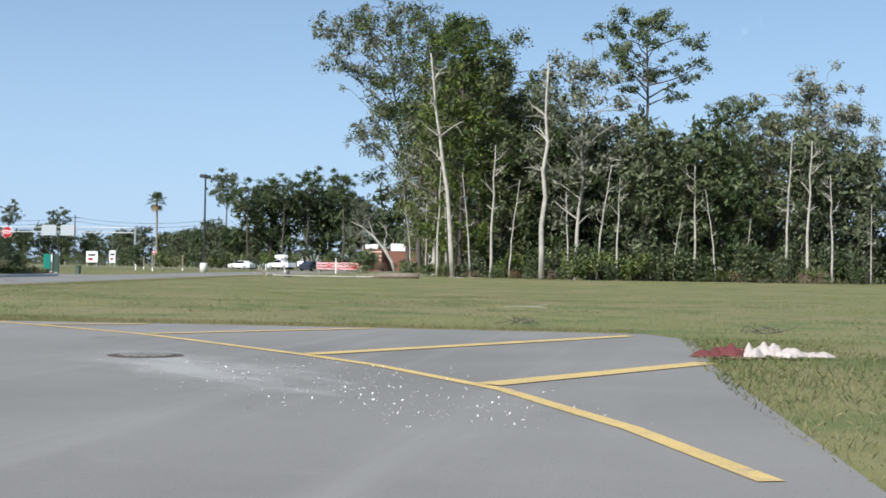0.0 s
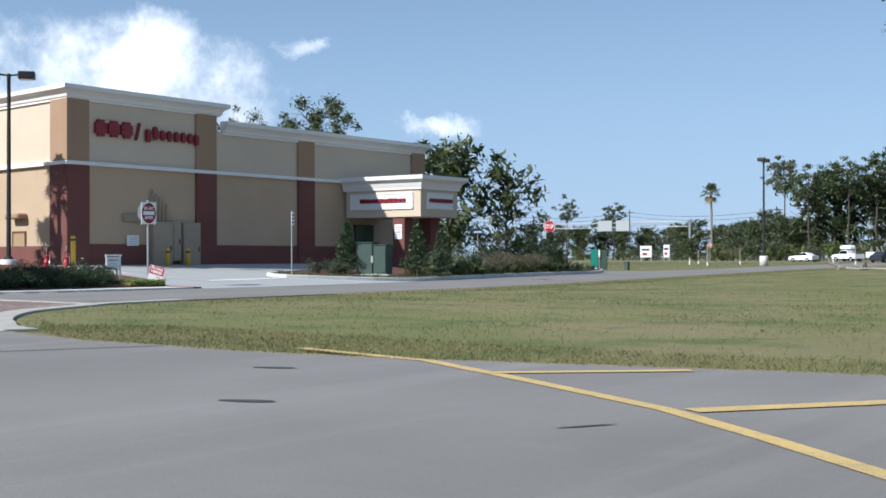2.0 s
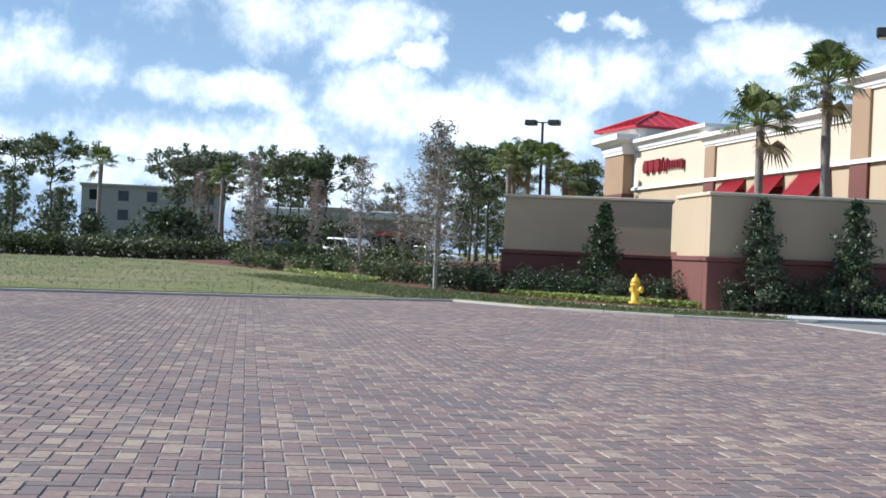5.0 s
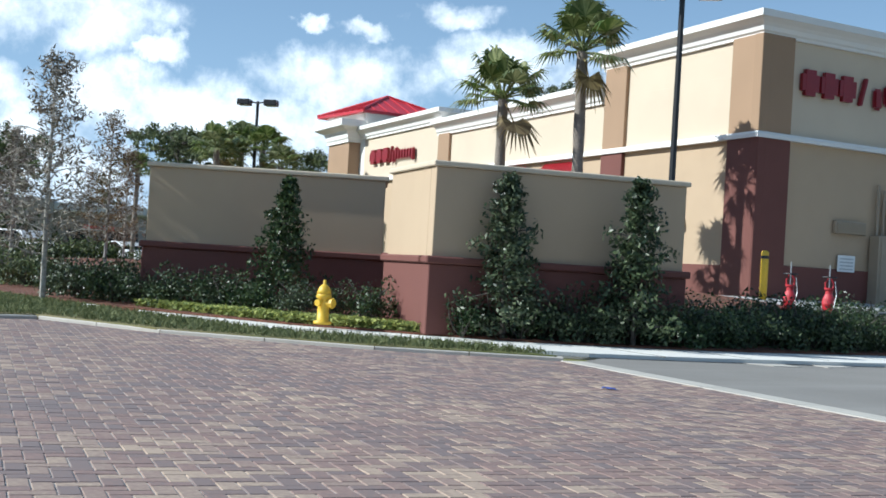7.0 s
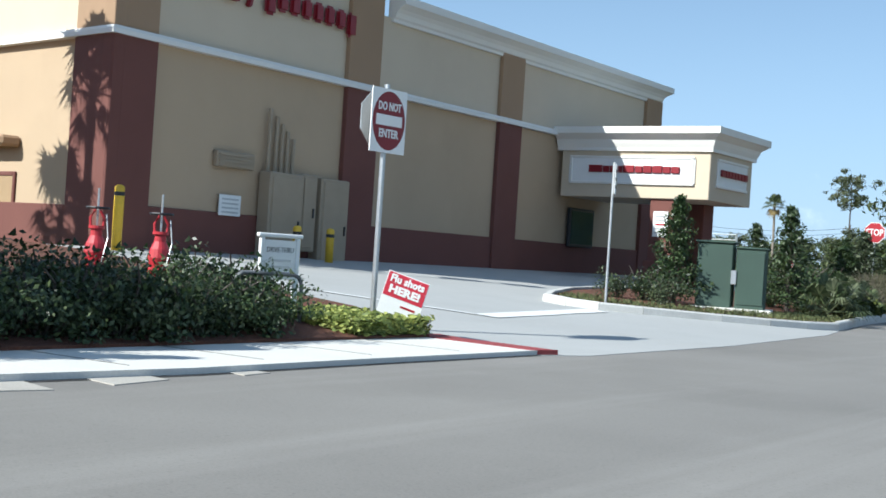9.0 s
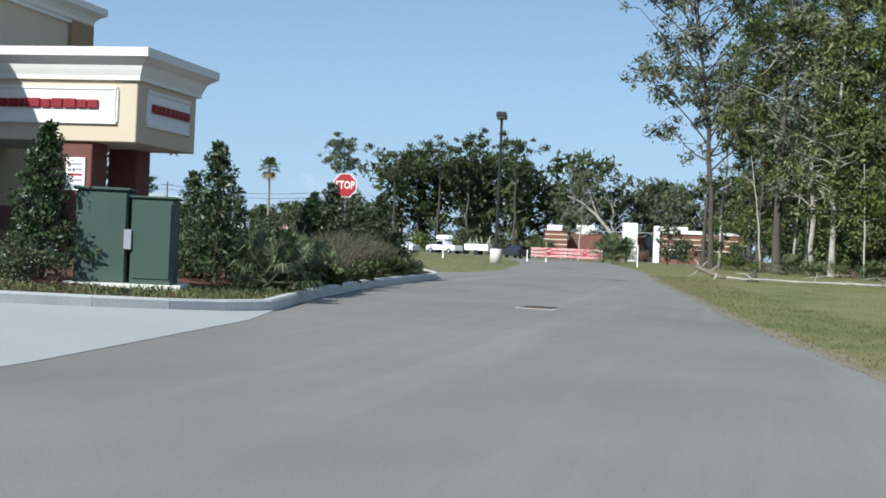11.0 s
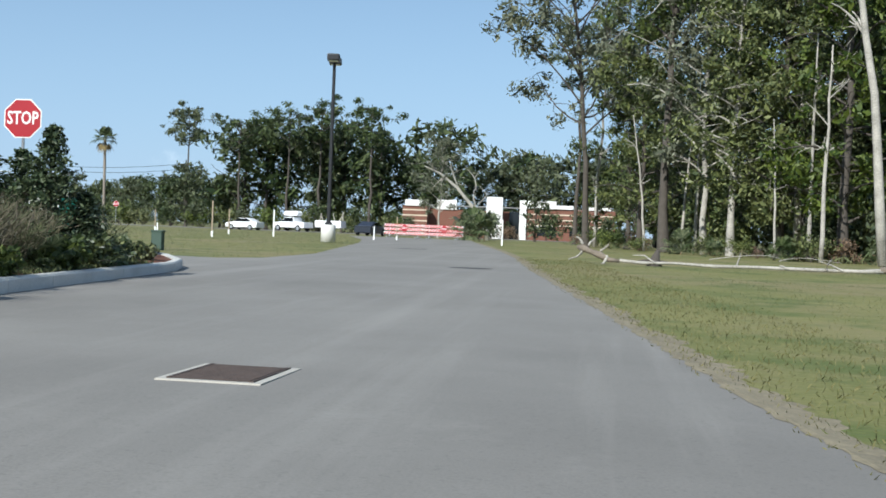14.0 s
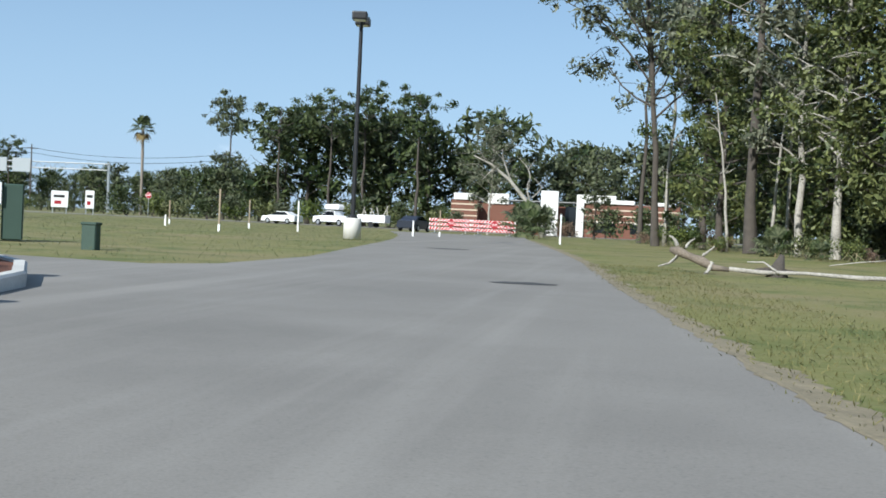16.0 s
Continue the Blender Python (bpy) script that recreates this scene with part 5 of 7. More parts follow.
# patterns for the woods
oak = [tree("oak_tree", "dense dark green broadleaf tree at the edge of the woods", 16, 0.9, 4.8, M_LEAF, M_BARK, 0.24, 28, 9500, 0.225, clump_r=1.15) for _ in range(2)]
column = [tree("oak_tree", "tall narrow dense green tree in the woods", 22, 1.5, 3.6, M_LEAF3, M_BARK, 0.22, 40, 11500, 0.215, shape="column", clump_r=1.1),
          tree("oak_tree", "tall dark green tree in the woods", 19, 1.4, 4.3, M_LEAF, M_BARK, 0.25, 32, 12500, 0.21, shape="oval", clump_r=1.2)]
grey = [tree("water_oak_tree", "very tall thin grey-green tree, half bare, with a wide open crown", 29, 8.0, 8.8, M_LEAF2, M_BARK, 0.23, 44, 16500, 0.265, (-2.6, 0), "vase", clump_r=1.35, gap=0.05),
        tree("water_oak_tree", "grey-green open-crowned tree in the woods", 17, 4.0, 4.5, M_LEAF2, M_PALEBARK, 0.18, 24, 6500, 0.21, (0.5, 0), "oval", clump_r=1.05, gap=0.1)]
pine = [tree("pine_tree", "tall pine with a bare trunk and a flat-topped crown", 23, 14.8, 3.9, M_PINE, M_BARK, 0.25, 19, 5500, 0.21, shape="pine", clump_r=1.0),
        tree("pine_tree", "slender pine with small tufted crown", 20, 13.2, 2.9, M_PINE, M_BARK, 0.2, 16, 3200, 0.24, shape="pine", clump_r=0.95)]
spire = tree("cypress_tree", "narrow spire-shaped green tree with a pale lower trunk", 21, 3.0, 2.3, M_LEAF3, M_PALEBARK, 0.2, 52, 11000, 0.19, (0.3, 0), "column", clump_r=0.85)
forked = tree("oak_tree", "tall tree with a stout bare brown trunk forking high up", 25, 11.5, 6.2, M_LEAF, M_BARK, 0.3, 22, 10500, 0.21, (0.5, 0), "vase", clump_r=1.3)
# inner trees: the gloom inside the woods is put into their darker leaves
lite = [tree("oak_tree", "green tree deep in the woods, its shade put into the leaf colour", 16, 0.8, 4.6, M_LEAFDARK, M_BARK, 0.22, 22, 1750, 0.47, clump_r=1.4, twigs=False),
        tree("oak_tree", "tall green tree deep in the woods, its shade put into the leaf colour", 20, 1.2, 3.8, M_LEAFDARK, M_BARK, 0.22, 26, 1900, 0.47, shape="column", clump_r=1.4, twigs=False)]
birch = [snag("dead_tree", "pale dead trunk with broken limbs in the woods", 16, 0.2, (0.6, 0.2), 9), snag("dead_tree", "thin pale leaning dead trunk in the woods", 11, 0.12, (-1.2, 0.4), 5)]
leaning = snag("dead_tree", "stout bleached dead trunk leaning at the edge of the woods", 19, 0.23, (-2.4, 0.5), 12)
straight = snag("dead_tree", "straight pale trunk, brown below, standing at the edge of the woods", 17.5, 0.25, (-0.4, 0.0), 9)
under = [shrub("understory_shrub", "dense dark shrub at the foot of the woods", 1.7, 2.6, 850, M_LEAFDARK, 0.27, "woodland shrubs"),
         shrub("understory_shrub", "olive-green tangled shrub at the foot of the woods", 1.5, 2.0, 850, M_LEAF3, 0.25, "woodland shrubs"),
         shrub("understory_shrub", "dry rusty brown shrub at the foot of the woods", 1.3, 1.8, 600, M_RUSTLEAF, 0.22, "woodland shrubs")]
palmetto = fan_palm("palmetto", "low green palmetto fan at the foot of the woods", 0.2, 1.5, 14, 0.1, 2, "palmettos", M_PALMETTO)

# front of the woods, seen across the lawn and from the lane
put(grey[0], 17.8, 99.0, 1.0, 10)
put(forked, 22.5, 83.1, 1.0, 40)
put(spire, 25.6, 75.5, 1.0, 0)
put(column[0], 29.8, 66.5, 1.1, 20)
put(column[1], 33.0, 68.5, 1.1, 80)
put(straight, 38.2, 57.0, 1.0, 200)
put(grey[1], 40.3, 64.5, 1.12, 0)
put(column[1], 36.0, 72.0, 0.95, 130)
put(pine[0], 46.0, 68.0, 1.02, 40)
put(oak[0], 47.5, 66.0, 0.83, 10)
put(oak[1], 52.5, 70.0, 0.8, 60)
put(pine[1], 54.8, 85.0, 0.93, 0)
put(grey[1], 60.5, 78.0, 1.12, 90)
put(oak[0], 57.0, 74.0, 0.95, 200)
put(grey[1], 64.0, 82.0, 1.0, 10)
put(birch[0], 59.5, 66.0, 0.75, 20)
put(birch[1], 57.8, 66.0, 1.1, 120)
put(birch[1], 69.0, 70.0, 0.9, 30)
put(grey[1], 71.0, 76.0, 0.62, 30)
put(grey[1], 76.0, 70.0, 0.55, 100)
put(column[0], 21.4, 92.0, 0.9, 0)
put(pine[1], 16.7, 119.0, 1.0, 20)
put(oak[1], 20.8, 101.0, 0.85, 30)
put(column[1], 26.8, 88.0, 1.0, 60)
put(spire, 30.6, 81.0, 1.05, 100)
put(grey[1], 24.8, 82.0, 1.1, 220)
put(column[0], 28.2, 76.0, 0.98, 260)
put(oak[0], 33.0, 76.0, 1.12, 20)
put(birch[1], 21.4, 84.3, 0.75, 0)
put(birch[1], 18.6, 107.0, 0.5, 60)
put(birch[0], 18.4, 101.5, 0.85, 10)
put(birch[0], 24.6, 86.5, 0.6, 250)
put(birch[0], 29.4, 78.0, 1.1, 60)
put(birch[1], 26.7, 66.5, 0.6, 300)
put(leaning, 30.3, 60.5, 1.0, 0)
put(birch[1], 28.4, 67.5, 0.95, 100)
put(birch[0], 28.3, 63.5, 0.6, 40)
put(birch[0], 33.5, 60.5, 0.7, 40)
put(birch[1], 42.5, 58.5, 0.85, 210)
put(birch[1], 52.0, 64.0, 0.7, 20)
put(birch[1], 23.6, 84.5, 0.85, 250)
put(birch[1], 31.6, 61.5, 0.8, 70)
put(birch[1], 35.0, 61.0, 0.75, 170)
for k, (x, y, z) in enumerate(((44.0, 60.0, 0.7), (48.5, 62.3, 0.55), (50.3, 63.3, 0.8), (54.5, 64.5, 0.5), (61.5, 65.0, 0.75), (64.5, 64.5, 0.6), (66.8, 66.0, 0.85), (72.5, 65.0, 0.7), (40.2, 58.5, 0.6))):
    put(birch[k % 2], x, y, z * (0.75 if k % 2 == 0 else 1.0))
# deeper rows
fill = [*lite, lite[0], lite[0], lite[1], lite[0]]
for k in range(38):
    f = RNG.random()
    y = 62 + 62 * f + 6 * RNG.random()
    x = 34 + (0 if y < 80 else -(y - 80) * 0.32) + RNG.random() * (42 - 14 * f)
    if y < 74 and 50 < x:
        y += 16
    put(fill[k % 6], x, y + 8, 0.62 + 0.3 * RNG.random())
for k in range(58):
    # along the edge: from the lane side round to the east
    f = (k + RNG.random() * 0.6) / 58
    pts = ((16.5, 116.0), (20.5, 88.0), (25.0, 70.0), (30.5, 60.5), (38.0, 55.5), (47.0, 61.0), (57.0, 63.0), (70.0, 62.0), (90.0, 52.0))
    q = f * (len(pts) - 1)
    i = min(int(q), len(pts) - 2)
    p = Vector(pts[i]).lerp(Vector(pts[i + 1]), q - i)
    put(under[(1, 2, 0, 1, 2)[k % 5]], p.x + RNG.normal() * 1.0 + 0.8, p.y + 1.4 + abs(RNG.normal()) * 1.8, 0.32 + 0.4 * RNG.random())
    if k % 3 == 0:
        put(palmetto, p.x + RNG.normal() * 0.8, p.y + 0.6 + RNG.random(), 0.4 + 0.4 * RNG.random())
for k in range(46):
    # dark thicket behind the first trunks
    f = 0.14 + 0.62 * (k + RNG.random()) / 46
    q = f * (len(pts) - 1)
    i = int(q)
    p = Vector(pts[i]).lerp(Vector(pts[i + 1]), q - i)
    d = 3.0 + 8.0 * RNG.random()
    put(under[(0, 0, 1)[k % 3]], p.x + d * 0.75 + 1.0, p.y + d * 0.75, 0.8 + 0.7 * RNG.random())
    if k % 2:
        put(lite[k // 2 % 2], p.x + 5 + d * 0.8, p.y + 5 + d * 0.9, 0.5 + 0.35 * RNG.random())
for k in range(14):
    put(lite[k % 2], 46 + 3.2 * k + RNG.normal(), 90 + 8 * RNG.random(), 0.55 + 0.2 * RNG.random())
for k in range(26):
    put(under[0], 30 + 44 * RNG.random(), 76 + 18 * RNG.random(), 1.2 + 0.9 * RNG.random())

# far trees along the highway, north
farwood = [tree("oak_tree", "dense dark oak beyond the far road", 13, 1.0, 5.0, M_LEAFDARK, M_BARK, 0.25, 20, 1500, 0.56, clump_r=1.55, twigs=False) for _ in range(2)]
for k in range(64):
    x = -128 + 190 * (k + RNG.random()) / 64
    y = 184 + 16 * RNG.random() + (82 if x < -62 else 34 if x < -45 else 0)
    s = (0.62 if x < -75 else 0.66 if x < -33 else 1.08 if x < 0 else 0.95) * (0.75 + 0.4 * RNG.random())
    put(farwood[k % 2], x, y, s)
farpine = tree("pine_tree", "tall far pine with a bare trunk and an irregular dark crown", 23, 15.0, 3.9, M_LEAFDARK, M_BARK, 0.3, 16, 2200, 0.42, shape="pine", clump_r=1.15)
for x, y, s in ((-24, 180, 0.72), (-20, 182, 0.78), (-31, 180, 0.68), (-12, 178, 0.76), (-58.0, 241, 0.97), (-112, 262, 0.62), (-126, 262, 0.66)):
    put(farpine, x, y, s)
away(farpine)
put(grey[1], 2.5, 136, 0.62, 30)
arched = thing("dead_tree", 7.2, 135.0, gz(135), "bleached dead tree leaning over behind the barricade", "tree", "dead trees")
bm = bmesh.new()
tube(bm, [(0.6, 0, -0.2), (0.0, 0, 1.6), (-1.2, 0.1, 3.4), (-2.8, 0.2, 5.2), (-4.6, 0.2, 6.6), (-6.2, 0.1, 7.3)], [0.24, 0.21, 0.19, 0.16, 0.11, 0.04], 9)
for a, b, r in (((-2.6, 0.2, 5.0), (-3.6, 0.4, 8.0), 0.09), ((-4.4, 0.2, 6.4), (-5.6, 0.1, 8.3), 0.07), ((-0.3, 0, 2.2), (-0.9, 0.6, 5.4), 0.11), ((-0.9, 0.6, 5.0), (-2.0, 0.5, 7.2), 0.08), ((-0.6, 0.3, 3.6), (0.6, 0.2, 5.6), 0.06), ((-4.0, 0.2, 6.1), (-5.4, 0.3, 5.0), 0.06)):
    pts = limb(bm, a, b, r, 0.025, 0.05, 6, 4)
    limb(bm, pts[2], pts[2] + Vector((RNG.normal() * 0.8, 0.2, 0.9)), 0.04, 0.012, 0.1, 5, 2)
part("trunk", bm, M_PALEBARK, arched, "pale bleached bark", True)
put(lite[0], 12.5, 134, 0.5)
put(under[0], 8.2, 119, 1.0, z=0.2)
put(palmetto, 7.6, 117, 1.5, z=0.28)
put(palmetto, 8.9, 116, 1.4, z=0.28)
put(under[2], 11.2, 112, 0.7, z=0.28)
for k in range(44):
    put(under[k % 2], -110 + 116 * (k + RNG.random()) / 44, 178 + 4 * RNG.random() + (26 if k < 22 else 0), (0.7 if k < 22 else 1.1) + 0.7 * RNG.random())
for x, y, s in ((-5.0, 168, 1.0), (1.2, 168.5, 0.9), (5.6, 166, 1.3), (12.5, 165, 1.4), (17.0, 164, 1.5), (20.5, 163, 1.3)):
    put(under[0], x, y, s)
# trees behind the pharmacy
for p, x, y, s in ((oak[1], -31.2, 52, 0.92), (farwood[0], -33, 76, 1.0), (farwood[1], -37.5, 80, 0.92), (farwood[1], -29, 81, 0.8), (grey[1], -36, 47.5, 0.8), (pine[0], -53, 30, 0.66), (pine[1], -56, 34, 0.72)):
    put(p, x, y, s)

# planted palms by the south wall
palm_a = fan_palm("fan_palm", "fan palm with a slim grey trunk by the south wall", 5.8, 1.5, 22, 0.14, 1, "planted palms")
palm_a.matrix_basis = pose(-4.1, -5.85, 0.1)
palm_b = fan_palm("fan_palm", "tall fan palm with a slim grey trunk by the south wall", 7.15, 1.5, 22, 0.15, 1, "planted palms")
palm_b.matrix_basis = pose(-2.35, -4.4, 0.1)
far_palm = fan_palm("fan_palm", "distant slender fan palm with a small round crown", 14.2, 2.1, 26, 0.22, 4, "far palms", M_PALMETTO)
far_palm.matrix_basis = pose(-64.5, 216.0, gz(216))
for x, y, s in ((-34.4, -3.2, 0.9), (-37.8, -0.7, 1.0), (-35.4, -0.3, 0.97), (-33.2, -0.2, 0.85), (-36.2, -2.2, 0.9), (-56, -13.7, 0.8), (-60.5, -15.6, 0.85), (-40.0, -5.5, 0.72), (-66, -24, 0.95)):
    put(palm_b, x, y, s * 1.08, sz=s * (0.9 + 0.15 * RNG.random()))

# hedge, young magnolias and groundcover by the walk
holly = shrub("hedge_shrub", "dark glossy green hedge shrub", 0.66, 0.88, 1350, M_SHRUB, 0.068, "hedge")
mag = magnolia("young conical magnolia with dark glossy leaves", 2.4, 0.72, 4300)
for x, y, s in ((7.1, -17.05, 0.97), (11.15, -15.35, 1.0), (11.88, -13.57, 1.02)):
    put(mag, x, y, s, z=0.09)
HEDGE = [(11.0, -15.9), (11.6, -14.2), (12.0, -12.4), (12.1, -11.0), (12.05, -9.5), (11.95, -8.2), (11.3, -7.2)]
for k in range(26):
    q = k / 25 * (len(HEDGE) - 1)
    i = min(int(q), len(HEDGE) - 2)
    p = Vector(HEDGE[i]).lerp(Vector(HEDGE[i + 1]), q - i)
    put(holly, p.x - 0.12 + RNG.normal() * 0.12, p.y, 0.62 + 0.45 * RNG.random(), z=0.09)
    if p.y > -12.2:
        put(holly, p.x - 0.9 + RNG.normal() * 0.1, p.y + 0.2, 0.85 + 0.25 * RNG.random(), z=0.09)
for k in range(9):
    f = k / 8
    put(holly, 4.5 + 4.6 * f + RNG.normal() * 0.1, -19.1 + 2.6 * f, 0.8 + 0.2 * RNG.random(), z=0.12)
for x, y in ((3.6, -19.4), (3.2, -18.7), (2.2, -19.2), (4.0, -18.9)):
    put(holly, x, y, 1.1, z=0.12)

# planted island
for x, y, s in ((8.9, 7.3, 0.95), (9.5, 6.9, 0.8), (8.5, 6.9, 0.75), (8.7, 8.6, 0.8)):
    put(holly, x, y, s, z=0.12, sz=s * 1.1)
put(mag, 9.35, 7.9, 1.0, z=0.12)
put(mag, 10.6, 11.5, 1.05, z=0.12)
for x, y, s in ((9.8, 12.5, 1.1), (10.3, 13.6, 1.2), (9.3, 15.0, 1.3), (9.0, 17.0, 1.2), (8.6, 19.0, 1.3), (8.3, 21.0, 1.2), (7.9, 23.0, 1.25), (8.1, 25.0, 1.2), (8.9, 26.4, 0.9), (7.2, 28.4, 1.2), (6.8, 30.2, 1.1)):
    put(holly, x, y, s * 1.1, z=0.12, sz=s * 1.25)
for x, y, s, tall in ((8.4, 25.0, 1.2, 1.0), (7.9, 24.6, 1.0, 0.8), (9.9, 24.7, 1.1, 0.92), (9.2, 25.2, 1.05, 0.75), (7.0, 27.6, 1.0, 0.9), (10.35, 25.0, 0.95, 0.5), (7.3, 18.0, 1.0, 0.9)):
    put(mag, x, y, s, z=0.12, sz=tall)
pm = fan_palm("palmetto", "silvery low palmetto in the mulch of the island", 0.15, 1.05, 16, 0.08, 1, "island palmettos", M_PALMETTO)
for x, y, s in ((11.5, 12.6, 0.85), (11.3, 13.9, 0.8), (11.6, 11.0, 0.8), (10.45, 23.0, 0.55), (10.25, 25.9, 0.5), (11.2, 15.6, 0.7), (10.0, 27.4, 0.4)):
    put(pm, x, y, s, z=0.12)
away(pm)


def plume_grass():
    t = thing("plume_grass", 0, 0, 0, "hazy pinkish-brown plume grass clump", "ornamental grass", "plume grasses")
    n = 1300
    a, r = RNG.random(n) * 6.28, RNG.random(n) ** 0.6 * 0.7
    z = RNG.random(n)
    c = np.stack([np.cos(a) * r * (0.35 + z), np.sin(a) * r * (0.35 + z), 0.08 + z * (0.9 - 0.45 * r)], 1)
    d = np.stack([np.cos(a) * r * 1.3, np.sin(a) * r * 1.3, np.ones(n) * 0.8], 1) + RNG.normal(size=(n, 3)) * 0.3
    mesh_part("tuft", leaf_mesh("tuft", c, 0.16 + 0.16 * RNG.random(n), M_MUHLY, 0.05, 0, d), t)
    return t


tuft = shrub("ornamental_grass", "low olive-green grassy tuft in the island bed", 0.5, 0.5, 700, M_LEAF3, 0.14, "island tufts", category="ornamental grass")
for x, y, s in ((11.4, 15.4, 1.0), (11.2, 17.4, 0.8), (11.0, 19.1, 0.9), (10.7, 21.0, 0.8), (10.4, 23.6, 1.0), (10.3, 25.0, 1.0), (10.0, 27.2, 0.8), (11.6, 13.4, 0.9), (9.9, 20.6, 1.2), (10.1, 17.6, 1.2), (11.9, 11.6, 0.8), (9.9, 28.8, 0.6), (9.4, 30.2, 0.5)):
    put(tuft, x, y, s, z=0.12)
away(tuft)
pg = plume_grass()
for x, y, s in ((10.9, 16.6, 1.0), (10.6, 18.3, 1.1), (10.3, 20.0, 1.15), (10.0, 21.6, 1.1), (9.8, 23.2, 1.1), (9.5, 24.6, 1.0), (10.0, 19.2, 1.1), (10.2, 22.4, 1.0), (10.0, 25.6, 0.9), (11.2, 14.2, 0.8)):
    put(pg, x, y, s, z=0.12)
away(pg)


# ---- grass, groundcover, litter ----
def inside(poly, p):
    x, y = p[:, 0], p[:, 1]
    hit = np.zeros(len(p), bool)
    for (x0, y0), (x1, y1) in zip(poly, poly[1:] + poly[:1]):
        cross = (y0 > y) != (y1 > y)
        hit ^= cross & (x < (x1 - x0) * (y - y0) / (y1 - y0 + 1e-12) + x0)
    return hit


def blades(name, label, poly, n, size, mat, z0=-0.03, bias=None, category="grass", aspect=0.09, flat=0.0):
    xs, ys = zip(*poly)
    p = np.stack([RNG.uniform(min(xs), max(xs), n * 3), RNG.uniform(min(ys), max(ys), n * 3)], 1)
    keep = inside(poly, p)
    if bias is not None:
        keep &= RNG.random(len(p)) < bias(p)
    p = p[keep][:n]
    s = size * (0.5 + RNG.random(len(p)))
    z = 0.0055 * np.clip(p[:, 1] - 8, 0, 52) + z0 + s * 0.42
    if flat:
        z += flat * RNG.random(len(p)) - s * 0.3
    d = np.concatenate([RNG.normal(size=(len(p), 2)) * (1.3 if flat else 0.75), np.full((len(p), 1), 0.3 if flat else 1.0)], 1)
    me = leaf_mesh(name, np.column_stack([p, z]), s, mat, aspect, 0, d)
    return tagged(new(name, me), label, category, "", "stuff")


LAWN = [(31.0, -25.2), (33.0, -25.7), (36.0, -25.95), (38.0, -25.85), (42.0, -25.05), (46.5, -24.65), (49.6, -24.45), (50.5, -26.2), (50.7, -31.3), (51.1, -36.0), (60.0, -30.0), (62.0, 20.0), (52.0, 50.0), (38.0, 50.0), (25.0, 60.0), (16.0, 90.0), (11.0, 95.0)] + [(x + 0.05, y) for x, y in EAST_EDGE[::-1][2:-1]] + [(23.2, -16.5), (24.6, -19.6), (26.2, -21.6), (28.4, -23.4)]
blades("lawn_grass", "short uneven green and straw lawn grass", LAWN, 75000, 0.062, M_GRASS, bias=lambda p: np.clip(1.4 - np.abs(p[:, 1] + 15) / 45, 0.12, 1))
EDGE = [(30.6, -24.7), (33.0, -25.9), (36.0, -26.15), (38.0, -26.05), (42.0, -25.25), (46.5, -24.85), (49.4, -24.65), (49.4, -23.2), (40.0, -23.6), (31.0, -22.6), (29.6, -23.6), (28.0, -22.6)]
blades("lawn_grass", "taller straggling grass along the asphalt edge", EDGE, 24000, 0.06, M_STRAWBLADE)
LATTICE = np.random.default_rng(11).random((98, 98))


def lattice_noise(x, y, s):
    u, v = (x * s + 200) % 96, (y * s + 200) % 96
    i, k = u.astype(int), v.astype(int)
    a, b = u - i, v - k
    a, b = a * a * (3 - 2 * a), b * b * (3 - 2 * b)
    return (LATTICE[i, k] * (1 - a) + LATTICE[i + 1, k] * a) * (1 - b) + (LATTICE[i, k + 1] * (1 - a) + LATTICE[i + 1, k + 1] * a) * b


def tufty(p):
    """Uneven clumps for the unmown tufts."""
    x, y = p[:, 0], p[:, 1]
    w = 0.45 * lattice_noise(x, y, 0.37) + 0.33 * lattice_noise(y, x, 0.93) + 0.22 * lattice_noise(x, y, 2.6)
    return np.clip((w - 0.5) * 5, 0, 1)


NEAR_LAWN = [(31.0, -25.0), (33.0, -25.6), (36.0, -25.85), (38.0, -25.75), (42.0, -24.95), (46.5, -24.55), (49.4, -24.35), (50.6, -26.2), (52.0, -33.0), (58.0, -28.0), (58.0, -4.0), (36.0, 4.0), (21.5, 0.0), (22.4, -12.0), (24.8, -19.8), (28.4, -23.3)]
blades("lawn_grass", "longer unmown tufts of grass on the lawn", NEAR_LAWN, 42000, 0.07, M_VERGE, bias=tufty)
blades("lawn_grass", "dry straw tufts scattered on the lawn", NEAR_LAWN, 9000, 0.065, M_STRAWBLADE, bias=lambda p: tufty(p[:, ::-1] * 0.8))
EAST_LAWN = [(21.6, -3.0), (20.4, 8.6), (18.8, 23.4), (16.4, 44.0), (30.0, 50.0), (34.0, 20.0), (32.0, 0.0)]
blades("lawn_grass", "longer unmown tufts of grass beside the lane", EAST_LAWN, 26000, 0.055, M_VERGE, bias=lambda p: tufty(p) * np.clip((34 - p[:, 0]) / 8, 0, 1), aspect=0.1)
EAST_RIM = [(50.2, -26.0), (50.45, -31.3), (50.85, -36.0), (51.6, -42.0), (55.0, -42.0), (54.5, -24.0)]
blades("lawn_grass", "rank uneven grass beside the parking lot", EAST_RIM, 7000, 0.085, M_VERGE, bias=lambda p: tufty(p) * np.clip((54 - p[:, 0]) / 3.2, 0, 1), aspect=0.1)
blades("lawn_grass", "dry grass beside the parking lot", EAST_RIM, 7000, 0.075, M_STRAWBLADE, bias=lambda p: np.clip((53.5 - p[:, 0]) / 3.0, 0, 1), aspect=0.1)
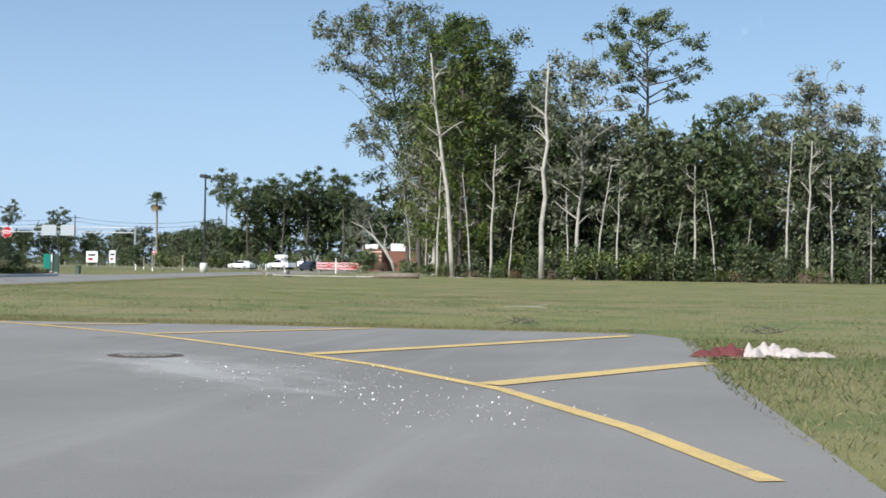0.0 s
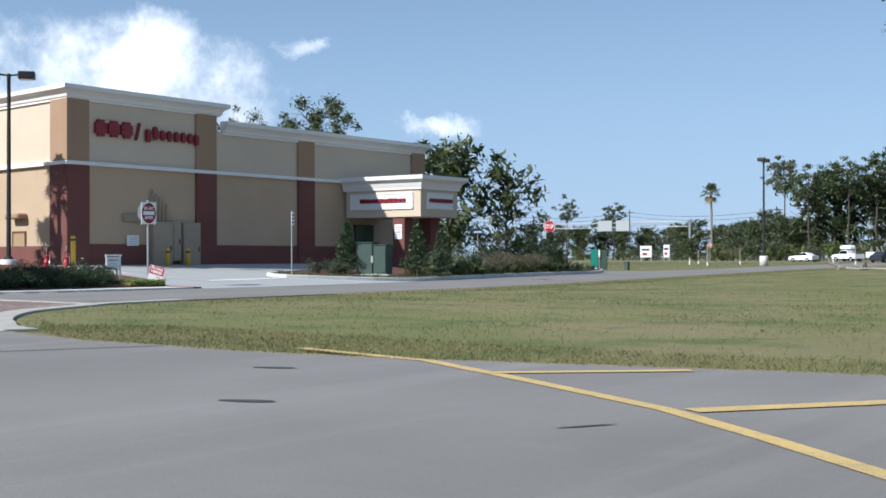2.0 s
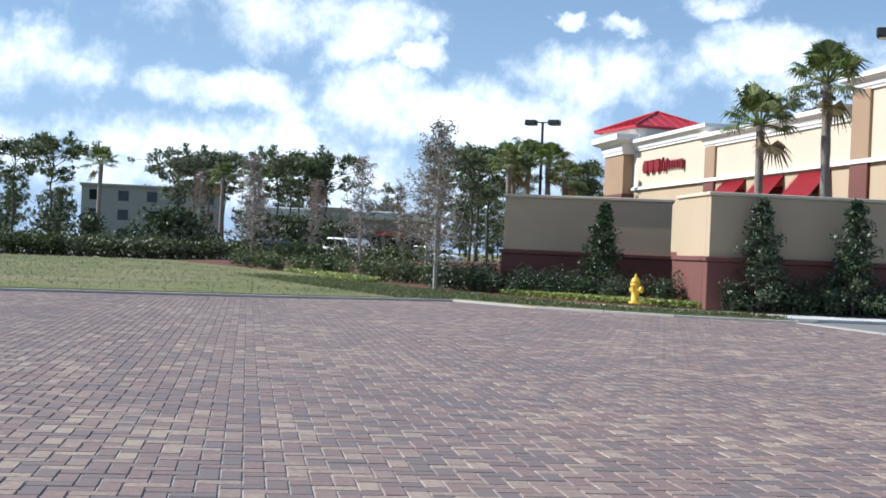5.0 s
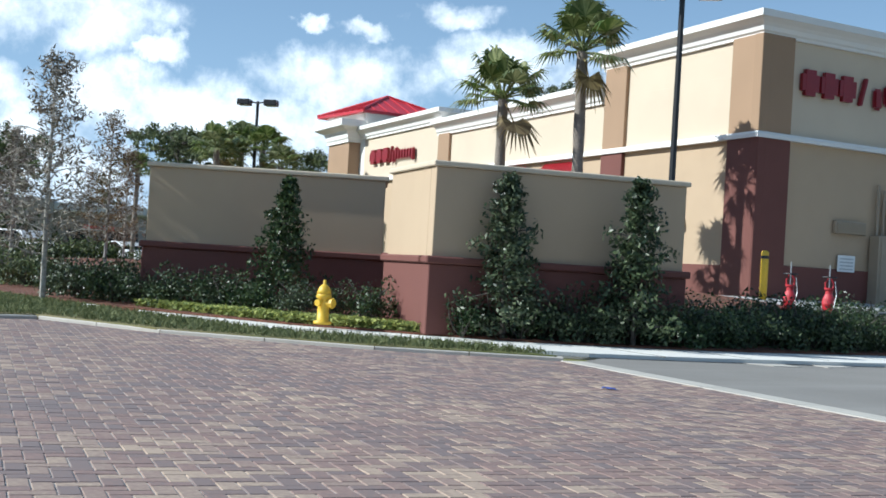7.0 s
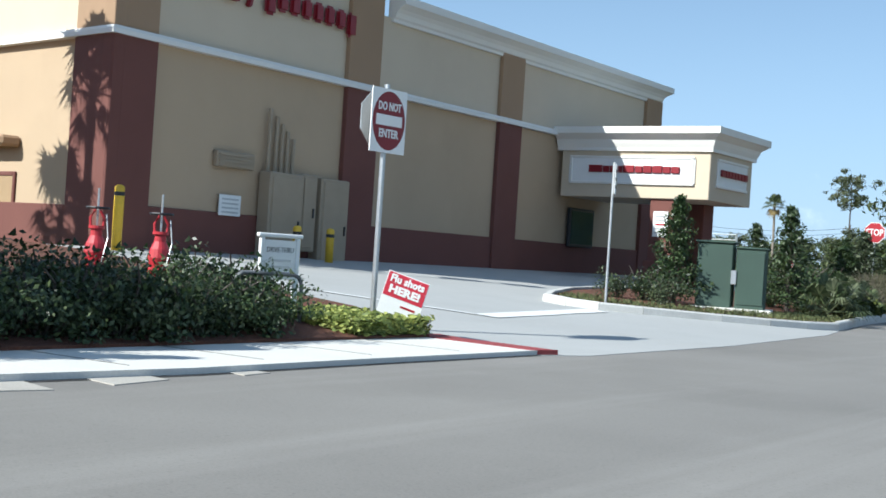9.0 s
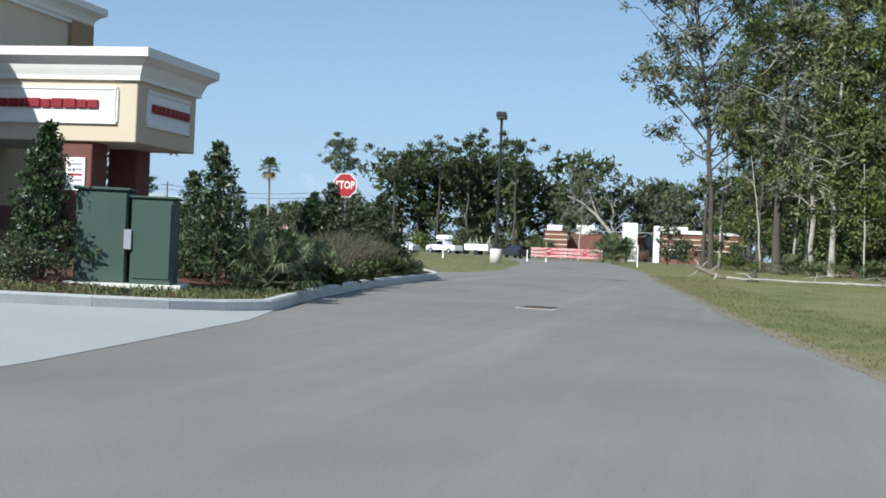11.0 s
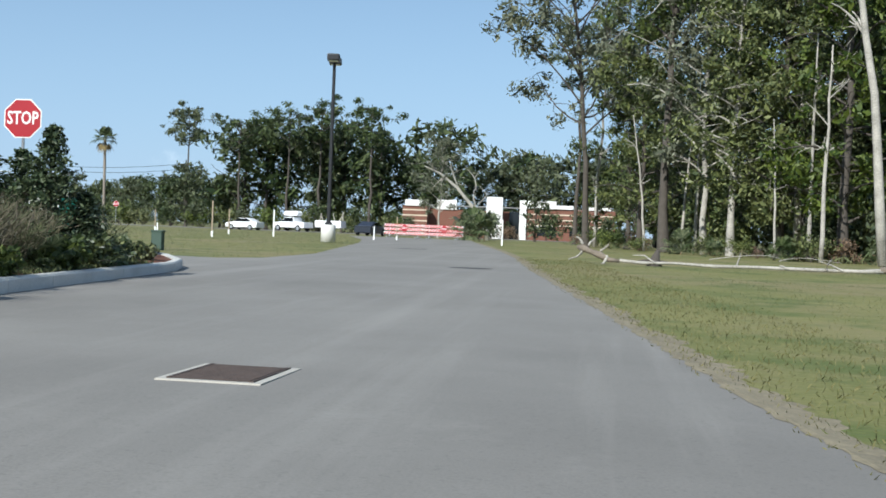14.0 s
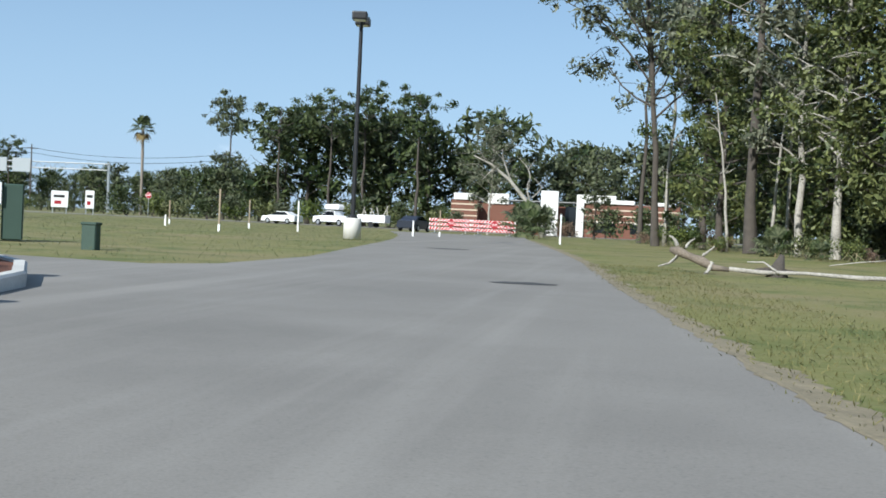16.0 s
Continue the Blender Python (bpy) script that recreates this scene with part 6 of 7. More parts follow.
LANE_EDGE = [(x - 0.12, y) for x, y in EAST_EDGE[:-2]] + [(x + 2.4, y) for x, y in EAST_EDGE[:-2][::-1]]
blades("lawn_grass", "dry straw-coloured grass along the lane edge", LANE_EDGE, 22000, 0.05, M_STRAWBLADE, aspect=0.16)
WOOD_EDGE = [(15.2, 112.0), (19.0, 87.0), (23.6, 69.0), (29.0, 59.0), (38.0, 54.0), (47.0, 59.5), (57.0, 61.5), (70.0, 60.5), (70.5, 63.5), (57.0, 65.0), (47.0, 63.0), (38.0, 58.0), (31.5, 62.5), (26.0, 71.0), (21.5, 88.0), (17.5, 113.0)]
blades("tall_weeds", "tall dry weeds and grasses at the foot of the woods", WOOD_EDGE, 7000, 0.5, M_STRAWBLADE, bias=tufty, category="weeds", aspect=0.05)
blades("tall_weeds", "rank green weeds at the foot of the woods", WOOD_EDGE, 7000, 0.45, M_VERGE, bias=lambda p: tufty(p[:, ::-1]), category="weeds", aspect=0.07)
WEST_LAWN = [(x + 0.1, y) for x, y in WEST_EDGE[:7]] + [(4.9, 38.0), (-40.0, 40.0), (-40.0, 120.0), (-2.0, 120.0)]
blades("lawn_grass", "short green grass of the lawn north of the island", WEST_LAWN, 24000, 0.11, M_VERGE)
VERGE = [(13.9, -16.25), (12.85, -18.3), (10.85, -20.25), (8.6, -21.2), (9.2, -25.0), (9.7, -34.0), (-30.0, -42.0), (-30.0, -24.0), (2.0, -20.5), (7.1, -19.65), (10.6, -18.7), (12.7, -16.55)]
blades("lawn_grass", "green verge grass beside the bricks", VERGE, 12000, 0.10, M_VERGE, 0.045)
NEAR_VERGE = [(13.9, -16.25), (12.85, -18.3), (10.85, -20.25), (8.6, -21.2), (8.7, -22.6), (-8.0, -23.6), (-8.0, -20.9), (2.0, -20.5), (7.1, -19.65), (10.6, -18.7), (12.7, -16.55)]
blades("lawn_grass", "thick green and straw verge grass along the walk", NEAR_VERGE, 42000, 0.1, M_VERGE, 0.045, bias=lambda p: np.clip((p[:, 0] + 7) / 11, 0.0, 1), aspect=0.14)
COVER = [(5.6, -19.05), (9.0, -17.7), (10.5, -16.3), (10.2, -16.1), (9.6, -16.2), (8.6, -17.0), (7.4, -17.6), (5.6, -18.2)]
blades("groundcover", "yellow-green low groundcover round the hydrant", COVER, 15000, 0.085, M_COVER, 0.085, category="groundcover", aspect=0.5, flat=0.12)
COVER2 = [(12.3, -7.0), (12.3, -5.5), (11.2, -4.95), (10.2, -5.1), (10.9, -6.6), (11.6, -7.0)]
blades("groundcover", "yellow-green low groundcover at the sign post", COVER2, 9000, 0.085, M_COVER, 0.085, category="groundcover", aspect=0.5, flat=0.2)
ISLAND_RIM = [(12.55, 8.8), (12.35, 7.5), (11.4, 5.5), (10.3, 4.1), (9.4, 3.35), (8.7, 3.8), (8.4, 5.2), (9.4, 5.2), (10.4, 6.5), (11.3, 8.6), (10.9, 13.0), (10.3, 19.0), (9.9, 26.0), (10.6, 28.0), (11.15, 19.0), (11.85, 13.0)]
rim = blades("groundcover", "thin weedy grass and low green cover inside the island kerb", ISLAND_RIM, 9000, 0.11, M_VERGE, 0.11, category="groundcover", aspect=0.16)
climb(rim)
COVER3 = [(-14.0, -20.3), (-2.0, -20.6), (-2.0, -19.6), (-14.0, -19.3)]
blades("groundcover", "yellow-green strip of low groundcover by the car park", COVER3, 6000, 0.12, M_COVER, 0.07, category="groundcover", aspect=0.5, flat=0.12)


# ---- vehicles ----
M_TYRE = material("black_rubber", (0.02, 0.02, 0.02), 0.85, vary=0.2, bump=0.1)
M_CARGLASS = material("dark_car_glass", (0.015, 0.018, 0.02), 0.06, vary=0.1, bump=0.0)
M_CARWHITE = material("white_car_paint", (0.78, 0.78, 0.78), 0.3, vary=0.04, bump=0.0)
M_CARDARK = material("dark_blue_car_paint", (0.025, 0.03, 0.045), 0.3, vary=0.1, bump=0.0)


def profile_body(profile, w, taper=0.0):
    """A body from a side outline (length, height), pulled in towards the top."""
    bm = bmesh.new()
    rows = []
    hi = max(z for _, z in profile)
    for sy in (-1, 1):
        rows.append([bm.verts.new((x, sy * (w / 2 - taper * max(0, z - 0.75) / max(hi - 0.75, 0.1)), z)) for x, z in profile])
    n = len(profile)
    bm.faces.new(rows[0])
    bm.faces.new(rows[1][::-1])
    for k in range(n):
        bm.faces.new((rows[0][k], rows[1][k], rows[1][(k + 1) % n], rows[0][(k + 1) % n]))
    bmesh.ops.recalc_face_normals(bm, faces=bm.faces[:])
    bmesh.ops.bevel(bm, geom=bm.edges[:], offset=0.05, segments=2, affect="EDGES")
    return bm


def vehicle(name, x, y, rz, label, category, kind, paint):
    t = thing(name, x, y, gz(y), label, category, "parked vehicles", rz)
    w = 1.78
    if kind == "sedan":
        part("body", profile_body([(-2.25, 0.28), (2.2, 0.28), (2.28, 0.6), (2.15, 0.82), (1.1, 0.95), (0.4, 1.38), (-0.9, 1.4), (-1.6, 1.02), (-2.25, 0.95)], w, 0.25), paint, t)
        glass = [(0.98, 0.97), (0.36, 1.33), (-0.86, 1.35), (-1.45, 1.03)]
        axles, r = (1.38, -1.35), 0.32
    elif kind == "pickup":
        part("body", profile_body([(-2.75, 0.45), (2.6, 0.45), (2.68, 0.75), (2.55, 1.08), (1.25, 1.18), (0.65, 1.78), (-0.75, 1.8), (-0.95, 1.2), (-2.75, 1.18)], 1.9, 0.22), paint, t)
        glass = [(1.12, 1.2), (0.6, 1.7), (-0.7, 1.72), (-0.85, 1.22)]
        axles, r = (1.7, -1.75), 0.39
        w = 1.9
    else:
        part("body", profile_body([(-2.2, 0.35), (2.2, 0.35), (2.28, 0.7), (2.15, 0.98), (1.2, 1.08), (0.55, 1.64), (-1.9, 1.66), (-2.2, 1.1)], 1.85, 0.24), paint, t)
        glass = [(1.08, 1.1), (0.5, 1.56), (-1.8, 1.58), (-2.0, 1.12)]
        axles, r = (1.4, -1.4), 0.35
        w = 1.85
    for sy in (-1, 1):
        bm = bmesh.new()
        lo = glass[0][1]
        f = [bm.verts.new((gx, sy * (w / 2 + 0.012 - 0.2 * (gzz - 0.75)), gzz)) for gx, gzz in glass]
        bm.faces.new(f)
        bmesh.ops.solidify(bm, geom=bm.faces[:], thickness=0.02)
        part("side_window", bm, M_CARGLASS, t)
    bm = bmesh.new()
    (x0, z0), (x1, z1) = glass[0], glass[1]
    vs = [bm.verts.new(p) for p in ((x0 + 0.12, -w / 2 + 0.12, z0), (x0 + 0.12, w / 2 - 0.12, z0), (x1 + 0.1, w / 2 - 0.28, z1), (x1 + 0.1, -w / 2 + 0.28, z1))]
    bm.faces.new(vs)
    bmesh.ops.solidify(bm, geom=bm.faces[:], thickness=0.02)
    part("windscreen", bm, M_CARGLASS, t)
    for ax in axles:
        for sy in (-1, 1):
            bm = bmesh.new()
            tube(bm, [(ax, sy * (w / 2 - 0.18), r), (ax, sy * (w / 2 + 0.02), r)], r, 18)
            wh = part("wheel", bm, M_TYRE, t)
            bm = bmesh.new()
            tube(bm, [(ax, sy * (w / 2), r), (ax, sy * (w / 2 + 0.035), r)], r * 0.6, 12)
            part("rim", bm, M_GALV, wh)
    front = axles[0] + 0.82
    for sy in (-1, 1):
        part("headlight", bbox(front - 0.1, front + 0.1, sy * 0.62 - 0.18, sy * 0.62 + 0.18, 0.62, 0.78, 0.03), M_SIGNWHITE, t)
    part("bumper", bbox(front - 0.05, front + 0.14, -w / 2 + 0.05, w / 2 - 0.05, 0.3, 0.5, 0.04), M_GALV if paint is M_CARDARK else paint, t)
    return t


pk = vehicle("pickup_truck", -20.0, 167.0, 150, "white pickup truck with a white boat-shaped load on its roof rack", "truck", "pickup", M_CARWHITE)
bm = profile_body([(-1.1, 1.95), (1.0, 1.95), (1.3, 2.2), (1.0, 2.55), (-1.0, 2.6), (-1.3, 2.3)], 1.3, 0.2)
part("roof_load", bm, M_CARWHITE, pk, "white rounded roof load")
bm = bmesh.new()
for lx in (-0.8, 0.8):
    tube(bm, [(lx, -0.7, 1.75), (lx, -0.7, 1.97), (lx, 0.7, 1.97), (lx, 0.7, 1.75)], 0.03, 6)
part("roof_rack", bm, M_BLACK, pk)
vehicle("sedan_car", -23.5, 157.0, 160, "white sedan on the far road", "car", "sedan", M_CARWHITE)
vehicle("sedan_car", -3.6, 131.0, 80, "dark car behind the barricade", "car", "sedan", M_CARDARK)
vehicle("parked_car", -39.5, -11.0, 15, "white parked car behind the hedge", "car", "suv", M_CARWHITE)
vehicle("parked_car", -43.0, -5.0, 20, "white parked car partly hidden by shrubs", "car", "sedan", M_CARWHITE)
vehicle("parked_car", -42.0, -15.0, 10, "dark parked car behind the hedge", "car", "sedan", M_CARDARK)
vehicle("parked_car", -34.0, 66.0, 90, "white car parked behind the trees", "car", "suv", M_CARWHITE)

bt = thing("boat_trailer", -15.2, 167.5, gz(167), "white trailer with a jumble of pale boards", "trailer", "", 170)
part("bed", bbox(-1.8, 1.8, -0.9, 0.9, 0.6, 1.5, 0.08, 2), M_CARWHITE, bt)
for k in range(7):
    bm = bmesh.new()
    a = (-1.6 + 0.5 * k, -0.3 + 0.1 * k, 1.4)
    tube(bm, [a, (a[0] + RNG.normal() * 0.6, a[1], 2.2 + 0.6 * RNG.random())], 0.06, 6)
    part("board", bm, M_PALEBARK, bt)
for sy in (-1, 1):
    bm = bmesh.new()
    tube(bm, [(0, sy * 0.8, 0.35), (0, sy * 1.0, 0.35)], 0.35, 14)
    part("wheel", bm, M_TYRE, bt)

# ---- barricade across the lane ----
M_STRIPE = material("red_stripe_sheeting", (0.48, 0.010, 0.016), 0.5, vary=0.1, bump=0)
for bx, by, rz in ((0.53, 125.7, -19), (4.47, 124.3, -20)):
    t = thing("road_barricade", bx, by, gz(by), "red and white striped road barricade with three boards", "barricade", "road barricades", rz)
    for x in (-1.5, 1.5):
        part("post", bbox(x - 0.04, x + 0.04, -0.04, 0.04, 0, 1.3, 0.005), M_GALV, t)
        part("foot", bbox(x - 0.05, x + 0.05, -0.6, 0.6, 0, 0.06, 0.005), M_GALV, t)
    for z in (0.42, 0.78, 1.14):
        board = part("board", bbox(-2.05, 2.05, -0.07, -0.045, z - 0.12, z + 0.12, 0.0), M_SIGNWHITE, t, "white board")
        for k in range(13):
            x0 = -2.0 + k * 0.31
            lean = 0.12 if k < 7 else -0.12
            q = [(x0 - lean, z - 0.115), (x0 + 0.2 - lean, z - 0.115), (x0 + 0.2 + lean, z + 0.115), (x0 + lean, z + 0.115)]
            q = [(min(max(a, -2.04), 2.04), b) for a, b in q]
            if q[1][0] - q[0][0] > 0.02:
                bm = bmesh.new()
                bm.faces.new([bm.verts.new((a, -0.074, b)) for a, b in q])
                part("stripe", bm, M_STRIPE, board, "red slanting stripe")
    bm = bmesh.new()
    octagon(bm, 0.34, -0.1, -0.09)
    bmesh.ops.translate(bm, verts=bm.verts[:], vec=(0.1, 0, 0.9))
    sp = part("stop_plate", bm, M_STOPRED, t, "red octagonal stop plate")
    lettering("lettering", "STOP", 0.26, M_SIGNWHITE, sp, pose(0.1, -0.104, 0.9, 90, 0, 0), 0.004, 0.5, 0.003)

# ---- stakes and posts on the lawns ----
M_STAKE = material("weathered_wood_stake", (0.30, 0.24, 0.17), 0.9, vary=0.25)
for x, y, h, white in ((-1.9, 72.3, 1.9, 0), (-6.1, 90.0, 1.7, 0), (-2.0, 86.0, 1.7, 1), (12.6, 86.8, 1.6, 1), (-9.0, 84.0, 0.6, 1), (4.9, 93.0, 1.6, 0), (4.0, 89.0, 0.9, 1), (-13, 95, 1.5, 0)):
    t = thing("survey_stake", x, y, gz(y), "white survey stake in the grass" if white else "brown wooden stake with a white foot in the grass", "stake", "stakes")
    part("stake", bbox(-0.04, 0.04, -0.03, 0.03, -0.1, h, 0.005), M_SIGNWHITE if white else M_STAKE, t)
    part("foot", bbox(-0.05, 0.05, -0.04, 0.04, -0.05, 0.3, 0.005), M_SIGNWHITE, t)

# ---- far buildings and highway ----
M_FARBRICK = material("brown_brick_front", (0.17, 0.075, 0.05), 0.9, vary=0.15, scale=0.6, fine=12, bump=0.1)
shop = thing("brick_shop_building", 8.0, 172.0, gz(172), "low brown brick building with white parapets beyond the barricade", "building", "", 2)
part("wall", bbox(-14.5, -11.3, 0, 8, 0, 3.9, 0.02), M_FARBRICK, shop, "striped brick wing")
part("wall", bbox(-11.3, -0.7, 3, 10, 0, 3.6, 0.02), M_FARBRICK, shop)
part("wall", bbox(1.6, 13.0, 0, 10, 0, 4.1, 0.02), M_FARBRICK, shop, "striped brick wing")
part("entrance", bbox(-0.7, 0.7, 2.4, 2.6, 0, 3.6, 0.02), M_CARGLASS, shop, "dark glazed entrance recess")
for x0, x1, y0, z0, z1 in ((-14.2, -12.0, -0.2, 3.9, 4.7), (-10.3, -7.7, 2.8, 3.6, 4.9), (-3.6, -1.5, -0.3, 0.0, 5.4), (0.7, 1.6, -0.4, 0.0, 5.1), (1.6, 5.4, -0.3, 4.1, 5.1), (5.4, 7.6, -0.25, 4.1, 4.6), (9.6, 12.4, -0.2, 4.1, 4.5)):
    part("parapet", bbox(x0, x1, y0, y0 + 0.9, z0, z1, 0.03), M_TRIM, shop, "white painted parapet")
for x0, x1 in ((-14.52, -11.28), (1.6, 13.02)):
    for z in (1.9, 2.6, 3.3):
        part("string_course", bbox(x0, x1, -0.04, 0.0, z, z + 0.16, 0.0), M_CREAM, shop, "pale band in the brick")
for x in (4.2, 8.4, 11.4):
    win = part("window", bbox(x - 1.2, x + 1.2, -0.06, 0.0, 0.6, 1.8, 0.02), M_CARGLASS, shop)
    part("frame", bbox(x - 1.3, x + 1.3, -0.1, -0.05, 1.8, 1.9, 0.01), M_TRIM, win)
part("roof", bbox(-11.3, 13.0, 3.0, 10.1, 4.1, 4.2, 0.0), M_ROOF, shop)

gantry = thing("highway_sign_gantry", -86.0, 252.0, gz(252), "steel truss gantry with two sign backs over the highway", "sign gantry", "", 176)
for x in (0.0, 41.0):
    bm = bmesh.new()
    tube(bm, [(x, 0, 0), (x, 0, 9.6)], 0.28, 8)
    part("post", bm, M_GALV, gantry)
bm = bmesh.new()
for z in (8.2, 9.4):
    for y in (-0.5, 0.5):
        tube(bm, [(0, y, z), (41, y, z)], 0.1, 6)
for k in range(20):
    tube(bm, [(k * 2.05, -0.5, 8.2), (k * 2.05 + 1.02, -0.5, 9.4), (k * 2.05 + 2.05, -0.5, 8.2)], 0.06, 4)
part("truss", bm, M_GALV, gantry)
for x in (16.2, 21.6):
    part("sign_panel", bbox(x, x + 4.2, 0.6, 0.75, 7.3, 10.0, 0.03), material("pale_sign_back", (0.33, 0.36, 0.38), 0.5, vary=0.05, bump=0), gantry, "pale back of a highway sign")
slab("road", [(-180, 158), (60, 160), (60, 176), (-180, 176)], 0.0, 0.02, M_ASPHALT, "far cross road beyond the lawn", "road")
for x, y, w, h, lab in ((-49.8, 156.0, 1.9, 1.9, "white roadside board with a red and dark legend"), (-46.8, 157.5, 1.0, 2.1, "tall white roadside board")):
    t = thing("roadside_board", x, y, gz(y), lab, "sign", "roadside boards", 20)
    part("panel", bbox(-w / 2, w / 2, -0.08, 0.08, 0.7, 0.7 + h, 0.02), M_SIGNWHITE, t)
    for sx in (-1, 1):
        part("post", bbox(sx * w * 0.4 - 0.06, sx * w * 0.4 + 0.06, 0.08, 0.2, 0, 1.2, 0.01), M_GALV, t)
    part("text_bar", bbox(-w * 0.35, w * 0.3, -0.1, -0.08, 0.7 + h * 0.6, 0.7 + h * 0.75, 0), M_BLACK, t)
    part("text_bar", bbox(-w * 0.3, w * 0.1, -0.1, -0.08, 0.7 + h * 0.2, 0.7 + h * 0.4, 0), M_STOPRED, t)
stop_sign(-44.6, 169.8, 2.7, 180, "small distant stop sign by the far road")
for x, y, h in ((-50, 215, 11), (-95, 238, 12), (-128, 232, 12)):
    t = thing("utility_pole", x, y, gz(y), "brown wooden utility pole carrying wires", "utility pole", "utility poles", 15)
    bm = bmesh.new()
    tube(bm, [(0, 0, 0), (0, 0, h)], [0.16, 0.11], 8)
    part("pole", bm, M_BARK, t)
    part("cross_arm", bbox(-1.2, 1.2, -0.06, 0.06, h - 0.8, h - 0.65, 0.0), M_BARK, t)
ss = thing("street_name_sign", -21.0, 63.5, gz(63.5), "blue street name sign on a steel post", "street sign", "", 40)
post(ss, 3.3)
pl = part("plate", bbox(-0.5, 0.5, -0.02, 0.0, 3.0, 3.28, 0.0), material("blue_sign_face", (0.04, 0.12, 0.28), 0.5, vary=0.05, bump=0), ss, "blue plate")
part("text_bar", bbox(-0.36, 0.36, -0.025, -0.02, 3.09, 3.19, 0), M_SIGNWHITE, pl)
wires = thing("power_lines", 0, 0, 0, "thin dark sagging power lines", "cable")
for dz in (0.0, 0.9):
    bm = bmesh.new()
    for (ax, ay, ah), (bx, by, bh) in (((-50, 215, 10.4), (-95, 238, 11.4)), ((-95, 238, 11.4), (-128, 232, 11.4)), ((-128, 232, 11.4), (-220, 180, 13))):
        pts = []
        for k in range(11):
            f = k / 10
            pts.append((ax + (bx - ax) * f, ay + (by - ay) * f, ah + (bh - ah) * f - dz - 4 * f * (1 - f) * 1.2 + 0.28))
        tube(bm, pts, 0.035, 4, False)
    part("wire", bm, M_BLACK, wires)

# west: car park edge and buildings behind
slab("road", [(-36.5, -2), (-36.5, -40), (-75, -48), (-75, 4)], -0.1, 0.01, M_ASPHALT, "asphalt car park behind the hedge", "road")
M_FARWALL = material("greyed_stucco", (0.30, 0.275, 0.24), 0.9, vary=0.12, scale=0.3)
M_FARROOF = material("pale_metal_roof", (0.50, 0.50, 0.49), 0.6, vary=0.1, scale=0.4)
lowb = thing("low_store_building", -108.0, 6.0, 0.0, "low pale store building with a white roof behind the car park", "building", "", 70)
part("wall", bbox(-11, 9, 0, 14, 0, 4.4, 0.02), M_FARWALL, lowb)
part("roof", bbox(-11.6, 9.6, -0.8, 14.6, 4.4, 5.4, 0.15), M_FARROOF, lowb, "white metal roof")
part("gable", bbox(-4.0, 0.5, -1.2, 2.0, 0.0, 5.6, 0.05), M_FARWALL, lowb)
for x in (-9.6, -6.6, -2, 3.0, 5.6, 7.9):
    part("window", bbox(x - 1.1, x + 1.1, -1.26 if -4 < x < 0.5 else -0.06, -1.2 if -4 < x < 0.5 else 0.0, 0.5, 2.6, 0.02), M_CARGLASS, lowb)
for x in (-9, 5):
    part("awning", bbox(x - 1.6, x + 1.6, -0.9, 0.0, 2.7, 3.2, 0.04), M_METALRED, lowb, "red awning")
hotel = thing("hotel_building", -172.0, 2.0, 0.0, "grey-beige multi-storey building with arched gable in the distance", "building", "", 84)
M_HOTEL = material("grey_beige_stucco", (0.33, 0.32, 0.30), 0.9, vary=0.06)
part("wall", bbox(-22, 0, 0, 14, 0, 9.2, 0.03), M_HOTEL, hotel)
bm = bmesh.new()
n = 12
f0 = [bm.verts.new((-4 + 3.2 * math.cos(math.pi * k / n), -0.6, 9.4 + 0.9 * math.sin(math.pi * k / n))) for k in range(n + 1)] + [bm.verts.new((-7.2, -0.6, 0)), bm.verts.new((-0.8, -0.6, 0))]
f = bm.faces.new(f0)
ex = bmesh.ops.extrude_face_region(bm, geom=[f])
bmesh.ops.translate(bm, verts=[v for v in ex["geom"] if isinstance(v, bmesh.types.BMVert)], vec=(0, 3, 0))
bmesh.ops.recalc_face_normals(bm, faces=bm.faces[:])
part("gable", bm, M_HOTEL, hotel, "arched gable bay")
part("cornice", bbox(-22.3, 0.3, -0.4, 14.3, 9.2, 9.6, 0.05), M_HOTEL, hotel)
for row in range(3):
    for k in range(5):
        x = -20 + k * 4.4
        part("window", bbox(x - 0.8, x + 0.8, -0.66 if -7 < x < -1 else -0.06, -0.6 if -7 < x < -1 else 0.0, 1.0 + row * 3.0, 2.6 + row * 3.0, 0.02), M_CARGLASS, hotel)

# hedge rows and small trees by the car park
mound = shrub("hedge_shrub", "rounded clipped olive-green shrub by the car park", 0.8, 0.75, 700, M_LEAF, 0.12, "car park hedge")
for k in range(34):
    f = k / 33
    put(mound, -35.5 + 1.5 * f + RNG.normal() * 0.3, -34 + 26 * f, 1.35 + 0.3 * RNG.random(), z=0.05)
for k in range(22):
    f = k / 21
    put(mound, -22 + 22 * f + RNG.normal() * 0.4, -20.6 + 1.6 * f + RNG.normal() * 0.3, 0.7 + 0.2 * RNG.random(), z=0.15)
for k in range(12):
    put(under[0], -46 + 3 * RNG.random(), -44 + 34 * k / 11, 1.0 + 0.3 * RNG.random())


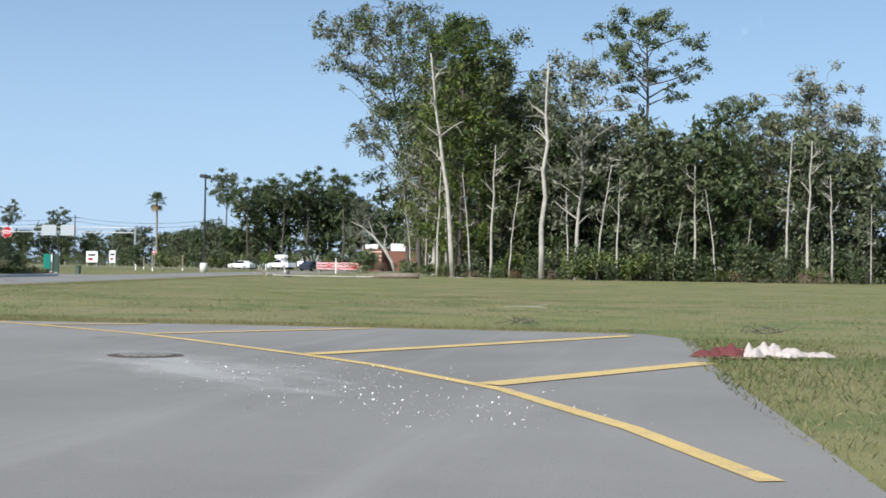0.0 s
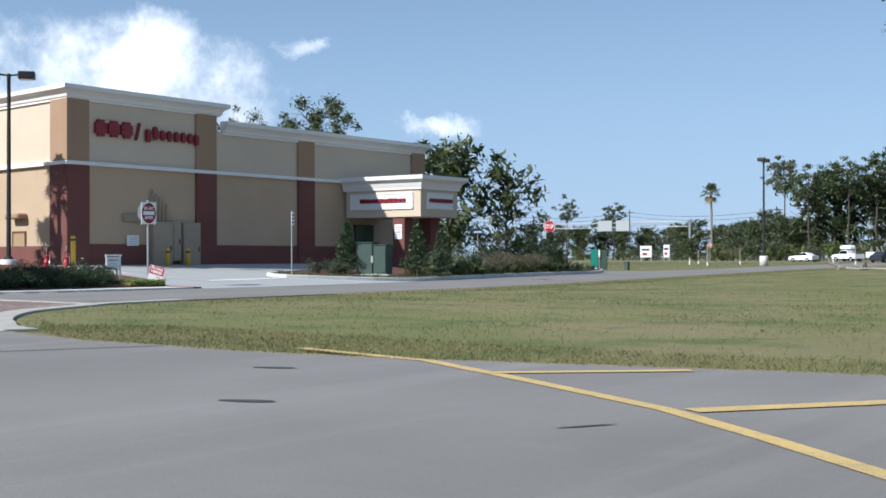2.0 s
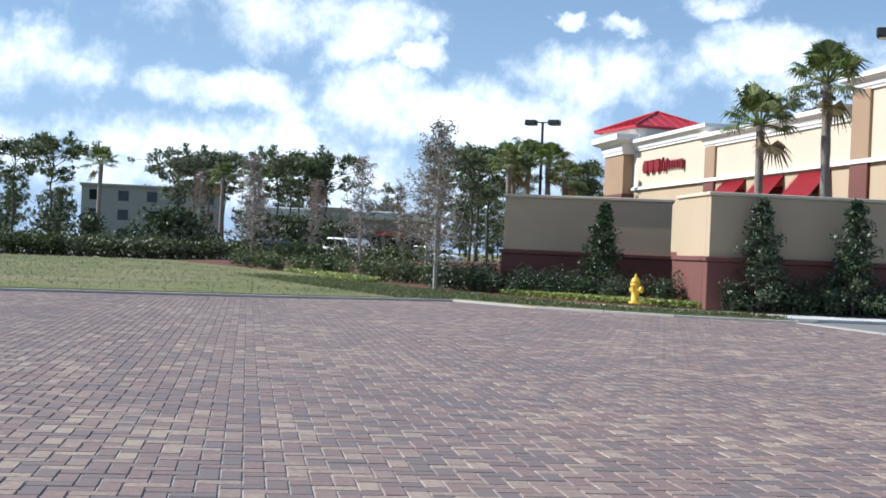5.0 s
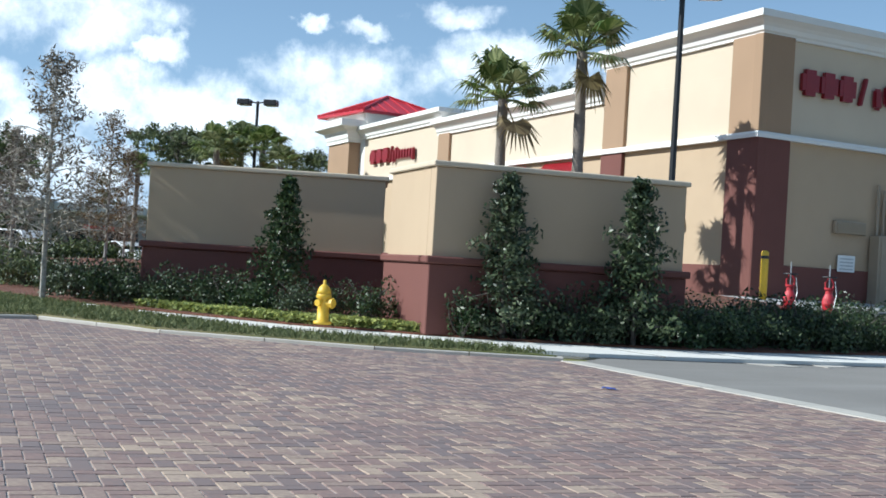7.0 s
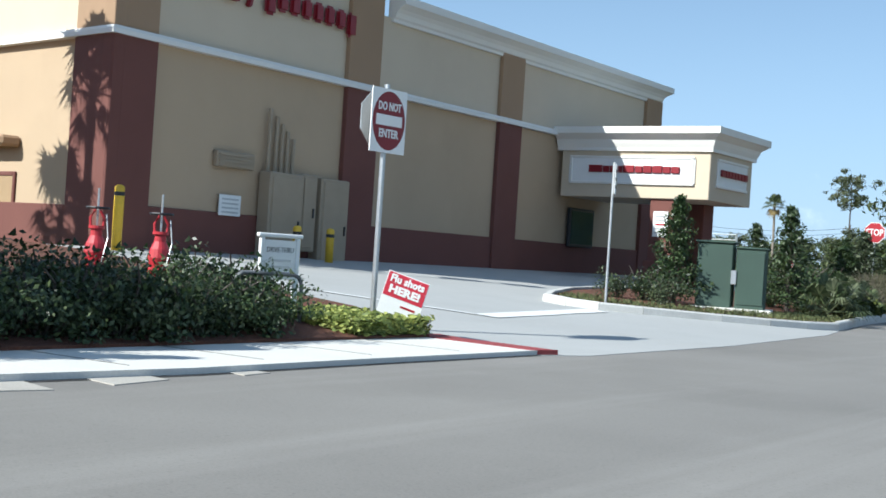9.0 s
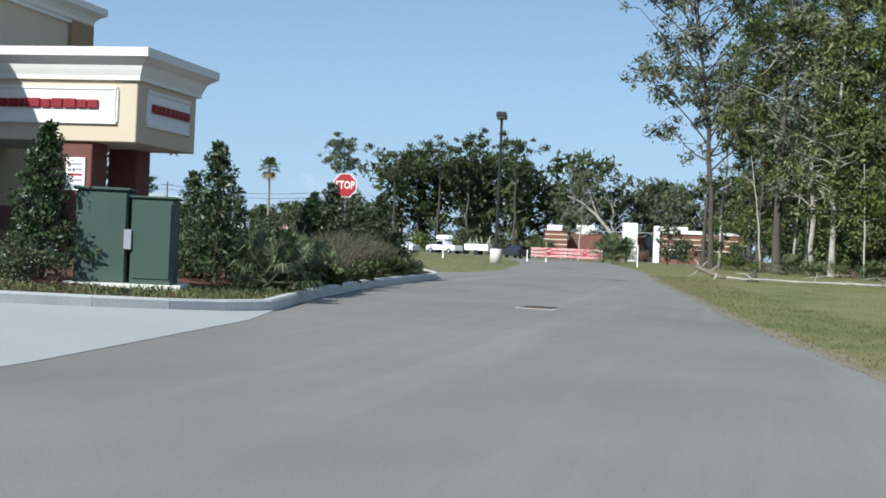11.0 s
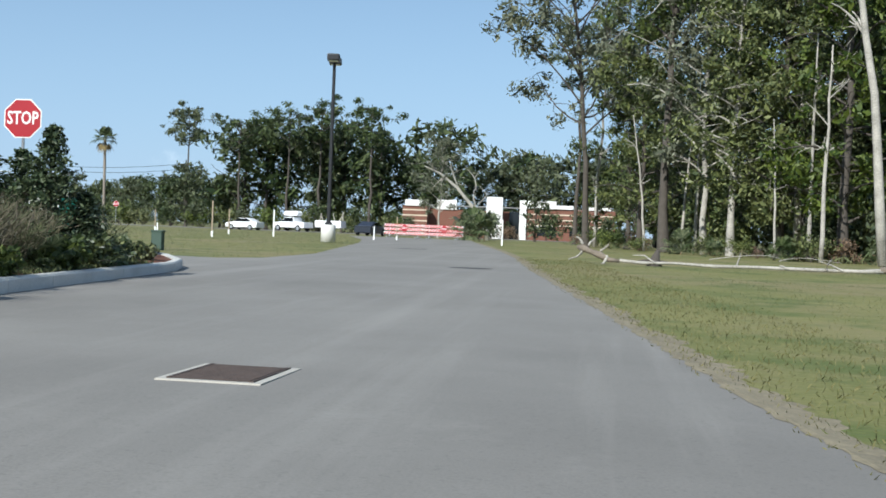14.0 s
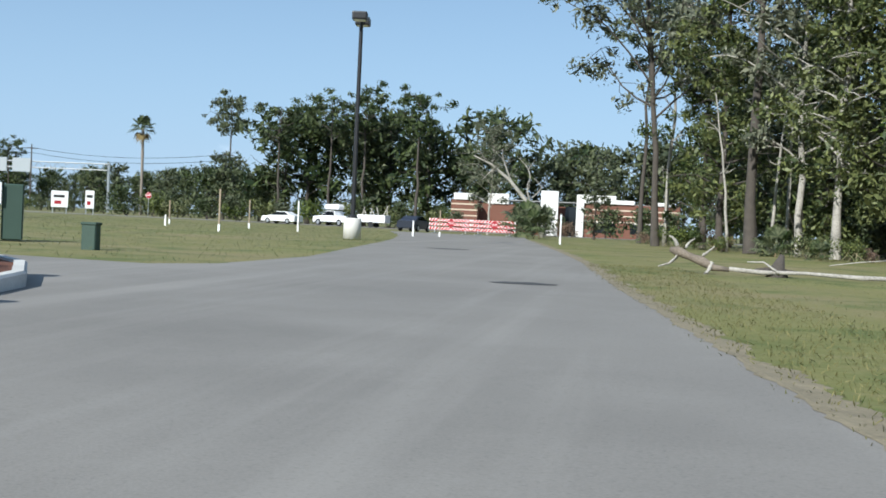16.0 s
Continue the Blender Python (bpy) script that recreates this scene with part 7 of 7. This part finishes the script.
def bald_cypress(h, r, leaf, n):
    t = thing("bald_cypress", 0, 0, 0, "slender half-bare cypress with grey twigs", "tree", "young cypresses")
    bm = bmesh.new()
    tube(bm, [(0, 0, -0.1), (0.03, 0, h * 0.5), (0, 0, h)], [0.055, 0.032, 0.008], 7, False)
    pts = []
    for k in range(46):
        f = (k + 0.5) / 46
        a = k * 2.4
        w = r * (1 - f) ** 0.8 * (0.7 + 0.5 * RNG.random())
        s = Vector((0, 0, h * (0.16 + 0.82 * f)))
        e = s + Vector((math.cos(a) * w, math.sin(a) * w, w * 0.35))
        p = limb(bm, s, e, 0.016, 0.004, 0.1, 4, 3)
        for q in p[1:]:
            for _ in range(2):
                g = q + Vector(RNG.normal(size=3)) * 0.16
                limb(bm, q, g, 0.006, 0.003, 0.0, 3, 1)
                pts.append(clump(g, 0.14, n // 276, 0.8))
    part("trunk", bm, M_PALEBARK, t)
    p = np.concatenate(pts)
    mesh_part("crown", leaf_mesh("crown", p, 0.1 * (0.6 + 0.8 * RNG.random(len(p))), leaf, 0.3), t)
    return t


cyp = bald_cypress(4.2, 0.95, M_TWIG, 3300)
cyp2 = bald_cypress(4.4, 1.1, M_RUSTLEAF, 2600)
put(cyp, 4.15, -20.2, 1.0, z=0.15)
for x, y, s in ((-24.5, -11.2, 1.45), (-27.5, -9.6, 1.2), (-50, -15, 1.3), (-47, -11.5, 1.2), (-54, -10, 1.3), (-58, -17.5, 1.4), (-45, -6.5, 1.2)):
    put(cyp2, x, y, s, z=0.1)
put(cyp, -19, -16, 1.2)
put(cyp, -34, -18, 1.4)
away(cyp)
away(cyp2)
small_pine = tree("pine_tree", "small dense pine with a dark rounded crown", 8.6, 4.9, 2.1, M_PINE, M_BARK, 0.13, 16, 2600, 0.2, shape="pine", clump_r=0.72)
for x, y, s in ((-70.6, -16.3, 0.93), (-78.4, -14.0, 1.02), (-72.2, -13.6, 0.96), (-59.7, -11.6, 0.88), (-67.2, -8.4, 0.98), (-62.8, -7.2, 0.94), (-41.7, -2.8, 0.88), (-50.7, 1.7, 1.0), (-47.0, -0.5, 0.92), (-75.5, -17.0, 0.9), (-64.8, -9.6, 0.9), (-110, -30, 1.3), (-116, -26, 1.4), (-118, 4, 1.3)):
    put(small_pine, x, y, s)
away(small_pine)
for x, y, s in ((-56, 6, 0.5), (-48, 8, 0.5), (-60, 14, 0.55), (-140, 20, 0.6), (-150, 40, 0.7), (-130, 30, 0.7), (-120, 24, 0.55), (-160, -30, 0.6), (-150, -24, 0.5), (-170, -44, 0.6), (-140, -40, 0.5), (-90, 26, 0.6)):
    put((oak[0], oak[1], grey[1])[int(abs(x)) % 3], x, y, s)
for k in range(24):
    put(farwood[k % 2], -215 + 10 * RNG.random(), -100 + 200 * k / 23, 0.55 + 0.3 * RNG.random())
for k in range(24):
    put(farwood[k % 2], -185 + 120 * k / 23, 262 + 20 * k / 23 + 10 * RNG.random(), 0.6 + 0.25 * RNG.random())

# ---- fallen trunk on the lawn ----
M_OLDWOOD = material("torn_grey_wood", (0.19, 0.155, 0.12), 0.95, vary=0.45, scale=3, fine=26, bump=0.8, dist=0.02)
lg = thing("fallen_log", 17.9, 46.4, gz(46), "pale fallen trunk with a torn root end lying on the grass", "log", "", -3)
bm = bmesh.new()
tube(bm, [(-0.05, 0.3, 0.5), (0.12, 0.22, 0.47), (0.4, 0.12, 0.36), (0.7, 0.02, 0.26), (0.95, 0.0, 0.13), (1.3, 0, 0.1)], [0.06, 0.12, 0.085, 0.115, 0.08, 0.05], 9)
part("root_end", bm, M_OLDWOOD, lg, "torn grey-brown root end", True)
for a, b, r in (((0.1, 0.25, 0.6), (-0.1, 0.2, 0.82), 0.05), ((0.15, 0.2, 0.5), (-0.3, 0.0, 0.1), 0.05), ((0.9, 0.0, 0.25), (0.75, -0.25, 0.0), 0.06), ((0.7, 0.05, 0.4), (0.95, 0.0, 0.62), 0.04), ((0.3, 0.2, 0.55), (0.5, 0.3, 0.78), 0.035)):
    bm = bmesh.new()
    limb(bm, a, b, r, 0.02, 0.0, 6, 3)
    part("root", bm, M_PALEBARK, lg, "", True)
bm = bmesh.new()
tube(bm, [(1.3, 0, 0.12), (2.0, 0.1, 0.07), (3.0, 0.15, 0.1), (4.2, -0.05, 0.06), (5.4, 0.1, 0.08), (7.2, 0.25, 0.07), (8.6, 0.05, 0.08), (9.4, 0.1, 0.12)], [0.05, 0.055, 0.04, 0.055, 0.05, 0.06, 0.06, 0.09], 9)
for x, dx, dz in ((2.4, -0.7, 0.3), (4.9, 0.12, 0.5), (6.4, -0.2, 0.16), (7.6, 0.16, 0.42), (8.1, -0.7, 0.34)):
    limb(bm, (x, 0.05, 0.08), (x + dx, 0.1, dz), 0.035, 0.012, 0, 5, 2)
part("stem", bm, M_PALEBARK, lg, "bleached broken stem", True)
bm = bmesh.new()
tube(bm, [(9.2, 0.1, 0.14), (10.0, 0.15, 0.18), (11.4, 0.2, 0.22), (12.6, 0.3, 0.22)], [0.1, 0.17, 0.2, 0.2], 10)
part("butt", bm, M_OLDWOOD, lg, "thick reddish-brown butt of the trunk", True)
st = thing("tree_stump", 20.3, 46.6, gz(46), "dark jagged stump on the lawn", "stump")
bm = bmesh.new()
tube(bm, [(0, 0, -0.1), (0.02, 0, 0.2), (0.1, 0.02, 0.5)], [0.3, 0.16, 0.05], 9)
limb(bm, (0, 0, 0.1), (-0.5, 0.1, 0.12), 0.1, 0.03, 0, 6, 2)
limb(bm, (0, 0, 0.1), (0.45, 0, 0.1), 0.12, 0.04, 0, 6, 2)
part("stump", bm, M_BARK, st, "", True)
for x, y, l, rz in ((23.0, 58, 3.2, 12), (30.5, 58, 3.4, -25), (26.0, 60, 2.6, 5), (45.4, -12.0, 1.2, -8)):
    t = thing("fallen_branch", x, y, gz(y), "pale fallen branch lying on the grass", "branch", "fallen branches", rz)
    bm = bmesh.new()
    pts = limb(bm, (0, 0, 0.08), (l, 0, 0.12 if l > 2 else 0.06), 0.05 if l > 2 else 0.025, 0.02, 0.0, 6, 5)
    limb(bm, pts[3], pts[3] + Vector((0.4, 0.25, 0.18)), 0.02, 0.006, 0, 5, 2)
    part("branch", bm, M_PALEBARK, t, "", True)
    t.matrix_basis = t.matrix_basis @ Matrix.Diagonal((1, 1, 0.4, 1))
for x, y in ((51.6, -23.4), (47.2, -22.2)):
    t = thing("twig_pile", x, y, 0.0, "small pile of grey dead twigs on the grass", "twigs", "twig piles")
    for k in range(16):
        bm = bmesh.new()
        a = Vector((RNG.normal() * 0.22, RNG.normal() * 0.16, 0.03))
        limb(bm, a, a + Vector((RNG.normal() * 0.28, RNG.normal() * 0.22, 0.06 + 0.1 * RNG.random())), 0.008, 0.003, 0, 4, 3)
        part("twig", bm, M_BARK, t)

# ---- litter beside the parking lot ----
cloth = thing("discarded_cloth", 51.2, -29.75, 0.0, "crumpled dark red and white cloth dropped at the asphalt edge", "cloth", "", 18)
M_REDCLOTH = material("dark_red_cloth", (0.12, 0.03, 0.03), 0.95, vary=0.3, scale=8)
M_WHITECLOTH = material("white_cloth", (0.44, 0.38, 0.35), 0.95, vary=0.2, scale=8)
for x0, y0, lx, ly, hh, turn_z, mat, lab in ((-0.62, 0.0, 0.26, 0.12, 0.12, 10, M_REDCLOTH, "dark red cloth"), (-0.38, 0.05, 0.24, 0.16, 0.17, -25, M_REDCLOTH, "dark red cloth"), (-0.1, 0.0, 0.2, 0.13, 0.15, 30, M_WHITECLOTH, "white cloth"),
                                             (0.14, 0.1, 0.22, 0.15, 0.2, -20, M_WHITECLOTH, "white cloth"), (0.42, 0.0, 0.24, 0.14, 0.13, 15, M_WHITECLOTH, "white cloth"), (0.72, 0.06, 0.22, 0.09, 0.08, -12, M_WHITECLOTH, "white cloth end")):
    bm = bmesh.new()
    bmesh.ops.create_grid(bm, x_segments=16, y_segments=12, size=1.0)
    spin = pose(x0, y0, 0.01, 0, 0, turn_z)
    for v in bm.verts:
        a, b = v.co.x, v.co.y
        edge = 1 + 0.35 * noise.noise(Vector((math.atan2(b, a) * 1.3, x0 * 5, 2.0)))
        e = max(0.0, 1 - (a * a + b * b) / edge)
        h = abs(noise.noise(Vector((a * 1.5 + x0 * 9, b * 1.5, 1.3)))) + 0.12 * abs(noise.noise(Vector((a * 5, b * 5 + x0, 4.0))))
        v.co = spin @ Vector((a * lx * edge, b * ly * edge, hh * e**0.6 * (0.4 + 1.1 * h)))
    part("fold", bm, mat, cloth, lab, True)

chips = np.random.default_rng(3)
bm = bmesh.new()
for _ in range(600):
    t = chips.random()
    p = Vector((49.0 - 3.4 * t, -37.4 + 4.6 * t)) + Vector(chips.normal(size=2)) * (0.5 + 0.25 * t)
    s = 0.004 + 0.012 * chips.random() ** 3
    c = Vector((p.x, p.y, s * 0.5))
    vs = [bm.verts.new(c + Vector(chips.normal(size=3)).normalized() * s) for _ in range(4)]
    for f in ((0, 1, 2), (0, 2, 3), (0, 3, 1), (1, 3, 2)):
        bm.faces.new([vs[i] for i in f])
bmesh.ops.recalc_face_normals(bm, faces=bm.faces[:])
tagged(part("gravel_chips", bm, M_CONCRETE), "scattered white gravel chips on the asphalt", "gravel", "", "stuff")
M_DUST = material("pale_sandy_dust", (0.47, 0.455, 0.425), 0.95, vary=0.2, scale=2.0, fine=50)
# a thin film of dust, denser in its middle and broken up by noise
nt = M_DUST.node_tree
co = nt.nodes["Texture Coordinate"]
gap = nt.nodes.new("ShaderNodeBsdfTransparent")
film_mix = nt.nodes.new("ShaderNodeMixShader")
dn = nt.nodes.new("ShaderNodeTexNoise")
dn.inputs["Scale"].default_value, dn.inputs["Detail"].default_value, dn.inputs["Roughness"].default_value = 1.7, 9.0, 0.7
ln = nt.nodes.new("ShaderNodeVectorMath")
ln.operation = "LENGTH"
nt.links.new(co.outputs["Object"], ln.inputs[0])
nt.links.new(co.outputs["Object"], dn.inputs["Vector"])
fall = nt.nodes.new("ShaderNodeMath")
fall.operation = "MULTIPLY_ADD"
nt.links.new(ln.outputs["Value"], fall.inputs[0])
fall.inputs[1].default_value = -0.42
nt.links.new(dn.outputs[0], fall.inputs[2])
cut = nt.nodes.new("ShaderNodeMapRange")
cut.interpolation_type = "SMOOTHSTEP"
cut.inputs[1].default_value, cut.inputs[2].default_value, cut.inputs[4].default_value = 0.06, 0.46, 0.6
nt.links.new(fall.outputs[0], cut.inputs[0])
nt.links.new(cut.outputs[0], film_mix.inputs[0])
nt.links.new(gap.outputs[0], film_mix.inputs[1])
nt.links.new(nt.nodes["Principled BSDF"].outputs[0], film_mix.inputs[2])
nt.links.new(film_mix.outputs[0], nt.nodes["Material Output"].inputs[0])
bm = bmesh.new()
bmesh.ops.create_grid(bm, x_segments=6, y_segments=4, size=1.0)
ds = tagged(part("dust_stain", bm, M_DUST), "pale sandy dust spilled over the asphalt", "stain", "", "structure")
ds.matrix_basis = pose(45.5, -33.9, 0.0045, 0, 0, -45) @ Matrix.Diagonal((3.3, 1.15, 1, 1))
# shadow of an overhead wire, painted as a narrow dark stripe
stripe([(31.3, -33.0), (32.9, -29.6), (33.9, -27.6), (34.7, -26.0)], 0.05, M_PATCH_SHADOW, "thin power-line shadow painted across the asphalt")
bt2 = thing("litter", 17.1, -18.0, 0.004, "crushed blue wrapper lying on the bricks", "litter", "", 20)
bm = bmesh.new()
bmesh.ops.create_grid(bm, x_segments=8, y_segments=4, size=0.5)
for v in bm.verts:
    v.co = Vector((v.co.x * 0.15, v.co.y * 0.06, 0.006 + 0.03 * abs(noise.noise(v.co * 6))))
part("wrapper", bm, material("blue_wrapper", (0.03, 0.08, 0.35), 0.4, vary=0.3, bump=0), bt2, "", True)
M_SAND = material("sandy_dirt", (0.22, 0.185, 0.12), 0.95, vary=0.35, scale=3.0, fine=30, bump=0.5, dist=0.01)
for line, lab in ((EAST_EDGE[1:-1], "ragged sandy edge between lane and grass"), ([(30.6, -25.15), (31.2, -25.35), (33.0, -25.8), (36.0, -26.05), (38.0, -25.95), (42.0, -25.15), (46.5, -24.75), (49.5, -24.55)], "ragged sandy edge between parking lot and grass")):
    bm = bmesh.new()
    prev = None
    for a, b in zip(line, line[1:]):
        a, b = Vector(a), Vector(b)
        d = (b - a).normalized()
        s = Vector((-d.y, d.x))
        n = max(1, int((b - a).length / 0.14))
        for k in range(n):
            p = a.lerp(b, k / n)
            u, w = 0.01 + 0.06 * chips.random() + 0.05 * noise.noise(Vector((p.x, p.y, 0)) * 1.3), 0.4 + 0.2 * chips.random() + 0.35 * noise.noise(Vector((p.y, p.x, 3)) * 0.9)
            row = [bm.verts.new((*(p + s * u), gz(p.y) + 0.003)), bm.verts.new((*(p - s * 0.01), gz(p.y) + 0.005)), bm.verts.new((*(p - s * w), gz(p.y) - 0.05))]
            if prev:
                bm.faces.new((prev[0], row[0], row[1], prev[1]))
                bm.faces.new((prev[1], row[1], row[2], prev[2]))
            prev = row
    bmesh.ops.recalc_face_normals(bm, faces=bm.faces[:])
    tagged(part("dirt_edge", bm, M_SAND), lab, "dirt", "", "structure")
rk = thing("pale_rock", 6.2, -19.9, 0.0, "flat pale rock at the end of the walk", "rock")
bm = bmesh.new()
bmesh.ops.create_icosphere(bm, subdivisions=3, radius=0.3)
for v in bm.verts:
    v.co *= 1 + 0.25 * noise.noise(v.co * 4)
    v.co.z *= 0.4
part("rock", bm, M_CONCRETE, rk, "", True)

for o in (*oak, *farwood, *column, *grey, *pine, *birch, *lite, spire, forked, leaning, straight, *under, palmetto, holly, mag, mound):
    away(o)

# ---- brick paving, last ----
M_PAVER = material("mixed_clay_pavers", (0.17, 0.135, 0.13), 0.85, color2=(0.37, 0.28, 0.21), scale=0.45, fine=30, bump=0.25, dist=0.003, spread=0.5)
M_PAVER_REST = material("mixed_clay_pavers_joined", (0.17, 0.135, 0.13), 0.85, color2=(0.37, 0.28, 0.21), scale=0.45, fine=30, bump=0.25, dist=0.003, island=0.5)
for m in (M_PAVER, M_PAVER_REST):
    cr = m.node_tree.nodes["Color Ramp"].color_ramp
    cr.elements[0].position, cr.elements[1].position = 0.22, 0.8
    for at, c in ((0.4, (0.188, 0.138, 0.125)), (0.52, (0.228, 0.15, 0.13)), (0.66, (0.27, 0.2, 0.162))):
        cr.elements.new(at).color = (*c, 1)
W, LB, GAP = 0.1, 0.2, 0.006
turn = radians(-10.0)
ct, sn = math.cos(turn), math.sin(turn)
cells = []
for i in range(-240, 241):
    for j in range(-240, 241):
        k = (i - j) % 4
        if k == 0:
            cells.append((i * W + LB / 2, j * W + W / 2, 0))
        elif k == 3:
            cells.append((i * W + W / 2, j * W + LB / 2, 1))
cells = np.array(cells)
gx = 19.5 + ct * cells[:, 0] - sn * cells[:, 1]
gy = -27.5 + sn * cells[:, 0] + ct * cells[:, 1]
inner = [(30.36, -25.0), (29.55, -24.65), (28.58, -24.02), (27.07, -23.02), (25.58, -21.73), (24.28, -20.25), (23.2, -18.15), (22.6, -17.2), (14.0, -16.2), (12.83, -18.25), (10.85, -20.23), (8.64, -21.25), (9.24, -25.0), (9.74, -32.0), (9.94, -39.8), (30.36, -39.8)]
ok = inside(inner, np.stack([gx, gy], 1)) & (gy > -39.7)
gx, gy, gk = gx[ok], gy[ok], cells[ok, 2]


def paver_mesh():
    bm = bmesh.new()
    a, b, c = LB / 2 - GAP / 2, W / 2 - GAP / 2, 0.004
    v = [bm.verts.new(p) for p in ((-a, -b, -0.007), (a, -b, -0.007), (a, b, -0.007), (-a, b, -0.007), (-a + c, -b + c, 0.0), (a - c, -b + c, 0.0), (a - c, b - c, 0.0), (-a + c, b - c, 0.0))]
    for f in ((4, 5, 6, 7), (0, 1, 5, 4), (1, 2, 6, 5), (2, 3, 7, 6), (3, 0, 4, 7)):
        bm.faces.new([v[q] for q in f])
    me = bpy.data.meshes.new("brick")
    bm.to_mesh(me)
    bm.free()
    me.materials.append(M_PAVER)
    return me


pme = paver_mesh()
near = np.zeros(len(gx), bool)
near[np.argsort(np.hypot(gx - 20.5, gy + 25.0))[:300]] = True
for x, y, k in zip(gx[near], gy[near], gk[near]):
    o = new("brick", pme)
    o.parent = brick_bed
    o.matrix_basis = pose(x, y, 0.001 + 0.003 * random.random(), random.uniform(-0.6, 0.6), random.uniform(-0.6, 0.6), -10.0 + 90 * k)
far_x, far_y, far_k = gx[~near], gy[~near], gk[~near]
base_v = np.array([v.co[:] for v in pme.vertices])
base_f = [tuple(p.vertices) for p in pme.polygons]
n = len(far_x)
ang = turn + far_k * math.pi / 2
vx = far_x[:, None] + np.cos(ang)[:, None] * base_v[None, :, 0] - np.sin(ang)[:, None] * base_v[None, :, 1]
vy = far_y[:, None] + np.sin(ang)[:, None] * base_v[None, :, 0] + np.cos(ang)[:, None] * base_v[None, :, 1]
vz = np.repeat(base_v[None, :, 2], n, 0) + 0.001 + 0.003 * np.random.default_rng(5).random((n, 1))
me = bpy.data.meshes.new("bricks")
co = np.stack([vx, vy, vz], 2).reshape(-1, 3)
me.vertices.add(len(co))
me.vertices.foreach_set("co", co.ravel())
loops = (np.arange(n)[:, None] * 8 + np.array(base_f).ravel()[None, :]).ravel().astype(np.int32)
me.loops.add(len(loops))
me.loops.foreach_set("vertex_index", loops)
me.polygons.add(n * 5)
me.polygons.foreach_set("loop_start", np.arange(n * 5, dtype=np.int32) * 4)
me.update(calc_edges=True)
me.polygons.foreach_set("use_smooth", [False] * (n * 5))
me.materials.append(M_PAVER_REST)
ob = new("bricks", me)
ob.parent = brick_bed
tagged(ob, "reddish and tan clay pavers laid in herringbone", "", "", "stuff")
